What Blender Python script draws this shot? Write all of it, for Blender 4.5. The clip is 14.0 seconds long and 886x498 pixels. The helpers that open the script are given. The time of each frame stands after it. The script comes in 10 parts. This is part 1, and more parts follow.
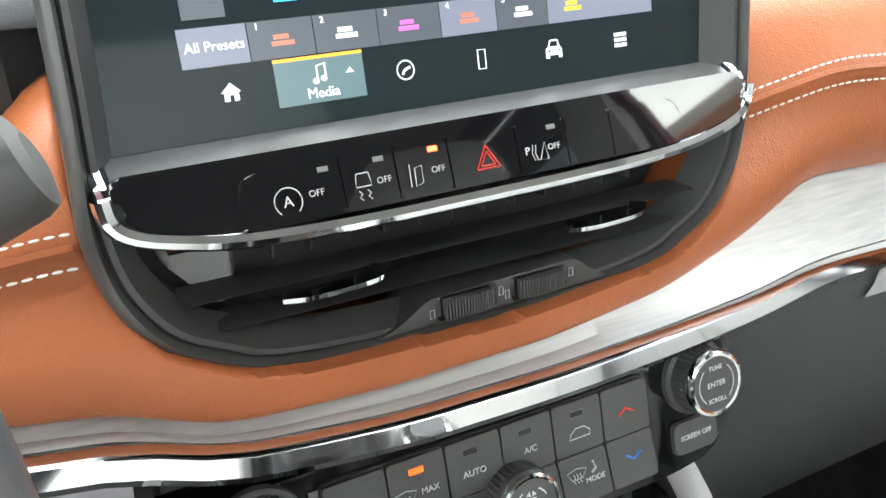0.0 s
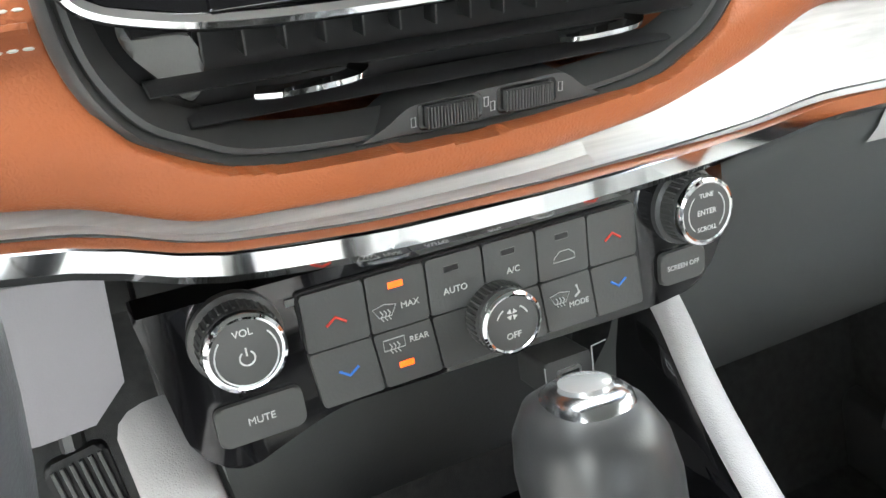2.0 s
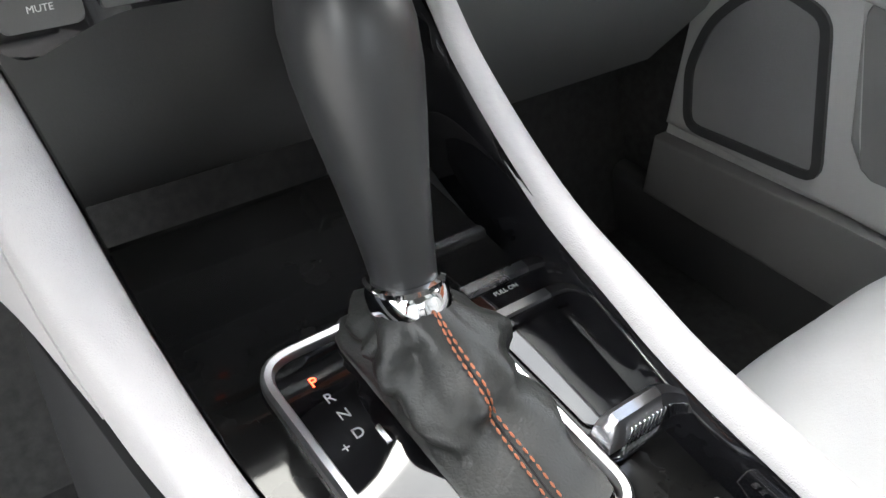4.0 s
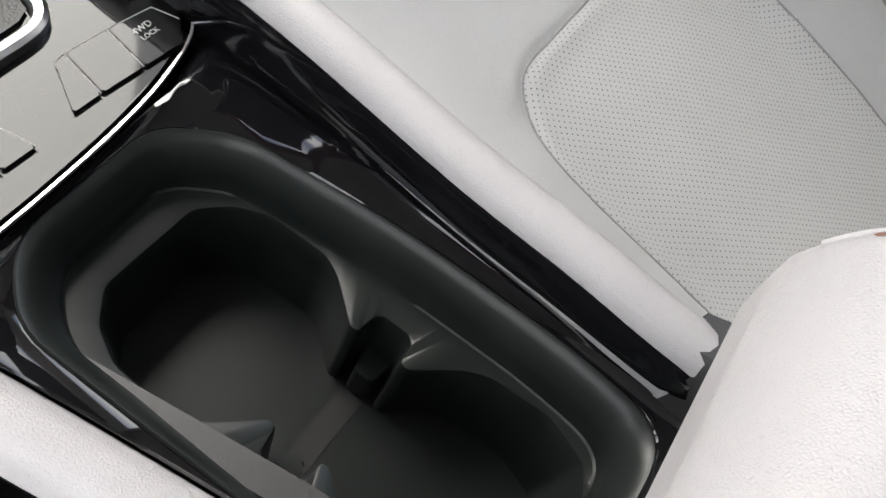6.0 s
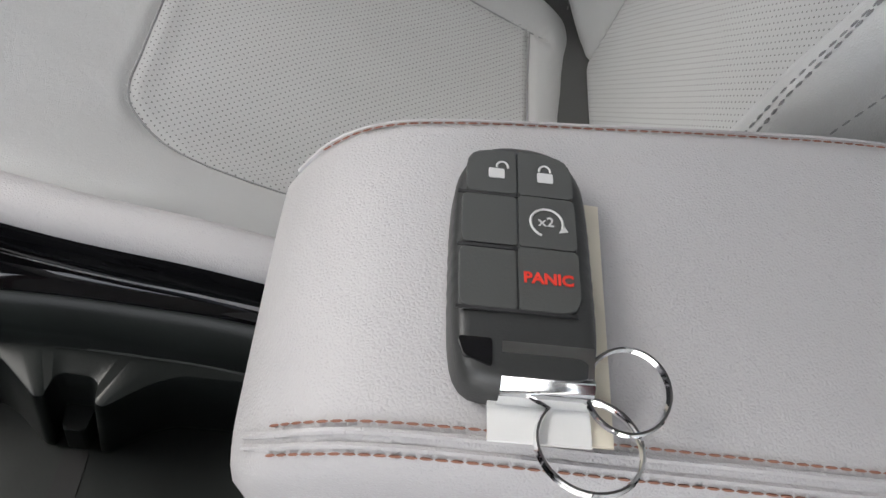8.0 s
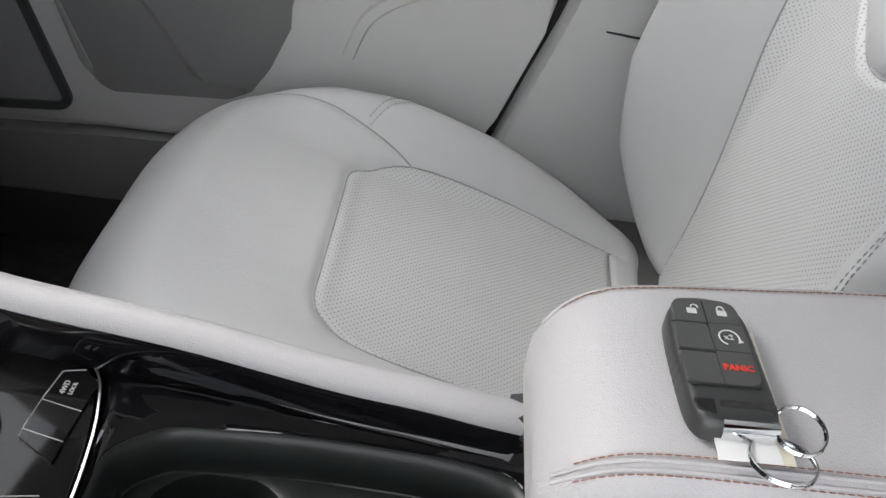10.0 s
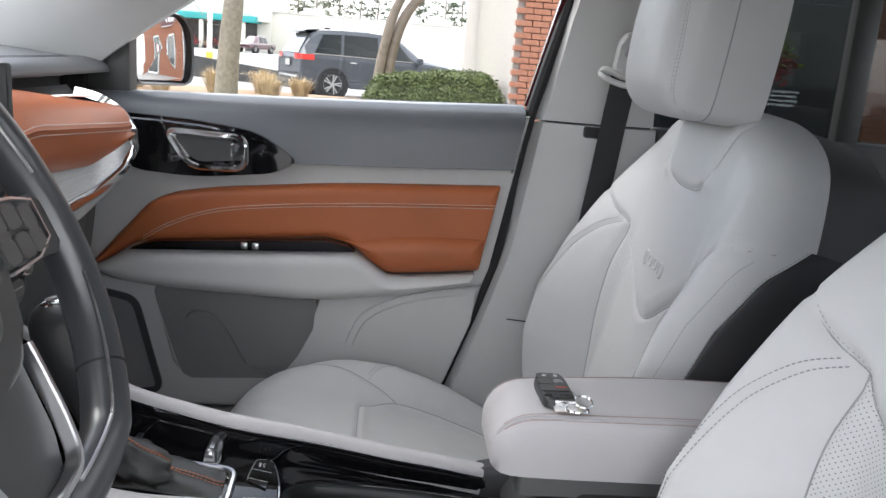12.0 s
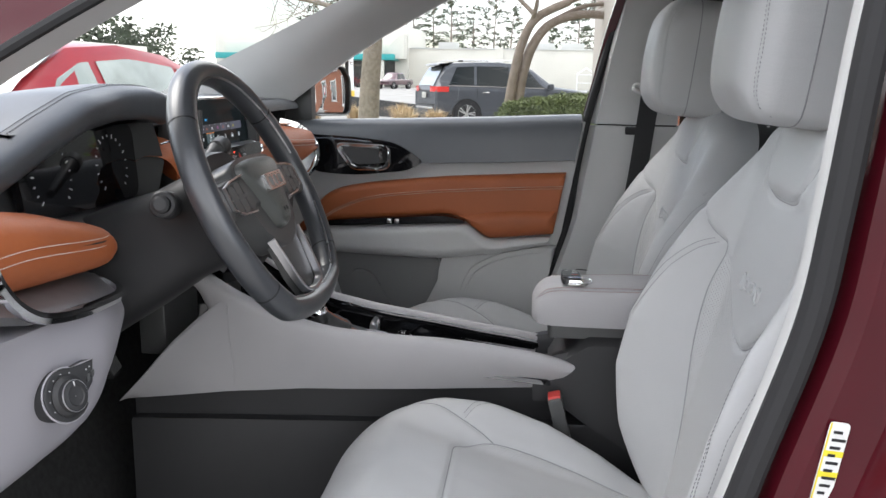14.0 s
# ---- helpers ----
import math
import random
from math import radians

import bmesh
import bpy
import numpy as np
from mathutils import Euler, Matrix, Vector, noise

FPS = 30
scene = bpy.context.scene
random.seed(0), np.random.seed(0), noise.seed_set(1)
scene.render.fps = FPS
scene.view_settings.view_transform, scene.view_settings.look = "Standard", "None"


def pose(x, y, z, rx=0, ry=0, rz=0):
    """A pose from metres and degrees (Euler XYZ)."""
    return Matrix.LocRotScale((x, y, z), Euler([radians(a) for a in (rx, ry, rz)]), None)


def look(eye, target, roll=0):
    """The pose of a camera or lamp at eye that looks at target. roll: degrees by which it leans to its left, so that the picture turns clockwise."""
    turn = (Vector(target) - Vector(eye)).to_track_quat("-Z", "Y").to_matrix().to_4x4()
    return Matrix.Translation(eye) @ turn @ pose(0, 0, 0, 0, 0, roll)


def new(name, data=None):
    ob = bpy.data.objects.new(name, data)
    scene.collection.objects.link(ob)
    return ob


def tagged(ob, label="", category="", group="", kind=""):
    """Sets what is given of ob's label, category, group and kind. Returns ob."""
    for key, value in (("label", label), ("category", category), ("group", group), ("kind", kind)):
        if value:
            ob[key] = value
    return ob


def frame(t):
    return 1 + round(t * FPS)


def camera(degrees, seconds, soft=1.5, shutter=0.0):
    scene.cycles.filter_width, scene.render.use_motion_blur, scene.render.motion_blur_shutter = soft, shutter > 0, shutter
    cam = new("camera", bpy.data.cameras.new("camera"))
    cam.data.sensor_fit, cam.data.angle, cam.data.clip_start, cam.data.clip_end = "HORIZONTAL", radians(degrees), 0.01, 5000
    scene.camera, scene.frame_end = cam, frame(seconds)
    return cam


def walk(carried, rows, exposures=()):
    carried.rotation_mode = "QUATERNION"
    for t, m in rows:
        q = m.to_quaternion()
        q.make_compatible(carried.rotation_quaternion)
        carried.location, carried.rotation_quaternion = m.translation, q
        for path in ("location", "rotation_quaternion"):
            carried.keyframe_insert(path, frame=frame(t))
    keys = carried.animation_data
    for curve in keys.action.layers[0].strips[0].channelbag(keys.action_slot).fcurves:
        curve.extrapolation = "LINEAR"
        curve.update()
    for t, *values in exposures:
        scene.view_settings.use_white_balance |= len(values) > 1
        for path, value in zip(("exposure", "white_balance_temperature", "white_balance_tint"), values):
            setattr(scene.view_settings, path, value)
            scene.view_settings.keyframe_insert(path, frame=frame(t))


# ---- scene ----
FOV = 55.67
PATH = [
    (0, -0.1611, 0.2840, 0.8502, -25.75, -20.69, -3.97),
    (0.5, -0.1600, 0.2849, 0.8465, -25.44, -21.80, -3.84),
    (1, -0.1551, 0.2820, 0.8275, -24.71, -25.48, -3.62),
    (1.5, -0.1534, 0.2768, 0.8160, -24.58, -27.46, -3.51),
    (2, -0.1559, 0.2786, 0.8133, -25.01, -28.10, -3.24),
    (2.5, -0.1630, 0.2790, 0.7937, -26.55, -30.48, -2.59),
    (2.7, -0.1661, 0.2716, 0.7868, -28.21, -32.64, -1.90),
    (3.4, -0.1792, 0.2237, 0.7606, -33.46, -34.89, 0.49),
    (4.1, -0.1948, 0.1592, 0.7307, -40.10, -37.02, 3.57),
    (4.8, -0.2073, 0.1087, 0.7059, -46.36, -39.75, 6.76),
    (5, -0.2081, 0.1080, 0.7023, -48.59, -41.94, 8.34),
    (5.5, -0.1537, 0.0680, 0.6784, -59.96, -49.14, 13.02),
    (6, -0.1350, 0.0557, 0.6765, -73.19, -54.18, 19.64),
    (6.5, -0.1314, 0.0218, 0.7021, -84.04, -53.50, 19.80),
    (7, -0.1330, -0.0063, 0.7107, -91.04, -53.66, 14.16),
    (7.2, -0.1350, -0.0117, 0.7193, -93.83, -53.79, 12.42),
    (7.9, -0.1395, -0.0152, 0.7268, -96.84, -53.05, 12.70),
    (8.6, -0.1455, -0.0108, 0.7334, -98.38, -51.75, 14.84),
    (9.3, -0.1561, -0.0014, 0.7416, -98.29, -49.25, 16.00),
    (9.5, -0.1676, 0.0093, 0.7479, -96.09, -46.38, 14.81),
    (10, -0.2667, 0.0691, 0.7928, -90.72, -37.39, 7.14),
    (10.5, -0.4367, 0.1193, 0.8818, -90.21, -27.62, 4.93),
    (11, -0.5753, 0.1712, 0.9272, -94.05, -15.69, 4.34),
    (11.5, -0.6759, 0.1309, 0.9117, -93.72, -13.87, 4.45),
    (12, -0.8578, 0.1402, 0.9003, -93.99, -12.92, 4.61),
    (12.5, -1.0805, 0.1393, 0.8982, -93.72, -12.30, 4.14),
    (13, -1.2561, 0.0936, 0.8829, -90.66, -12.01, 3.30),
    (13.5, -1.4308, 0.0382, 0.9108, -87.02, -11.61, 1.93),
    (14, -1.5207, 0.0299, 0.9111, -84.13, -11.54, 0.81),
]

def cam_pose(x, y, z, yaw, pitch, roll):
    """Yaw from +y to the left, pitch up, roll clockwise, in degrees."""
    turn = Matrix.Rotation(radians(yaw), 4, "Z") @ Matrix.Rotation(radians(90 + pitch), 4, "X") @ Matrix.Rotation(radians(roll), 4, "Z")
    return Matrix.Translation((x, y, z)) @ turn


cam = camera(FOV, 14.0)
EXPOSURES = [(0.0, 2.95, 6500, 4), (2.5, 3.25, 6500, 5), (4.0, 2.7, 6500, 9), (5.0, 2.2, 6550, 11), (6.0, 1.85, 6600, 11), (6.5, 1.7, 6600, 11), (7.0, 1.4, 6550, 11),
             (9.5, 1.4, 6500, 11), (10.0, 1.6, 6450, 11), (10.5, 1.72, 6400, 12), (11.0, 1.65, 6350, 12), (12.0, 1.32, 6300, 12), (12.5, 1.15, 6280, 12), (14.0, 0.82, 6320, 12)]
walk(cam, [(row[0], cam_pose(*row[1:])) for row in PATH], EXPOSURES)

# ---- world and sun ----
SUN_AZ, SUN_EL = 22.0, 50.0
world = bpy.data.worlds.new("sky")
scene.world = world
world.use_nodes = True
wn, wl = world.node_tree.nodes, world.node_tree.links
sky = wn.new("ShaderNodeTexSky")
sky.sky_type = "NISHITA"
sky.sun_disc = False
sky.sun_elevation, sky.sun_rotation = radians(SUN_EL), radians(SUN_AZ)
sky.air_density, sky.dust_density = 1.0, 2.0
co = wn.new("ShaderNodeTexCoord")
cl = wn.new("ShaderNodeTexNoise")
cl.inputs["Scale"].default_value, cl.inputs["Detail"].default_value = 2.2, 7.0
cr = wn.new("ShaderNodeValToRGB")
cr.color_ramp.elements[0].position, cr.color_ramp.elements[1].position = 0.40, 0.62
mixc = wn.new("ShaderNodeMix")
mixc.data_type = "RGBA"
mixc.inputs[7].default_value = (15.0, 14.8, 14.4, 1)
wl.new(co.outputs["Generated"], cl.inputs["Vector"])
wl.new(cl.outputs["Fac"], cr.inputs["Fac"])
wl.new(cr.outputs["Color"], mixc.inputs[0])
wl.new(sky.outputs["Color"], mixc.inputs[6])
bg = wn["Background"]
bg.inputs["Strength"].default_value = 0.15
wl.new(mixc.outputs[2], bg.inputs["Color"])
sun = new("sun", bpy.data.lights.new("sun", "SUN"))
sun.data.energy, sun.data.angle, sun.data.color = 1.1, radians(35), (1.0, 0.96, 0.9)
az, el = radians(SUN_AZ), radians(SUN_EL)
sun.matrix_world = look((0, 0, 0), (-math.sin(az) * math.cos(el), -math.cos(az) * math.cos(el), -math.sin(el)))


# ---- materials ----
def nodes_of(m):
    m.use_nodes = True
    return m.node_tree.nodes, m.node_tree.links, m.node_tree.nodes["Principled BSDF"]


def mat(name, base, rough=0.5, metal=0.0, vary=0.08, vscale=6.0, grain=0.0, gscale=400.0, gtype="noise",
        coat=0.0, spec=0.5, rvary=0.1, emit=None, glow=0.0, stretch=None):
    """Procedural surface: slow colour drift, roughness drift and a fine relief."""
    m = bpy.data.materials.new(name)
    n, l, b = nodes_of(m)
    b.inputs["Metallic"].default_value = metal
    b.inputs["Coat Weight"].default_value = coat
    b.inputs["Coat Roughness"].default_value = 0.03
    b.inputs["Specular IOR Level"].default_value = spec
    tc = n.new("ShaderNodeTexCoord")
    src = tc.outputs["Object"]
    if stretch:
        mp = n.new("ShaderNodeMapping")
        mp.inputs["Scale"].default_value = stretch
        l.new(src, mp.inputs["Vector"])
        src = mp.outputs["Vector"]
    no = n.new("ShaderNodeTexNoise")
    no.inputs["Scale"].default_value, no.inputs["Detail"].default_value = vscale, 6.0
    l.new(src, no.inputs["Vector"])
    ramp = n.new("ShaderNodeValToRGB")
    c = Vector(base)
    ramp.color_ramp.elements[0].position, ramp.color_ramp.elements[1].position = 0.3, 0.7
    ramp.color_ramp.elements[0].color = (*(c * (1 - vary)), 1)
    ramp.color_ramp.elements[1].color = (*[min(1.0, q * (1 + vary)) for q in c], 1)
    l.new(no.outputs["Fac"], ramp.inputs["Fac"])
    l.new(ramp.outputs["Color"], b.inputs["Base Color"])
    rn = n.new("ShaderNodeMapRange")
    rn.inputs["To Min"].default_value, rn.inputs["To Max"].default_value = max(0.0, rough - rvary * rough), min(1, rough + rvary * rough)
    l.new(no.outputs["Fac"], rn.inputs["Value"])
    l.new(rn.outputs["Result"], b.inputs["Roughness"])
    if grain:
        if gtype == "leather":
            g = n.new("ShaderNodeTexVoronoi")
            g.feature = "DISTANCE_TO_EDGE"
            out = g.outputs["Distance"]
        else:
            g = n.new("ShaderNodeTexNoise")
            g.inputs["Detail"].default_value = 4.0
            out = g.outputs["Fac"]
        g.inputs["Scale"].default_value = gscale
        l.new(src, g.inputs["Vector"])
        if gtype == "leather":
            wob = n.new("ShaderNodeTexNoise")
            wob.inputs["Scale"].default_value = gscale * 0.35
            l.new(src, wob.inputs["Vector"])
            ad = n.new("ShaderNodeMath")
            ad.operation = "ADD"
            l.new(out, ad.inputs[0])
            l.new(wob.outputs["Fac"], ad.inputs[1])
            out = ad.outputs[0]
        bp = n.new("ShaderNodeBump")
        bp.inputs["Strength"].default_value, bp.inputs["Distance"].default_value = grain, 0.0006
        l.new(out, bp.inputs["Height"])
        l.new(bp.outputs["Normal"], b.inputs["Normal"])
    if emit:
        b.inputs["Emission Color"].default_value = (*emit, 1)
        b.inputs["Emission Strength"].default_value = glow
    return m


def glass_mat(name, tint=(1, 1, 1), gloss=0.04):
    m = bpy.data.materials.new(name)
    n, l, b = nodes_of(m)
    n.remove(b)
    t, g, mx, fr = n.new("ShaderNodeBsdfTransparent"), n.new("ShaderNodeBsdfGlossy"), n.new("ShaderNodeMixShader"), n.new("ShaderNodeFresnel")
    t.inputs["Color"].default_value = (*tint, 1)
    g.inputs["Roughness"].default_value = 0.01
    mx.inputs[0].default_value = gloss
    n.remove(fr)
    l.new(t.outputs[0], mx.inputs[1])
    l.new(g.outputs[0], mx.inputs[2])
    l.new(mx.outputs[0], n["Material Output"].inputs["Surface"])
    return m


def perforated(name, base, axes, pitch=0.0058, hole=0.15):
    """Leather with a staggered grid of small holes over two of the object's axes."""
    m = mat(name, base, 0.45, vary=0.05, grain=0.30, gscale=500, gtype="leather")
    n, l, b = nodes_of(m)
    tc, sep = n.new("ShaderNodeTexCoord"), n.new("ShaderNodeSeparateXYZ")
    l.new(tc.outputs["Object"], sep.inputs[0])

    def math_node(op, a, c):
        q = n.new("ShaderNodeMath")
        q.operation = op
        for i, v in enumerate((a, c)):
            if v is None:
                continue
            if isinstance(v, (int, float)):
                q.inputs[i].default_value = v
            else:
                l.new(v, q.inputs[i])
        return q.outputs[0]
    u = math_node("DIVIDE", sep.outputs[axes[0]], pitch)
    v = math_node("DIVIDE", sep.outputs[axes[1]], pitch)
    p, q = math_node("ADD", u, v), math_node("SUBTRACT", u, v)
    du = math_node("SUBTRACT", math_node("FRACT", p, None), 0.5)
    dv = math_node("SUBTRACT", math_node("FRACT", q, None), 0.5)
    d = math_node("SQRT", math_node("ADD", math_node("MULTIPLY", du, du), math_node("MULTIPLY", dv, dv)), None)
    h = math_node("LESS_THAN", d, hole)
    mx = n.new("ShaderNodeMix")
    mx.data_type = "RGBA"
    old = b.inputs["Base Color"].links[0].from_socket
    l.new(h, mx.inputs[0])
    l.new(old, mx.inputs[6])
    mx.inputs[7].default_value = (0.15, 0.15, 0.15, 1)
    l.new(mx.outputs[2], b.inputs["Base Color"])
    return m


GREY = (0.47, 0.475, 0.475)
M = dict(
    leather=mat("grey_leather", GREY, 0.40, vary=0.05, vscale=5, grain=0.5, gscale=760, gtype="leather"),
    perf_flat=perforated("perforated_leather_cushion", GREY, (0, 1)),
    perf_up=perforated("perforated_leather_back", GREY, (0, 2)),
    arm=mat("light_grey_leather", (0.395, 0.386, 0.390), 0.45, vary=0.05, grain=0.5, gscale=820, gtype="leather"),
    shroud=mat("black_console_plastic", (0.022, 0.022, 0.023), 0.5, vary=0.15, grain=0.25, gscale=700),
    plastic=mat("light_grey_plastic", (0.47, 0.47, 0.46), 0.55, vary=0.04, grain=0.18, gscale=900),
    lilac=mat("pale_grey_plastic", (0.32, 0.31, 0.332), 0.5, vary=0.04, grain=0.2, gscale=800),
    pocket=mat("mid_grey_plastic", (0.19, 0.19, 0.186), 0.6, vary=0.05, grain=0.2, gscale=900),
    black=mat("black_soft_plastic", (0.060, 0.061, 0.060), 0.45, vary=0.15, grain=0.25, gscale=700),
    satin=mat("satin_black_plastic", (0.052, 0.053, 0.053), 0.36, vary=0.12, grain=0.05, gscale=900),
    pad=mat("dark_grey_soft_pad", (0.088, 0.094, 0.102), 0.36, spec=0.6, vary=0.1, grain=0.3, gscale=600, gtype="leather"),
    piano=mat("gloss_black", (0.006, 0.006, 0.007), 0.035, vary=0.1, rvary=0.5, spec=0.7),
    deckblack=mat("gloss_black_deck", (0.008, 0.008, 0.008), 0.05, vary=0.25, vscale=30, rvary=0.5, spec=0.24),
    liner=mat("cup_holder_rubber", (0.014, 0.017, 0.0165), 0.36, vary=0.2, vscale=20, grain=0.1, gscale=500, spec=0.35),
    orange=mat("saddle_brown_leather", (0.34, 0.098, 0.034), 0.45, spec=0.35, vary=0.07, vscale=8, grain=0.6, gscale=480, gtype="leather"),
    chrome=mat("chrome", (0.78, 0.79, 0.80), 0.06, 1.0, vary=0.03),
    satinmetal=mat("satin_silver", (0.62, 0.62, 0.63), 0.28, 1.0, vary=0.05),
    brushed=mat("brushed_silver_trim", (0.41, 0.41, 0.405), 0.42, 0.4, vary=0.12, vscale=60, stretch=(0.08, 6, 6), grain=0.15, gscale=900),
    carpet=mat("black_carpet", (0.026, 0.026, 0.026), 0.95, vary=0.4, vscale=80, grain=0.8, gscale=900),
    wheel=mat("black_wheel_leather", (0.040, 0.043, 0.048), 0.30, spec=0.85, vary=0.12, grain=0.12, gscale=900, gtype="leather"),
    thread_w=mat("white_thread", (0.62, 0.60, 0.56), 0.7),
    thread_g=mat("grey_thread", (0.22, 0.22, 0.225), 0.7),
    thread_o=mat("rust_thread", (0.23, 0.10, 0.065), 0.7),
    thread_r=mat("dark_rust_thread", (0.10, 0.045, 0.03), 0.7),
    seam=mat("seam_thread_grey", (0.27, 0.27, 0.275), 0.7),
    white=mat("white_print", (0.50, 0.50, 0.50), 0.5),
    red=mat("red_print", (0.60, 0.035, 0.02), 0.5),
    blue=mat("blue_print", (0.03, 0.17, 0.62), 0.5),
    led=mat("orange_led", (0.9, 0.14, 0.02), 0.4, emit=(1, 0.07, 0.003), glow=0.32),
    redled=mat("red_led", (0.8, 0.05, 0.02), 0.4, emit=(1, 0.05, 0.02), glow=2.0),
    belt=mat("black_belt_webbing", (0.02, 0.02, 0.021), 0.8, vary=0.2, vscale=300, grain=0.5, gscale=1500),
    body=mat("dark_red_paint", (0.055, 0.004, 0.008), 0.14, vary=0.15, coat=0.15, spec=0.3),
    rubber=mat("black_rubber", (0.012, 0.012, 0.013), 0.7, vary=0.2),
    headliner=mat("grey_headliner", (0.26, 0.26, 0.255), 0.9, vary=0.05, grain=0.4, gscale=900),
    glass=glass_mat("clear_glass", (0.96, 0.985, 0.975)),
    tint=glass_mat("tinted_glass", (0.25, 0.27, 0.27)),
)


# ---- mesh kit ----
def thing(name, label, category, at=(0, 0, 0), group="", kind=""):
    e = new(name)
    e.location = at
    e.empty_display_size = 0.05
    return tagged(e, label, category, group, kind)


def part(name, bm, material, parent=None, label="", smooth=35, kind=""):
    """Links a bmesh, in world coordinates, as one mesh object under a thing or part."""
    me = bpy.data.meshes.new(name)
    bmesh.ops.recalc_face_normals(bm, faces=bm.faces)
    bm.to_mesh(me)
    bm.free()
    return link_mesh(name, me, material, parent, label, smooth, kind)


def world_of(ob):
    m = ob.matrix_basis.copy()
    if ob.parent:
        m = world_of(ob.parent) @ ob.matrix_parent_inverse @ m
    return m


def link_mesh(name, me, material, parent=None, label="", smooth=35, kind=""):
    if smooth:
        me.polygons.foreach_set("use_smooth", [True] * len(me.polygons))
        me.set_sharp_from_angle(angle=radians(smooth))
        me.polygons.foreach_set("use_smooth", [len(p.vertices) < 6 for p in me.polygons])
    if not me.materials:
        me.materials.append(M[material] if isinstance(material, str) else material)
    ob = new(name, me)
    if parent is not None:
        ob.parent = parent
        ob.matrix_parent_inverse = world_of(parent).inverted()
    return tagged(ob, label, "", "", kind)


def curve(pts, n=8, closed=False):
    """Catmull-Rom through the points, n steps a span."""
    P = [Vector(p) for p in pts]
    N = len(P)
    out = []
    for i in range(N if closed else N - 1):
        a, b, c, d = (P[(i + k) % N] if closed else P[min(max(i + k, 0), N - 1)] for k in (-1, 0, 1, 2))
        for s in range(n):
            t = s / n
            out.append(0.5 * ((2 * b) + (c - a) * t + (2 * a - 5 * b + 4 * c - d) * t * t + (3 * b - a - 3 * c + d) * t ** 3))
    if not closed:
        out.append(P[-1])
    return out


def rounded(pts, r, seg=4):
    """A closed 2D polygon with its corners rounded; r is one radius or one for each corner."""
    P = [Vector(p) for p in pts]
    out = []
    for i, p in enumerate(P):
        a, b = P[i - 1], P[(i + 1) % len(P)]
        rr = r[i] if isinstance(r, (list, tuple)) else r
        da, db = a - p, b - p
        k = min(rr, da.length * 0.45, db.length * 0.45)
        if k < 1e-5:
            out.append(p)
            continue
        s, e = p + da.normalized() * k, p + db.normalized() * k
        for j in range(seg + 1):
            t = j / seg
            out.append(s * (1 - t) ** 2 + p * 2 * t * (1 - t) + e * t * t)
    return out


def frame_of(origin, u, v):
    """Matrix whose x, y are along u, v and whose z stands on them."""
    u = Vector(u).normalized()
    w = u.cross(Vector(v)).normalized()
    v = w.cross(u)
    m = Matrix((u, v, w)).transposed().to_4x4()
    m.translation = origin
    return m


XP = frame_of((0, 0, 0), (0, 1, 0), (0, 0, 1))  # (y, z) drawn, height along +x


def slab(bm, pts, h0, h1, m=None, bevel=0.0, seg=2, both=False):
    """A prism over a 2D outline from height h0 to h1 in the frame m, its upper rim bevelled."""
    m = m or Matrix()
    lo = [bm.verts.new(m @ Vector((p[0], p[1], h0))) for p in pts]
    hi = [bm.verts.new(m @ Vector((p[0], p[1], h1))) for p in pts]
    n = len(pts)
    top = bm.faces.new(hi)
    bot = bm.faces.new(lo[::-1])
    for i in range(n):
        bm.faces.new((lo[i], lo[(i + 1) % n], hi[(i + 1) % n], hi[i]))
    if bevel:
        e = list(top.edges) + (list(bot.edges) if both else [])
        bmesh.ops.bevel(bm, geom=e, offset=bevel, segments=seg, profile=0.5, affect="EDGES", clamp_overlap=True)
        inv = m.inverted()
        flat = [f for f in bm.faces if len(f.verts) >= 4 and abs((inv @ f.verts[0].co).z - h1) < 1e-5 and abs((inv @ f.verts[1].co).z - h1) < 1e-5 and abs((inv @ f.calc_center_median()).z - h1) < 1e-5]
        if flat:
            bmesh.ops.inset_region(bm, faces=[max(flat, key=lambda f: f.calc_area())], thickness=bevel * 0.3, use_even_offset=False)
    return bm


def padded(bm, pts, m, h0, h1, r, nu=140, nv=26):
    """A panel with a generously rolled rim over an outline that each upright line cuts once."""
    P = [(p[0], p[1]) for p in pts]
    u0, u1 = min(p[0] for p in P), max(p[0] for p in P)
    rows = []
    for i in range(nu + 1):
        f = i / nu
        f = f - math.sin(2 * math.pi * f) / (2 * math.pi) * 0.75
        u = u0 + (u1 - u0) * min(max(f, 0.0004), 0.9996)
        cut = []
        for a, b in zip(P, P[1:] + P[:1]):
            if (a[0] <= u) != (b[0] <= u):
                cut.append(a[1] + (b[1] - a[1]) * (u - a[0]) / (b[0] - a[0]))
        lo, hi = min(cut), max(cut)
        row = [m @ Vector((u, lo, h0))]
        for j in range(nv + 1):
            t = 0.5 - 0.5 * math.cos(math.pi * j / nv)
            v = lo + (hi - lo) * t
            d = min(v - lo, hi - v, u - u0, u1 - u)
            e = min(max(d / r, 0), 1)
            rr = min(r, abs(h1 - h0) * 0.9)
            row.append(m @ Vector((u, v, h1 - math.copysign(rr, h1 - h0) * (1 - math.sqrt(1 - (1 - e) ** 2)))))
        row.append(m @ Vector((u, hi, h0)))
        rows.append(row)
    return loft(bm, rows)


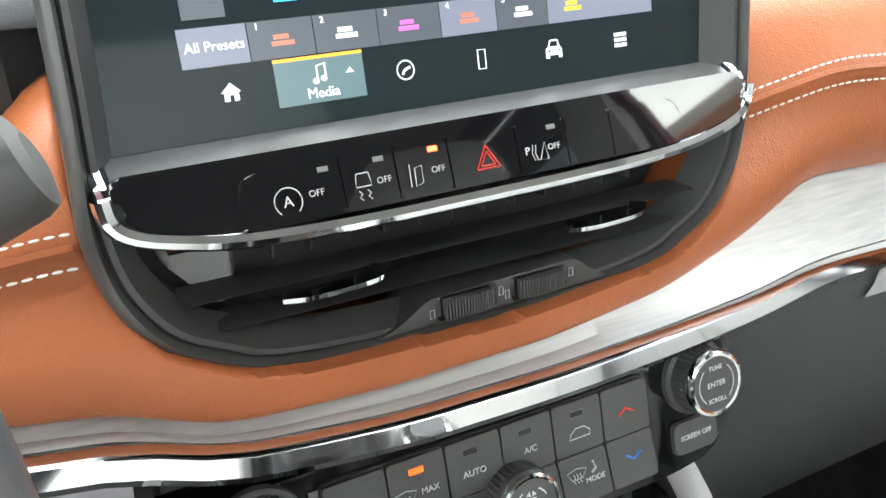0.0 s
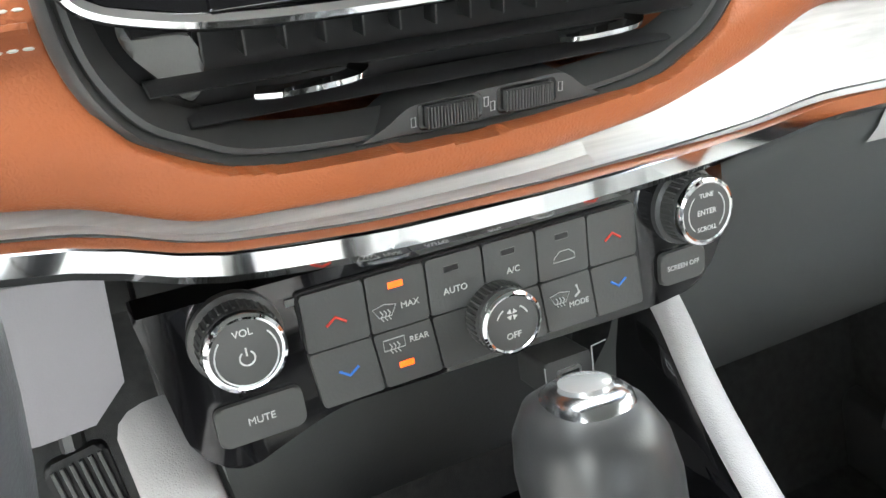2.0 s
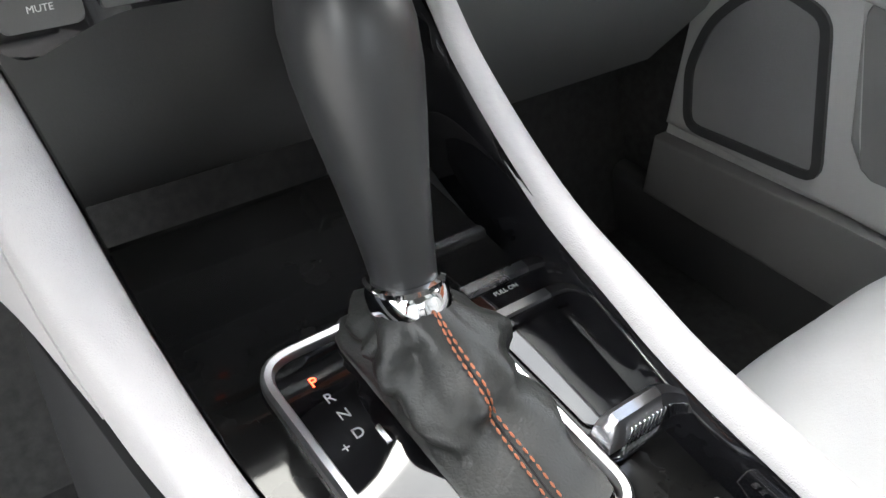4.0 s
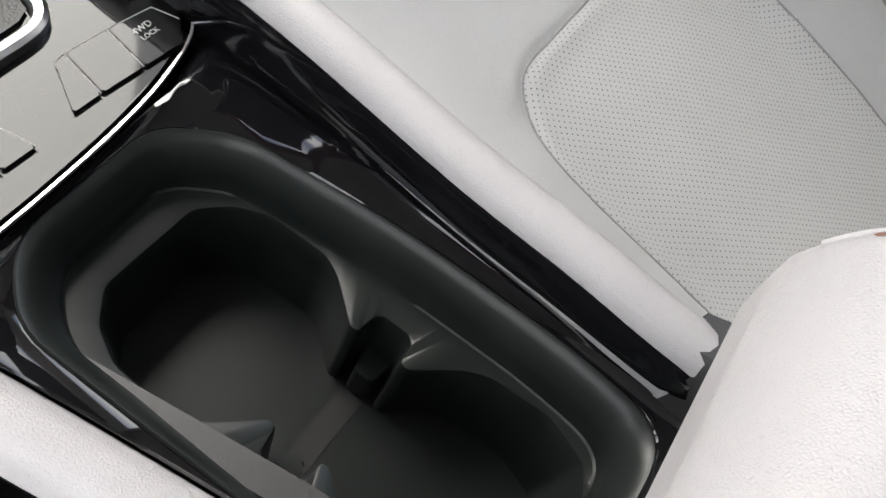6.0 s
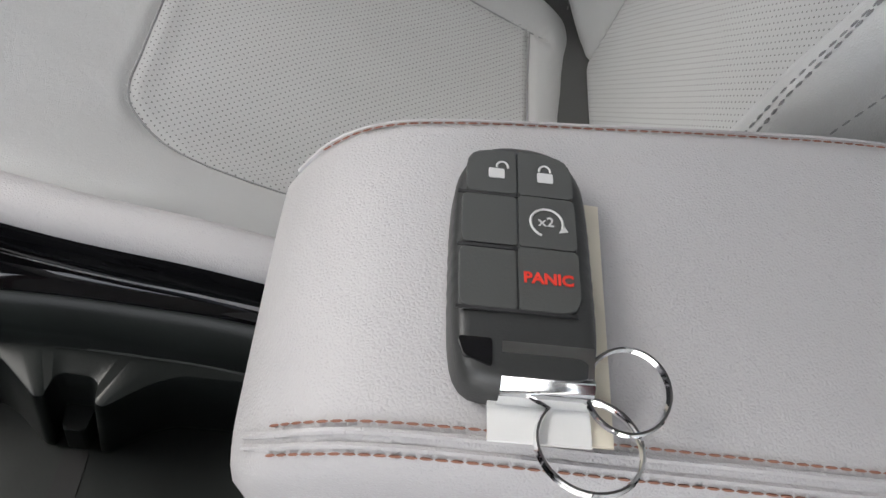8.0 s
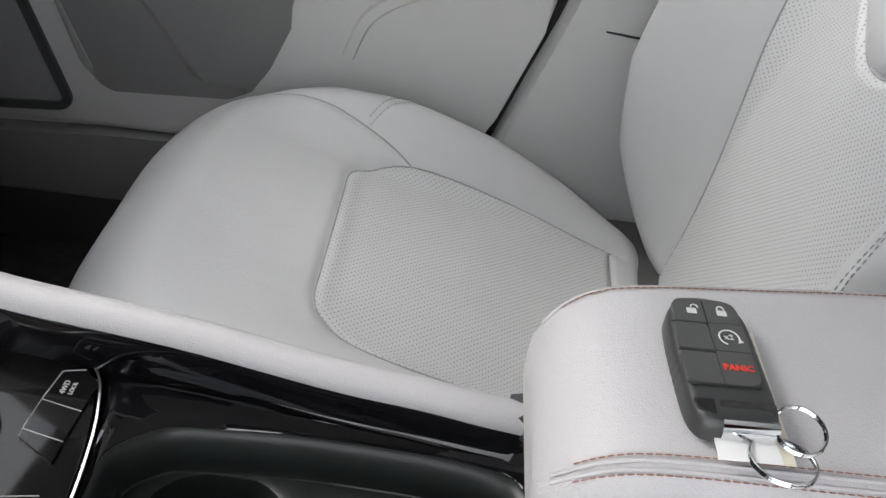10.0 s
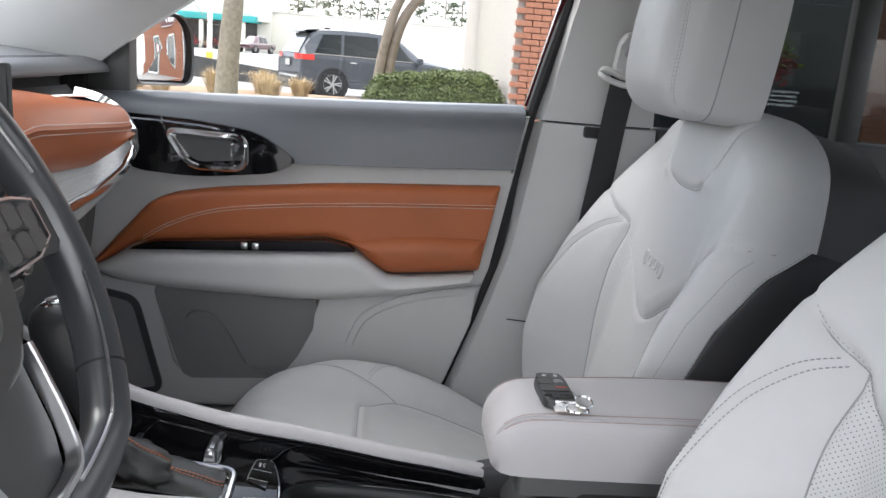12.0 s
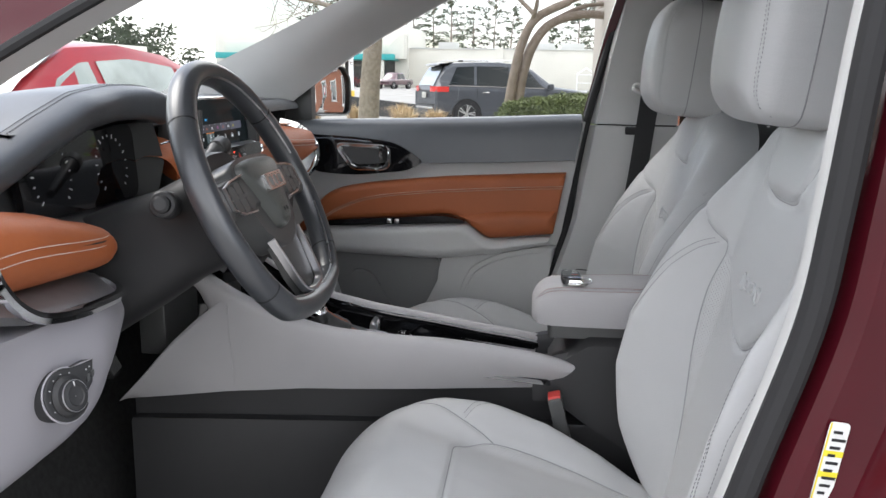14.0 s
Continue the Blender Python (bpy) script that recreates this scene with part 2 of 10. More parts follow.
def box(bm, c, s, bevel=0.0, m=None, seg=2):
    v = bmesh.ops.create_cube(bm, size=1.0, matrix=(m or Matrix()) @ Matrix.Translation(c) @ Matrix.Diagonal((*s, 1)))["verts"]
    if bevel:
        e = {e for q in v for e in q.link_edges}
        bmesh.ops.bevel(bm, geom=list(e), offset=bevel, segments=seg, profile=0.5, affect="EDGES", clamp_overlap=True)
    return bm


def loft(bm, rings, closed=True, cap=True):
    """Skins rings of equally many points."""
    R = [[bm.verts.new(p) for p in r] for r in rings]
    n = len(R[0])
    for a, b in zip(R, R[1:]):
        for i in range(n if closed else n - 1):
            j = (i + 1) % n
            try:
                bm.faces.new((a[i], a[j], b[j], b[i]))
            except ValueError:
                pass
    if cap and closed:
        for r in (R[0], R[-1]):
            try:
                bm.faces.new(r)
            except ValueError:
                pass
    return bm


def ring(c, u, v, ru, rv, n=16, p=2.0):
    """A (super)ellipse of n points round c in the plane of u and v."""
    out = []
    for i in range(n):
        a = 2 * math.pi * i / n
        ca, sa = math.cos(a), math.sin(a)
        out.append(Vector(c) + Vector(u) * ru * math.copysign(abs(ca) ** (2 / p), ca) + Vector(v) * rv * math.copysign(abs(sa) ** (2 / p), sa))
    return out


def sweep(bm, path, section, up=(0, 0, 1), closed=False, scale=None):
    """Moves a 2D section (sideways, up) along a path of points."""
    P = [Vector(p) for p in path]
    N = len(P)
    rings = []
    for i, p in enumerate(P):
        a = P[i - 1] if (closed or i) else P[0]
        b = P[(i + 1) % N] if (closed or i < N - 1) else P[-1]
        t = (b - a).normalized()
        side = t.cross(Vector(up)).normalized()
        upv = side.cross(t)
        k = scale[i] if scale else 1
        rings.append([p + side * s[0] * k + upv * s[1] * k for s in section])
    if closed:
        rings.append(rings[0])
        loft(bm, rings, True, False)
        bmesh.ops.remove_doubles(bm, verts=bm.verts, dist=1e-6)
        return bm
    return loft(bm, rings)


def circle2(r, n=10, ry=None):
    return [(r * math.cos(2 * math.pi * i / n), (ry or r) * math.sin(2 * math.pi * i / n)) for i in range(n)]


def tube(bm, path, r, n=8, closed=False, up=(0.03, 0.05, 1)):
    return sweep(bm, path, circle2(r, n), up, closed)


def lathe(bm, prof, m, n=32):
    """Turns (radius, height) pairs round the z axis of m."""
    rings = [[m @ Vector((r * math.cos(2 * math.pi * i / n), r * math.sin(2 * math.pi * i / n), h)) for i in range(n)] for r, h in prof]
    return loft(bm, rings)


def stitches(bm, path, gap=0.0055, length=0.0038, r=0.00055, lift=None):
    """Short threads laid end to end along a path."""
    P = [Vector(p) for p in path]
    d = [0.0]
    for a, b in zip(P, P[1:]):
        d.append(d[-1] + (b - a).length)

    def at(s):
        for i in range(len(d) - 1):
            if s <= d[i + 1]:
                t = (s - d[i]) / max(d[i + 1] - d[i], 1e-9)
                return P[i].lerp(P[i + 1], t)
        return P[-1]
    s = 0.0
    while s + length < d[-1]:
        a, b = at(s), at(s + length)
        t = (b - a).normalized()
        side = t.orthogonal().normalized()
        upv = t.cross(side)
        rings = []
        for k, rr in ((0.0, 0.3), (0.25, 1), (0.75, 1), (1.0, 0.3)):
            c = a.lerp(b, k)
            rings.append([c + side * r * rr * math.cos(q) + upv * r * rr * math.sin(q) for q in (0.8, 2.4, 3.9, 5.5)])
        loft(bm, rings)
        s += gap
    return bm


def words(name, text, size, m, material, parent, depth=0.0002, align="CENTER", bold=0.0):
    """Raised lettering in the built-in font; m has x along the line and z out of the surface."""
    cu = bpy.data.curves.new(name, "FONT")
    cu.body, cu.size, cu.extrude = text, size, depth
    cu.align_x, cu.align_y = align, "CENTER"
    cu.resolution_u = 3
    cu.offset = bold
    ob = bpy.data.objects.new(name, cu)
    me = bpy.data.meshes.new_from_object(ob)
    bpy.data.objects.remove(ob)
    me.transform(m)
    return link_mesh(name, me, material, parent, smooth=0)


class Pillow:
    """A padded panel over a star-shaped outline: a crowned face with relief, seams pressed into it and a rolled edge."""

    def __init__(self, outline, m, crown, edge=0.05, roll=0.03, relief=None, seams=(), centre=(0, 0), back=None):
        self.m, self.crown, self.edge, self.roll = m, crown, edge, roll
        self.relief, self.seams, self.c, self.back = relief, seams, Vector(centre), back
        pts = [Vector(p) - self.c for p in outline]
        a = np.array([math.atan2(p.y, p.x) for p in pts])
        r = np.array([p.length for p in pts])
        o = np.argsort(a)
        self.a, self.r = a[o], r[o]

    def radius(self, ang):
        return float(np.interp(ang, self.a, self.r, period=2 * math.pi))

    def height(self, u, v, k=None):
        p = Vector((u, v)) - self.c
        R = self.radius(math.atan2(p.y, p.x))
        dist = R * (1 - (p.length / R if k is None else k))
        e = min(max(dist / self.edge, 0.0), 1.0)
        h = self.roll * (math.sqrt(max(0.0, 1 - (1 - e) ** 2)) - 1) + self.crown * min(1.0, max(0.0, dist / max(R, 1e-6))) ** 0.8
        if self.relief:
            h += self.relief(u, v) * math.sqrt(1 - (1 - min(1.0, e * 1.15)) ** 2)
        press = 0.0
        for line, depth, width in self.seams:
            best = 9.0
            q = Vector((u, v))
            for s, t in zip(line, line[1:]):
                if abs(q.x - s.x) > 0.12 + abs(t.x - s.x) or abs(q.y - s.y) > 0.12 + abs(t.y - s.y):
                    continue
                st = t - s
                f = min(max((q - s).dot(st) / max(st.length_squared, 1e-12), 0), 1)
                best = min(best, (s + st * f - q).length)
            if best < width * 3:
                press = max(press, depth * math.exp(-(best / width) ** 2))
        return h - press

    def on(self, u, v, lift=0.0):
        return self.m @ Vector((u, v, self.height(u, v) + lift))

    def line(self, pts, lift=0.0005):
        return [self.on(p[0], p[1], lift) for p in pts]

    def mesh(self, nt=160, nr=40, pick=None):
        """pick(u, v) -> True keeps the faces of one region only."""
        bm = bmesh.new()
        ks = [1 - (1 - (i / nr)) ** 1.25 for i in range(1, nr + 1)]
        rows = []
        c0 = bm.verts.new(self.on(*self.c))
        uv = {c0: tuple(self.c)}
        for k in ks:
            row = []
            for j in range(nt):
                a = 2 * math.pi * j / nt - math.pi
                R = self.radius(a) * k
                u, v = self.c.x + R * math.cos(a), self.c.y + R * math.sin(a)
                vert = bm.verts.new(self.m @ Vector((u, v, self.height(u, v, k))))
                uv[vert] = (u, v)
                row.append(vert)
            rows.append(row)
        if self.back is not None:
            row = []
            for j in range(nt):
                a = 2 * math.pi * j / nt - math.pi
                R = self.radius(a)
                vert = bm.verts.new(self.m @ Vector((self.c.x + R * math.cos(a), self.c.y + R * math.sin(a), self.back)))
                uv[vert] = (99, 99)
                row.append(vert)
            rows.append(row)

        def keep(vs):
            if pick is None:
                return True
            us = [uv[q] for q in vs]
            return pick(sum(q[0] for q in us) / len(us), sum(q[1] for q in us) / len(us))
        for j in range(nt):
            tri = (c0, rows[0][j], rows[0][(j + 1) % nt])
            if keep(tri):
                bm.faces.new(tri)
        for a, b in zip(rows, rows[1:]):
            for j in range(nt):
                q = (a[j], b[j], b[(j + 1) % nt], a[(j + 1) % nt])
                if keep(q):
                    bm.faces.new(q)
        if self.back is not None and pick is None:
            bm.faces.new(rows[-1])
        bmesh.ops.delete(bm, geom=[v for v in bm.verts if not v.link_faces], context="VERTS")
        return bm


def inside(poly, u, v):
    hit = False
    n = len(poly)
    for i in range(n):
        a, b = poly[i], poly[i - 1]
        if (a[1] > v) != (b[1] > v) and u < (b[0] - a[0]) * (v - a[1]) / (b[1] - a[1]) + a[0]:
            hit = not hit
    return hit


def flip(pts):
    return [(-p[0], p[1]) for p in reversed(pts)]


def v2(pts, n=6, closed=False):
    return [Vector((p.x, p.y)) for p in curve([(q[0], q[1], 0) for q in pts], n, closed)]


# ---- cabin structure ----
def structure(name, label, category, at=(0, 0, 0)):
    return thing(name, label, category, at, kind="structure")


floor = structure("floor", "black carpeted cabin floor in shade", "floor")
bm = bmesh.new()
slab(bm, [(-0.70, -1.6), (0.70, -1.6), (0.70, 1.08), (-0.70, 1.08)], -0.06, 0.02)
part("carpet", bm, "carpet", floor)
bm = bmesh.new()
slab(bm, [(0.80, 0.0), (0.86, 0.0), (1.02, 0.5), (1.02, 0.7), (0.98, 0.7), (0.98, 0.5)], -0.72, 0.72, XP)
part("firewall_carpet", bm, "carpet", floor)
for sx in (1, -1):
    bm = bmesh.new()
    box(bm, (0.715 * sx, 0.90, 0.40), (0.05, 0.42, 0.92), 0.01)
    part("kick_panel", bm, "carpet", floor, "dark footwell side panel")
bm = bmesh.new()
box(bm, (0, 1.02, 0.45), (1.44, 0.06, 0.80), 0.01)
part("firewall", bm, "carpet", floor)

ceiling = structure("ceiling", "light grey cloth headliner under the roof", "ceiling")
bm = bmesh.new()
loft(bm, [[(-0.56, y, 1.17), (-0.30, y, 1.215), (0.0, y, 1.225), (0.30, y, 1.215), (0.56, y, 1.17), (0.6, y, 1.24), (0, y, 1.29), (-0.6, y, 1.24)]
          for y in (0.30, 0.0, -0.6, -1.2, -1.5)])
part("headliner", bm, "headliner", ceiling)

# ---- passenger door ----
DOOR_L = frame_of((0, 0, 0), (0, -1, 0), (0, 0, 1))  # u = -y, v = z, height along -x


def door_panel(bm, yz, x0, x1, bevel=0.004, seg=3):
    """A panel drawn as (y, z), from x0 (hidden side) to x1 (cabin side)."""
    return slab(bm, [(-p[0], p[1]) for p in yz], -x0, -x1, DOOR_L, bevel, seg)


door = structure("door_1", "closed front passenger door with brown leather insert and grey trim", "car door", (0.7, 0.3, 0.1))
bm = bmesh.new()
door_panel(bm, [(0.78, 0.10), (0.78, 0.70), (0.70, 0.775), (-0.108, 0.805), (-0.057, 0.513), (0.015, 0.284), (0.07, 0.10)], 0.76, 0.685, 0.004)
part("inner_panel", bm, "plastic", door, "light grey plastic door panel")
# dark upper pad with a rolled sill
bm = bmesh.new()
prof = [(0.780, 0.775), (0.765, 0.796), (0.735, 0.803), (0.700, 0.801), (0.680, 0.790), (0.671, 0.772), (0.668, 0.74), (0.664, 0.71), (0.662, 0.688), (0.70, 0.682)]
rings = []
for y, dz, top in ((0.80, -0.012, 0), (0.62, -0.006, 0), (0.4, 0.0, 0), (0.3, 0.003, 0), (0.1, 0.010, 0), (-0.060, 0.018, 0), (-0.098, 0.019, 0), (-0.108, 0.012, 0.008)):
    rings.append([(x + top, max(y, -0.104 + (0.805 - z) * 0.175), z + dz) for x, z in prof])
loft(bm, rings)
part("upper_pad", bm, "pad", door, "dark grey soft upper door pad")
bm = bmesh.new()
sweep(bm, curve([(0.756, 0.78, 0.780), (0.756, 0.4, 0.794), (0.756, -0.10, 0.814)], 6), [(-0.012, -0.006), (0.012, -0.006), (0.012, 0.004), (0.004, 0.008), (-0.012, 0.006)])
part("window_seal", bm, "rubber", door)
# gloss bezel round the handle
bez = rounded([(0.80, 0.765), (0.66, 0.763), (0.50, 0.757), (0.385, 0.744), (0.335, 0.715), (0.309, 0.694), (0.349, 0.671), (0.49, 0.655), (0.592, 0.662), (0.625, 0.682), (0.80, 0.69)],
              [0, 0.03, 0.04, 0.05, 0.02, 0.012, 0.03, 0.05, 0.04, 0.03, 0])
bm = bmesh.new()
door_panel(bm, bez, 0.70, 0.654, 0.006)
part("handle_bezel", bm, "piano", door, "gloss black handle surround")
hand = rounded([(0.54, 0.737), (0.415, 0.733), (0.403, 0.722), (0.401, 0.684), (0.415, 0.676), (0.487, 0.676), (0.505, 0.686)], [0.02, 0.01, 0.008, 0.008, 0.01, 0.02, 0.02])
bm = bmesh.new()
door_panel(bm, rounded([(0.528, 0.729), (0.42, 0.726), (0.412, 0.69), (0.48, 0.684), (0.498, 0.692)], 0.012), 0.66, 0.6515, 0.001)
part("handle_recess", bm, "satin", door)
bm = bmesh.new()
sweep(bm, [(0.648, p[0], p[1]) for p in hand], [(-0.0055, -0.006), (0.0055, -0.006), (0.0055, 0.004), (0.003, 0.007), (-0.003, 0.007), (-0.0055, 0.004)], (-1, 0, 0), True)
hd = part("door_handle", bm, "chrome", door, "satin silver pull handle ring")
bm = bmesh.new()
door_panel(bm, rounded([(0.424, 0.722), (0.400, 0.722), (0.400, 0.692), (0.424, 0.692)], 0.004), 0.655, 0.640, 0.003)
part("lock_tab", bm, "chrome", hd)
bm = bmesh.new()

sweep(bm, curve([(0.653, 0.70, 0.752), (0.652, 0.56, 0.751), (0.652, 0.45, 0.744), (0.653, 0.38, 0.728), (0.654, 0.345, 0.71)], 6), [(-0.002, -0.002), (0.002, -0.002), (0.0, 0.002)], (-1, 0, 0))
part("bezel_edge", bm, "chrome", door)
# brown leather insert
org = rounded([(-0.064, 0.674), (0.24, 0.658), (0.449, 0.637), (0.53, 0.622), (0.572, 0.603), (0.675, 0.484), (0.66, 0.480), (0.595, 0.527), (0.247, 0.557), (0.202, 0.545), (0.138, 0.494), (-0.035, 0.511)],
              [0.002, 0.05, 0.06, 0.04, 0.04, 0.006, 0.006, 0.03, 0.03, 0.02, 0.025, 0.003])
bm = bmesh.new()
padded(bm, [(-p[0], p[1]) for p in org], DOOR_L, -0.70, -0.658, 0.018)
ins = part("leather_insert", bm, "orange", door, "saddle brown leather door insert", 60)
bm = bmesh.new()
for dz in (0.0, 0.0055):
    stitches(bm, curve([(0.6572, -0.055, 0.634 + dz), (0.6572, 0.15, 0.624 + dz), (0.6572, 0.324, 0.611 + dz), (0.6572, 0.45, 0.594 + dz), (0.6572, 0.53, 0.565 + dz), (0.6572, 0.585, 0.531 + dz)], 12), 0.006, 0.004, 0.0006)
part("stitching", bm, "thread_w", ins, kind="stuff")
bm = bmesh.new()
tube(bm, curve([(0.6585, -0.05, 0.637), (0.6585, 0.15, 0.627), (0.6585, 0.324, 0.614), (0.6585, 0.45, 0.597), (0.6585, 0.53, 0.568)], 10), 0.0016, 6)
part("seam_bead", bm, "orange", ins, kind="stuff")
# lower swell of the insert over the armrest
bm = bmesh.new()
padded(bm, [(-p[0], p[1]) for p in rounded([(-0.046, 0.580), (0.10, 0.578), (0.225, 0.556), (0.200, 0.542), (0.138, 0.494), (-0.035, 0.511)], [0.004, 0.06, 0.01, 0.02, 0.02, 0.004])], DOOR_L, -0.68, -0.644, 0.034)
part("insert_swell", bm, "orange", ins)
# armrest
bm = bmesh.new()
arm = rounded([(0.672, 0.478), (0.600, 0.517), (0.197, 0.540), (0.136, 0.490), (-0.030, 0.507), (-0.022, 0.486), (0.10, 0.458), (0.27, 0.437), (0.548, 0.446), (0.64, 0.458)],
              [0.004, 0.03, 0.02, 0.03, 0.004, 0.004, 0.05, 0.05, 0.05, 0.03])
padded(bm, [(-p[0], p[1]) for p in arm], DOOR_L, -0.70, -0.634, 0.028)
part("armrest", bm, "plastic", door, "light grey door armrest", 60)
bm = bmesh.new()
door_panel(bm, rounded([(0.600, 0.520), (0.56, 0.537), (0.247, 0.558), (0.205, 0.548), (0.195, 0.540), (0.40, 0.531)], [0.004, 0.03, 0.02, 0.01, 0.004, 0.05]), 0.66, 0.636, 0.003)
sw = part("switch_strip", bm, "piano", door, "gloss black switch strip")
for y in (0.375, 0.395):
    bm = bmesh.new()
    box(bm, (0.6335, y, 0.5395), (0.006, 0.012, 0.012), 0.002)
    part("window_switch", bm, "satinmetal", sw)
# pocket
bm = bmesh.new()
door_panel(bm, rounded([(0.575, 0.446), (0.271, 0.438), (0.254, 0.385), (0.303, 0.290), (0.33, 0.272), (0.502, 0.261), (0.522, 0.285)], [0.03, 0.012, 0.02, 0.03, 0.03, 0.02, 0.02]), 0.70, 0.683, 0.002)
pk = part("map_pocket", bm, "pocket", door, "mid grey moulded map pocket")
bm = bmesh.new()
door_panel(bm, rounded([(0.505, 0.40), (0.455, 0.395), (0.43, 0.36), (0.39, 0.290), (0.33, 0.285), (0.33, 0.268), (0.505, 0.262), (0.52, 0.29)], [0.02, 0.03, 0.03, 0.01, 0.005, 0.005, 0.01, 0.01]), 0.70, 0.673, 0.006)
part("pocket_wall", bm, "pocket", pk)
bm = bmesh.new()
sweep(bm, [(0.690, p[0], p[1]) for p in curve([(0.575, 0.447, 0), (0.45, 0.443, 0), (0.275, 0.439, 0), (0.256, 0.39, 0), (0.29, 0.305, 0), (0.33, 0.268, 0), (0.50, 0.255, 0)], 8)],
      circle2(0.006, 8), (-1, 0, 0))
part("pocket_lip", bm, "plastic", pk)
bm = bmesh.new()
sweep(bm, curve([(0.668, -0.015, 0.470), (0.667, 0.05, 0.460), (0.666, 0.12, 0.440), (0.666, 0.175, 0.405), (0.669, 0.20, 0.35)], 8), [(-0.010, -0.004), (0.010, -0.004), (0.006, 0.003), (-0.006, 0.003)], (-1, 0, 0))
part("panel_crease", bm, "plastic", door)
bm = bmesh.new()
door_panel(bm, [(-0.045, 0.48), (0.262, 0.46), (0.268, 0.438), (0.256, 0.405), (0.258, 0.375), (0.285, 0.318), (0.312, 0.280), (0.345, 0.264), (0.495, 0.256), (0.516, 0.266), (0.530, 0.300), (0.577, 0.446), (0.577, 0.46), (0.772, 0.46), (0.775, 0.21), (0.050, 0.21), (0.012, 0.29), (-0.03, 0.41)], 0.70, 0.668, 0.010, 4)
part("lower_panel", bm, "plastic", door, "light grey lower door panel round the pocket")
# loudspeaker
spk = rounded([(0.752, 0.30), (0.738, 0.365), (0.70, 0.41), (0.66, 0.431), (0.598, 0.417), (0.550, 0.240), (0.735, 0.226)], [0.02, 0.03, 0.03, 0.03, 0.02, 0.02, 0.02])
bm = bmesh.new()
sweep(bm, [(0.666, p[0], p[1]) for p in spk], [(-0.006, -0.004), (0.006, -0.004), (0.006, 0.004), (-0.006, 0.004)], (-1, 0, 0), True)
sp = part("speaker_frame", bm, "satin", door, "black speaker surround")
grille = mat("speaker_mesh", (0.24, 0.24, 0.24), 0.6, vary=0.1, grain=1.0, gscale=900, gtype="leather")
bm = bmesh.new()
door_panel(bm, spk, 0.70, 0.6655, 0.002)
part("speaker_grille", bm, grille, sp, "dark perforated speaker grille")
# lower kick strip and the door's rear edge with its seal
bm = bmesh.new()
door_panel(bm, [(0.78, 0.10), (0.78, 0.19), (0.50, 0.205), (0.06, 0.215), (0.09, 0.10)], 0.70, 0.660, 0.006)
part("kick_strip", bm, "pocket", door)
bm = bmesh.new()
sweep(bm, curve([(0.70, -0.185, 1.10), (0.702, -0.118, 0.84), (0.70, -0.090, 0.69), (0.70, -0.066, 0.513), (0.70, 0.005, 0.284), (0.70, 0.06, 0.10)], 8), circle2(0.011, 8), (-1, 0, 0))
part("door_seal", bm, "rubber", door, "black rubber door seal")

window = structure("window_1", "clear raised side window of the passenger door", "car window", (0.75, 0.3, 0.8))
bm = bmesh.new()
loft(bm, [[(0.752, 0.76, 0.79), (0.752, -0.12, 0.82)], [(0.70, 0.40, 1.02), (0.70, -0.155, 1.03)], [(0.64, 0.15, 1.19), (0.64, -0.20, 1.20)]], False)
gl = part("pane", bm, "glass", window)
gl.visible_shadow = False
# window frame: thin upright at the pillar, and the corner trim by the mirror
bm = bmesh.new()
slab(bm, [(-0.80, 0.785), (-0.617, 0.79), (-0.617, 0.945), (-0.66, 0.945), (-0.80, 0.88)], -0.745, -0.705, DOOR_L, 0.004)
part("corner_trim", bm, "black", window, "black triangular mirror trim")
bm = bmesh.new()
sweep(bm, [(0.742, -0.115, 0.82), (0.70, -0.160, 1.03), (0.645, -0.205, 1.2)], [(-0.012, -0.008), (0.012, -0.008), (0.012, 0.008), (-0.012, 0.008)], (-1, 0, 0))
part("window_frame", bm, "body", window, "dark red painted window frame")

# ---- pillars ----
pil = structure("pillar_front_right", "light grey trimmed windscreen pillar", "pillar", (0.66, 0.7, 0.8))
bm = bmesh.new()
A_EDGE = curve([(0.70, 0.72, 0.800), (0.665, 0.58, 0.905), (0.615, 0.40, 1.015), (0.56, 0.22, 1.105), (0.53, 0.10, 1.17)], 6)
B_EDGE = curve([(0.68, 1.05, 0.850), (0.66, 0.92, 0.912), (0.60, 0.70, 1.005), (0.53, 0.51, 1.083), (0.50, 0.33, 1.16)], 6)
rings = []
for k in range(9):
    t = k / 8
    a = A_EDGE[3 * k]
    b = B_EDGE[3 * k]
    w = a.lerp(b, 0.5) + Vector((-0.028, 0, 0))
    rings.append([a, a.lerp(w, 0.6) + Vector((-0.005, 0, 0)), w, w.lerp(b, 0.5) + Vector((-0.004, 0, 0.0)), b, b + Vector((0.05, 0.04, -0.01)), a + Vector((0.06, 0.01, 0.0))])
loft(bm, rings)
part("pillar_trim", bm, "plastic", pil)
pil2 = structure("pillar_front_left", "light grey trimmed windscreen pillar by the driver", "pillar", (-0.66, 0.7, 0.8))
bm = bmesh.new()
loft(bm, [[Vector((-p.x, p.y, p.z)) for p in r] for r in rings])
part("pillar_trim", bm, "plastic", pil2)
bm = bmesh.new()
loft(bm, [[Vector((-p.x - 0.004, p.y + 0.004, p.z + 0.002)), Vector((-p.x - 0.05, p.y + 0.02, p.z + 0.03)), Vector((-p.x - 0.07, p.y + 0.09, p.z + 0.075)), Vector((-p.x - 0.02, p.y + 0.12, p.z + 0.05))] for p in B_EDGE])
part("outer_skin", bm, "body", pil2, "dark red painted outer pillar")
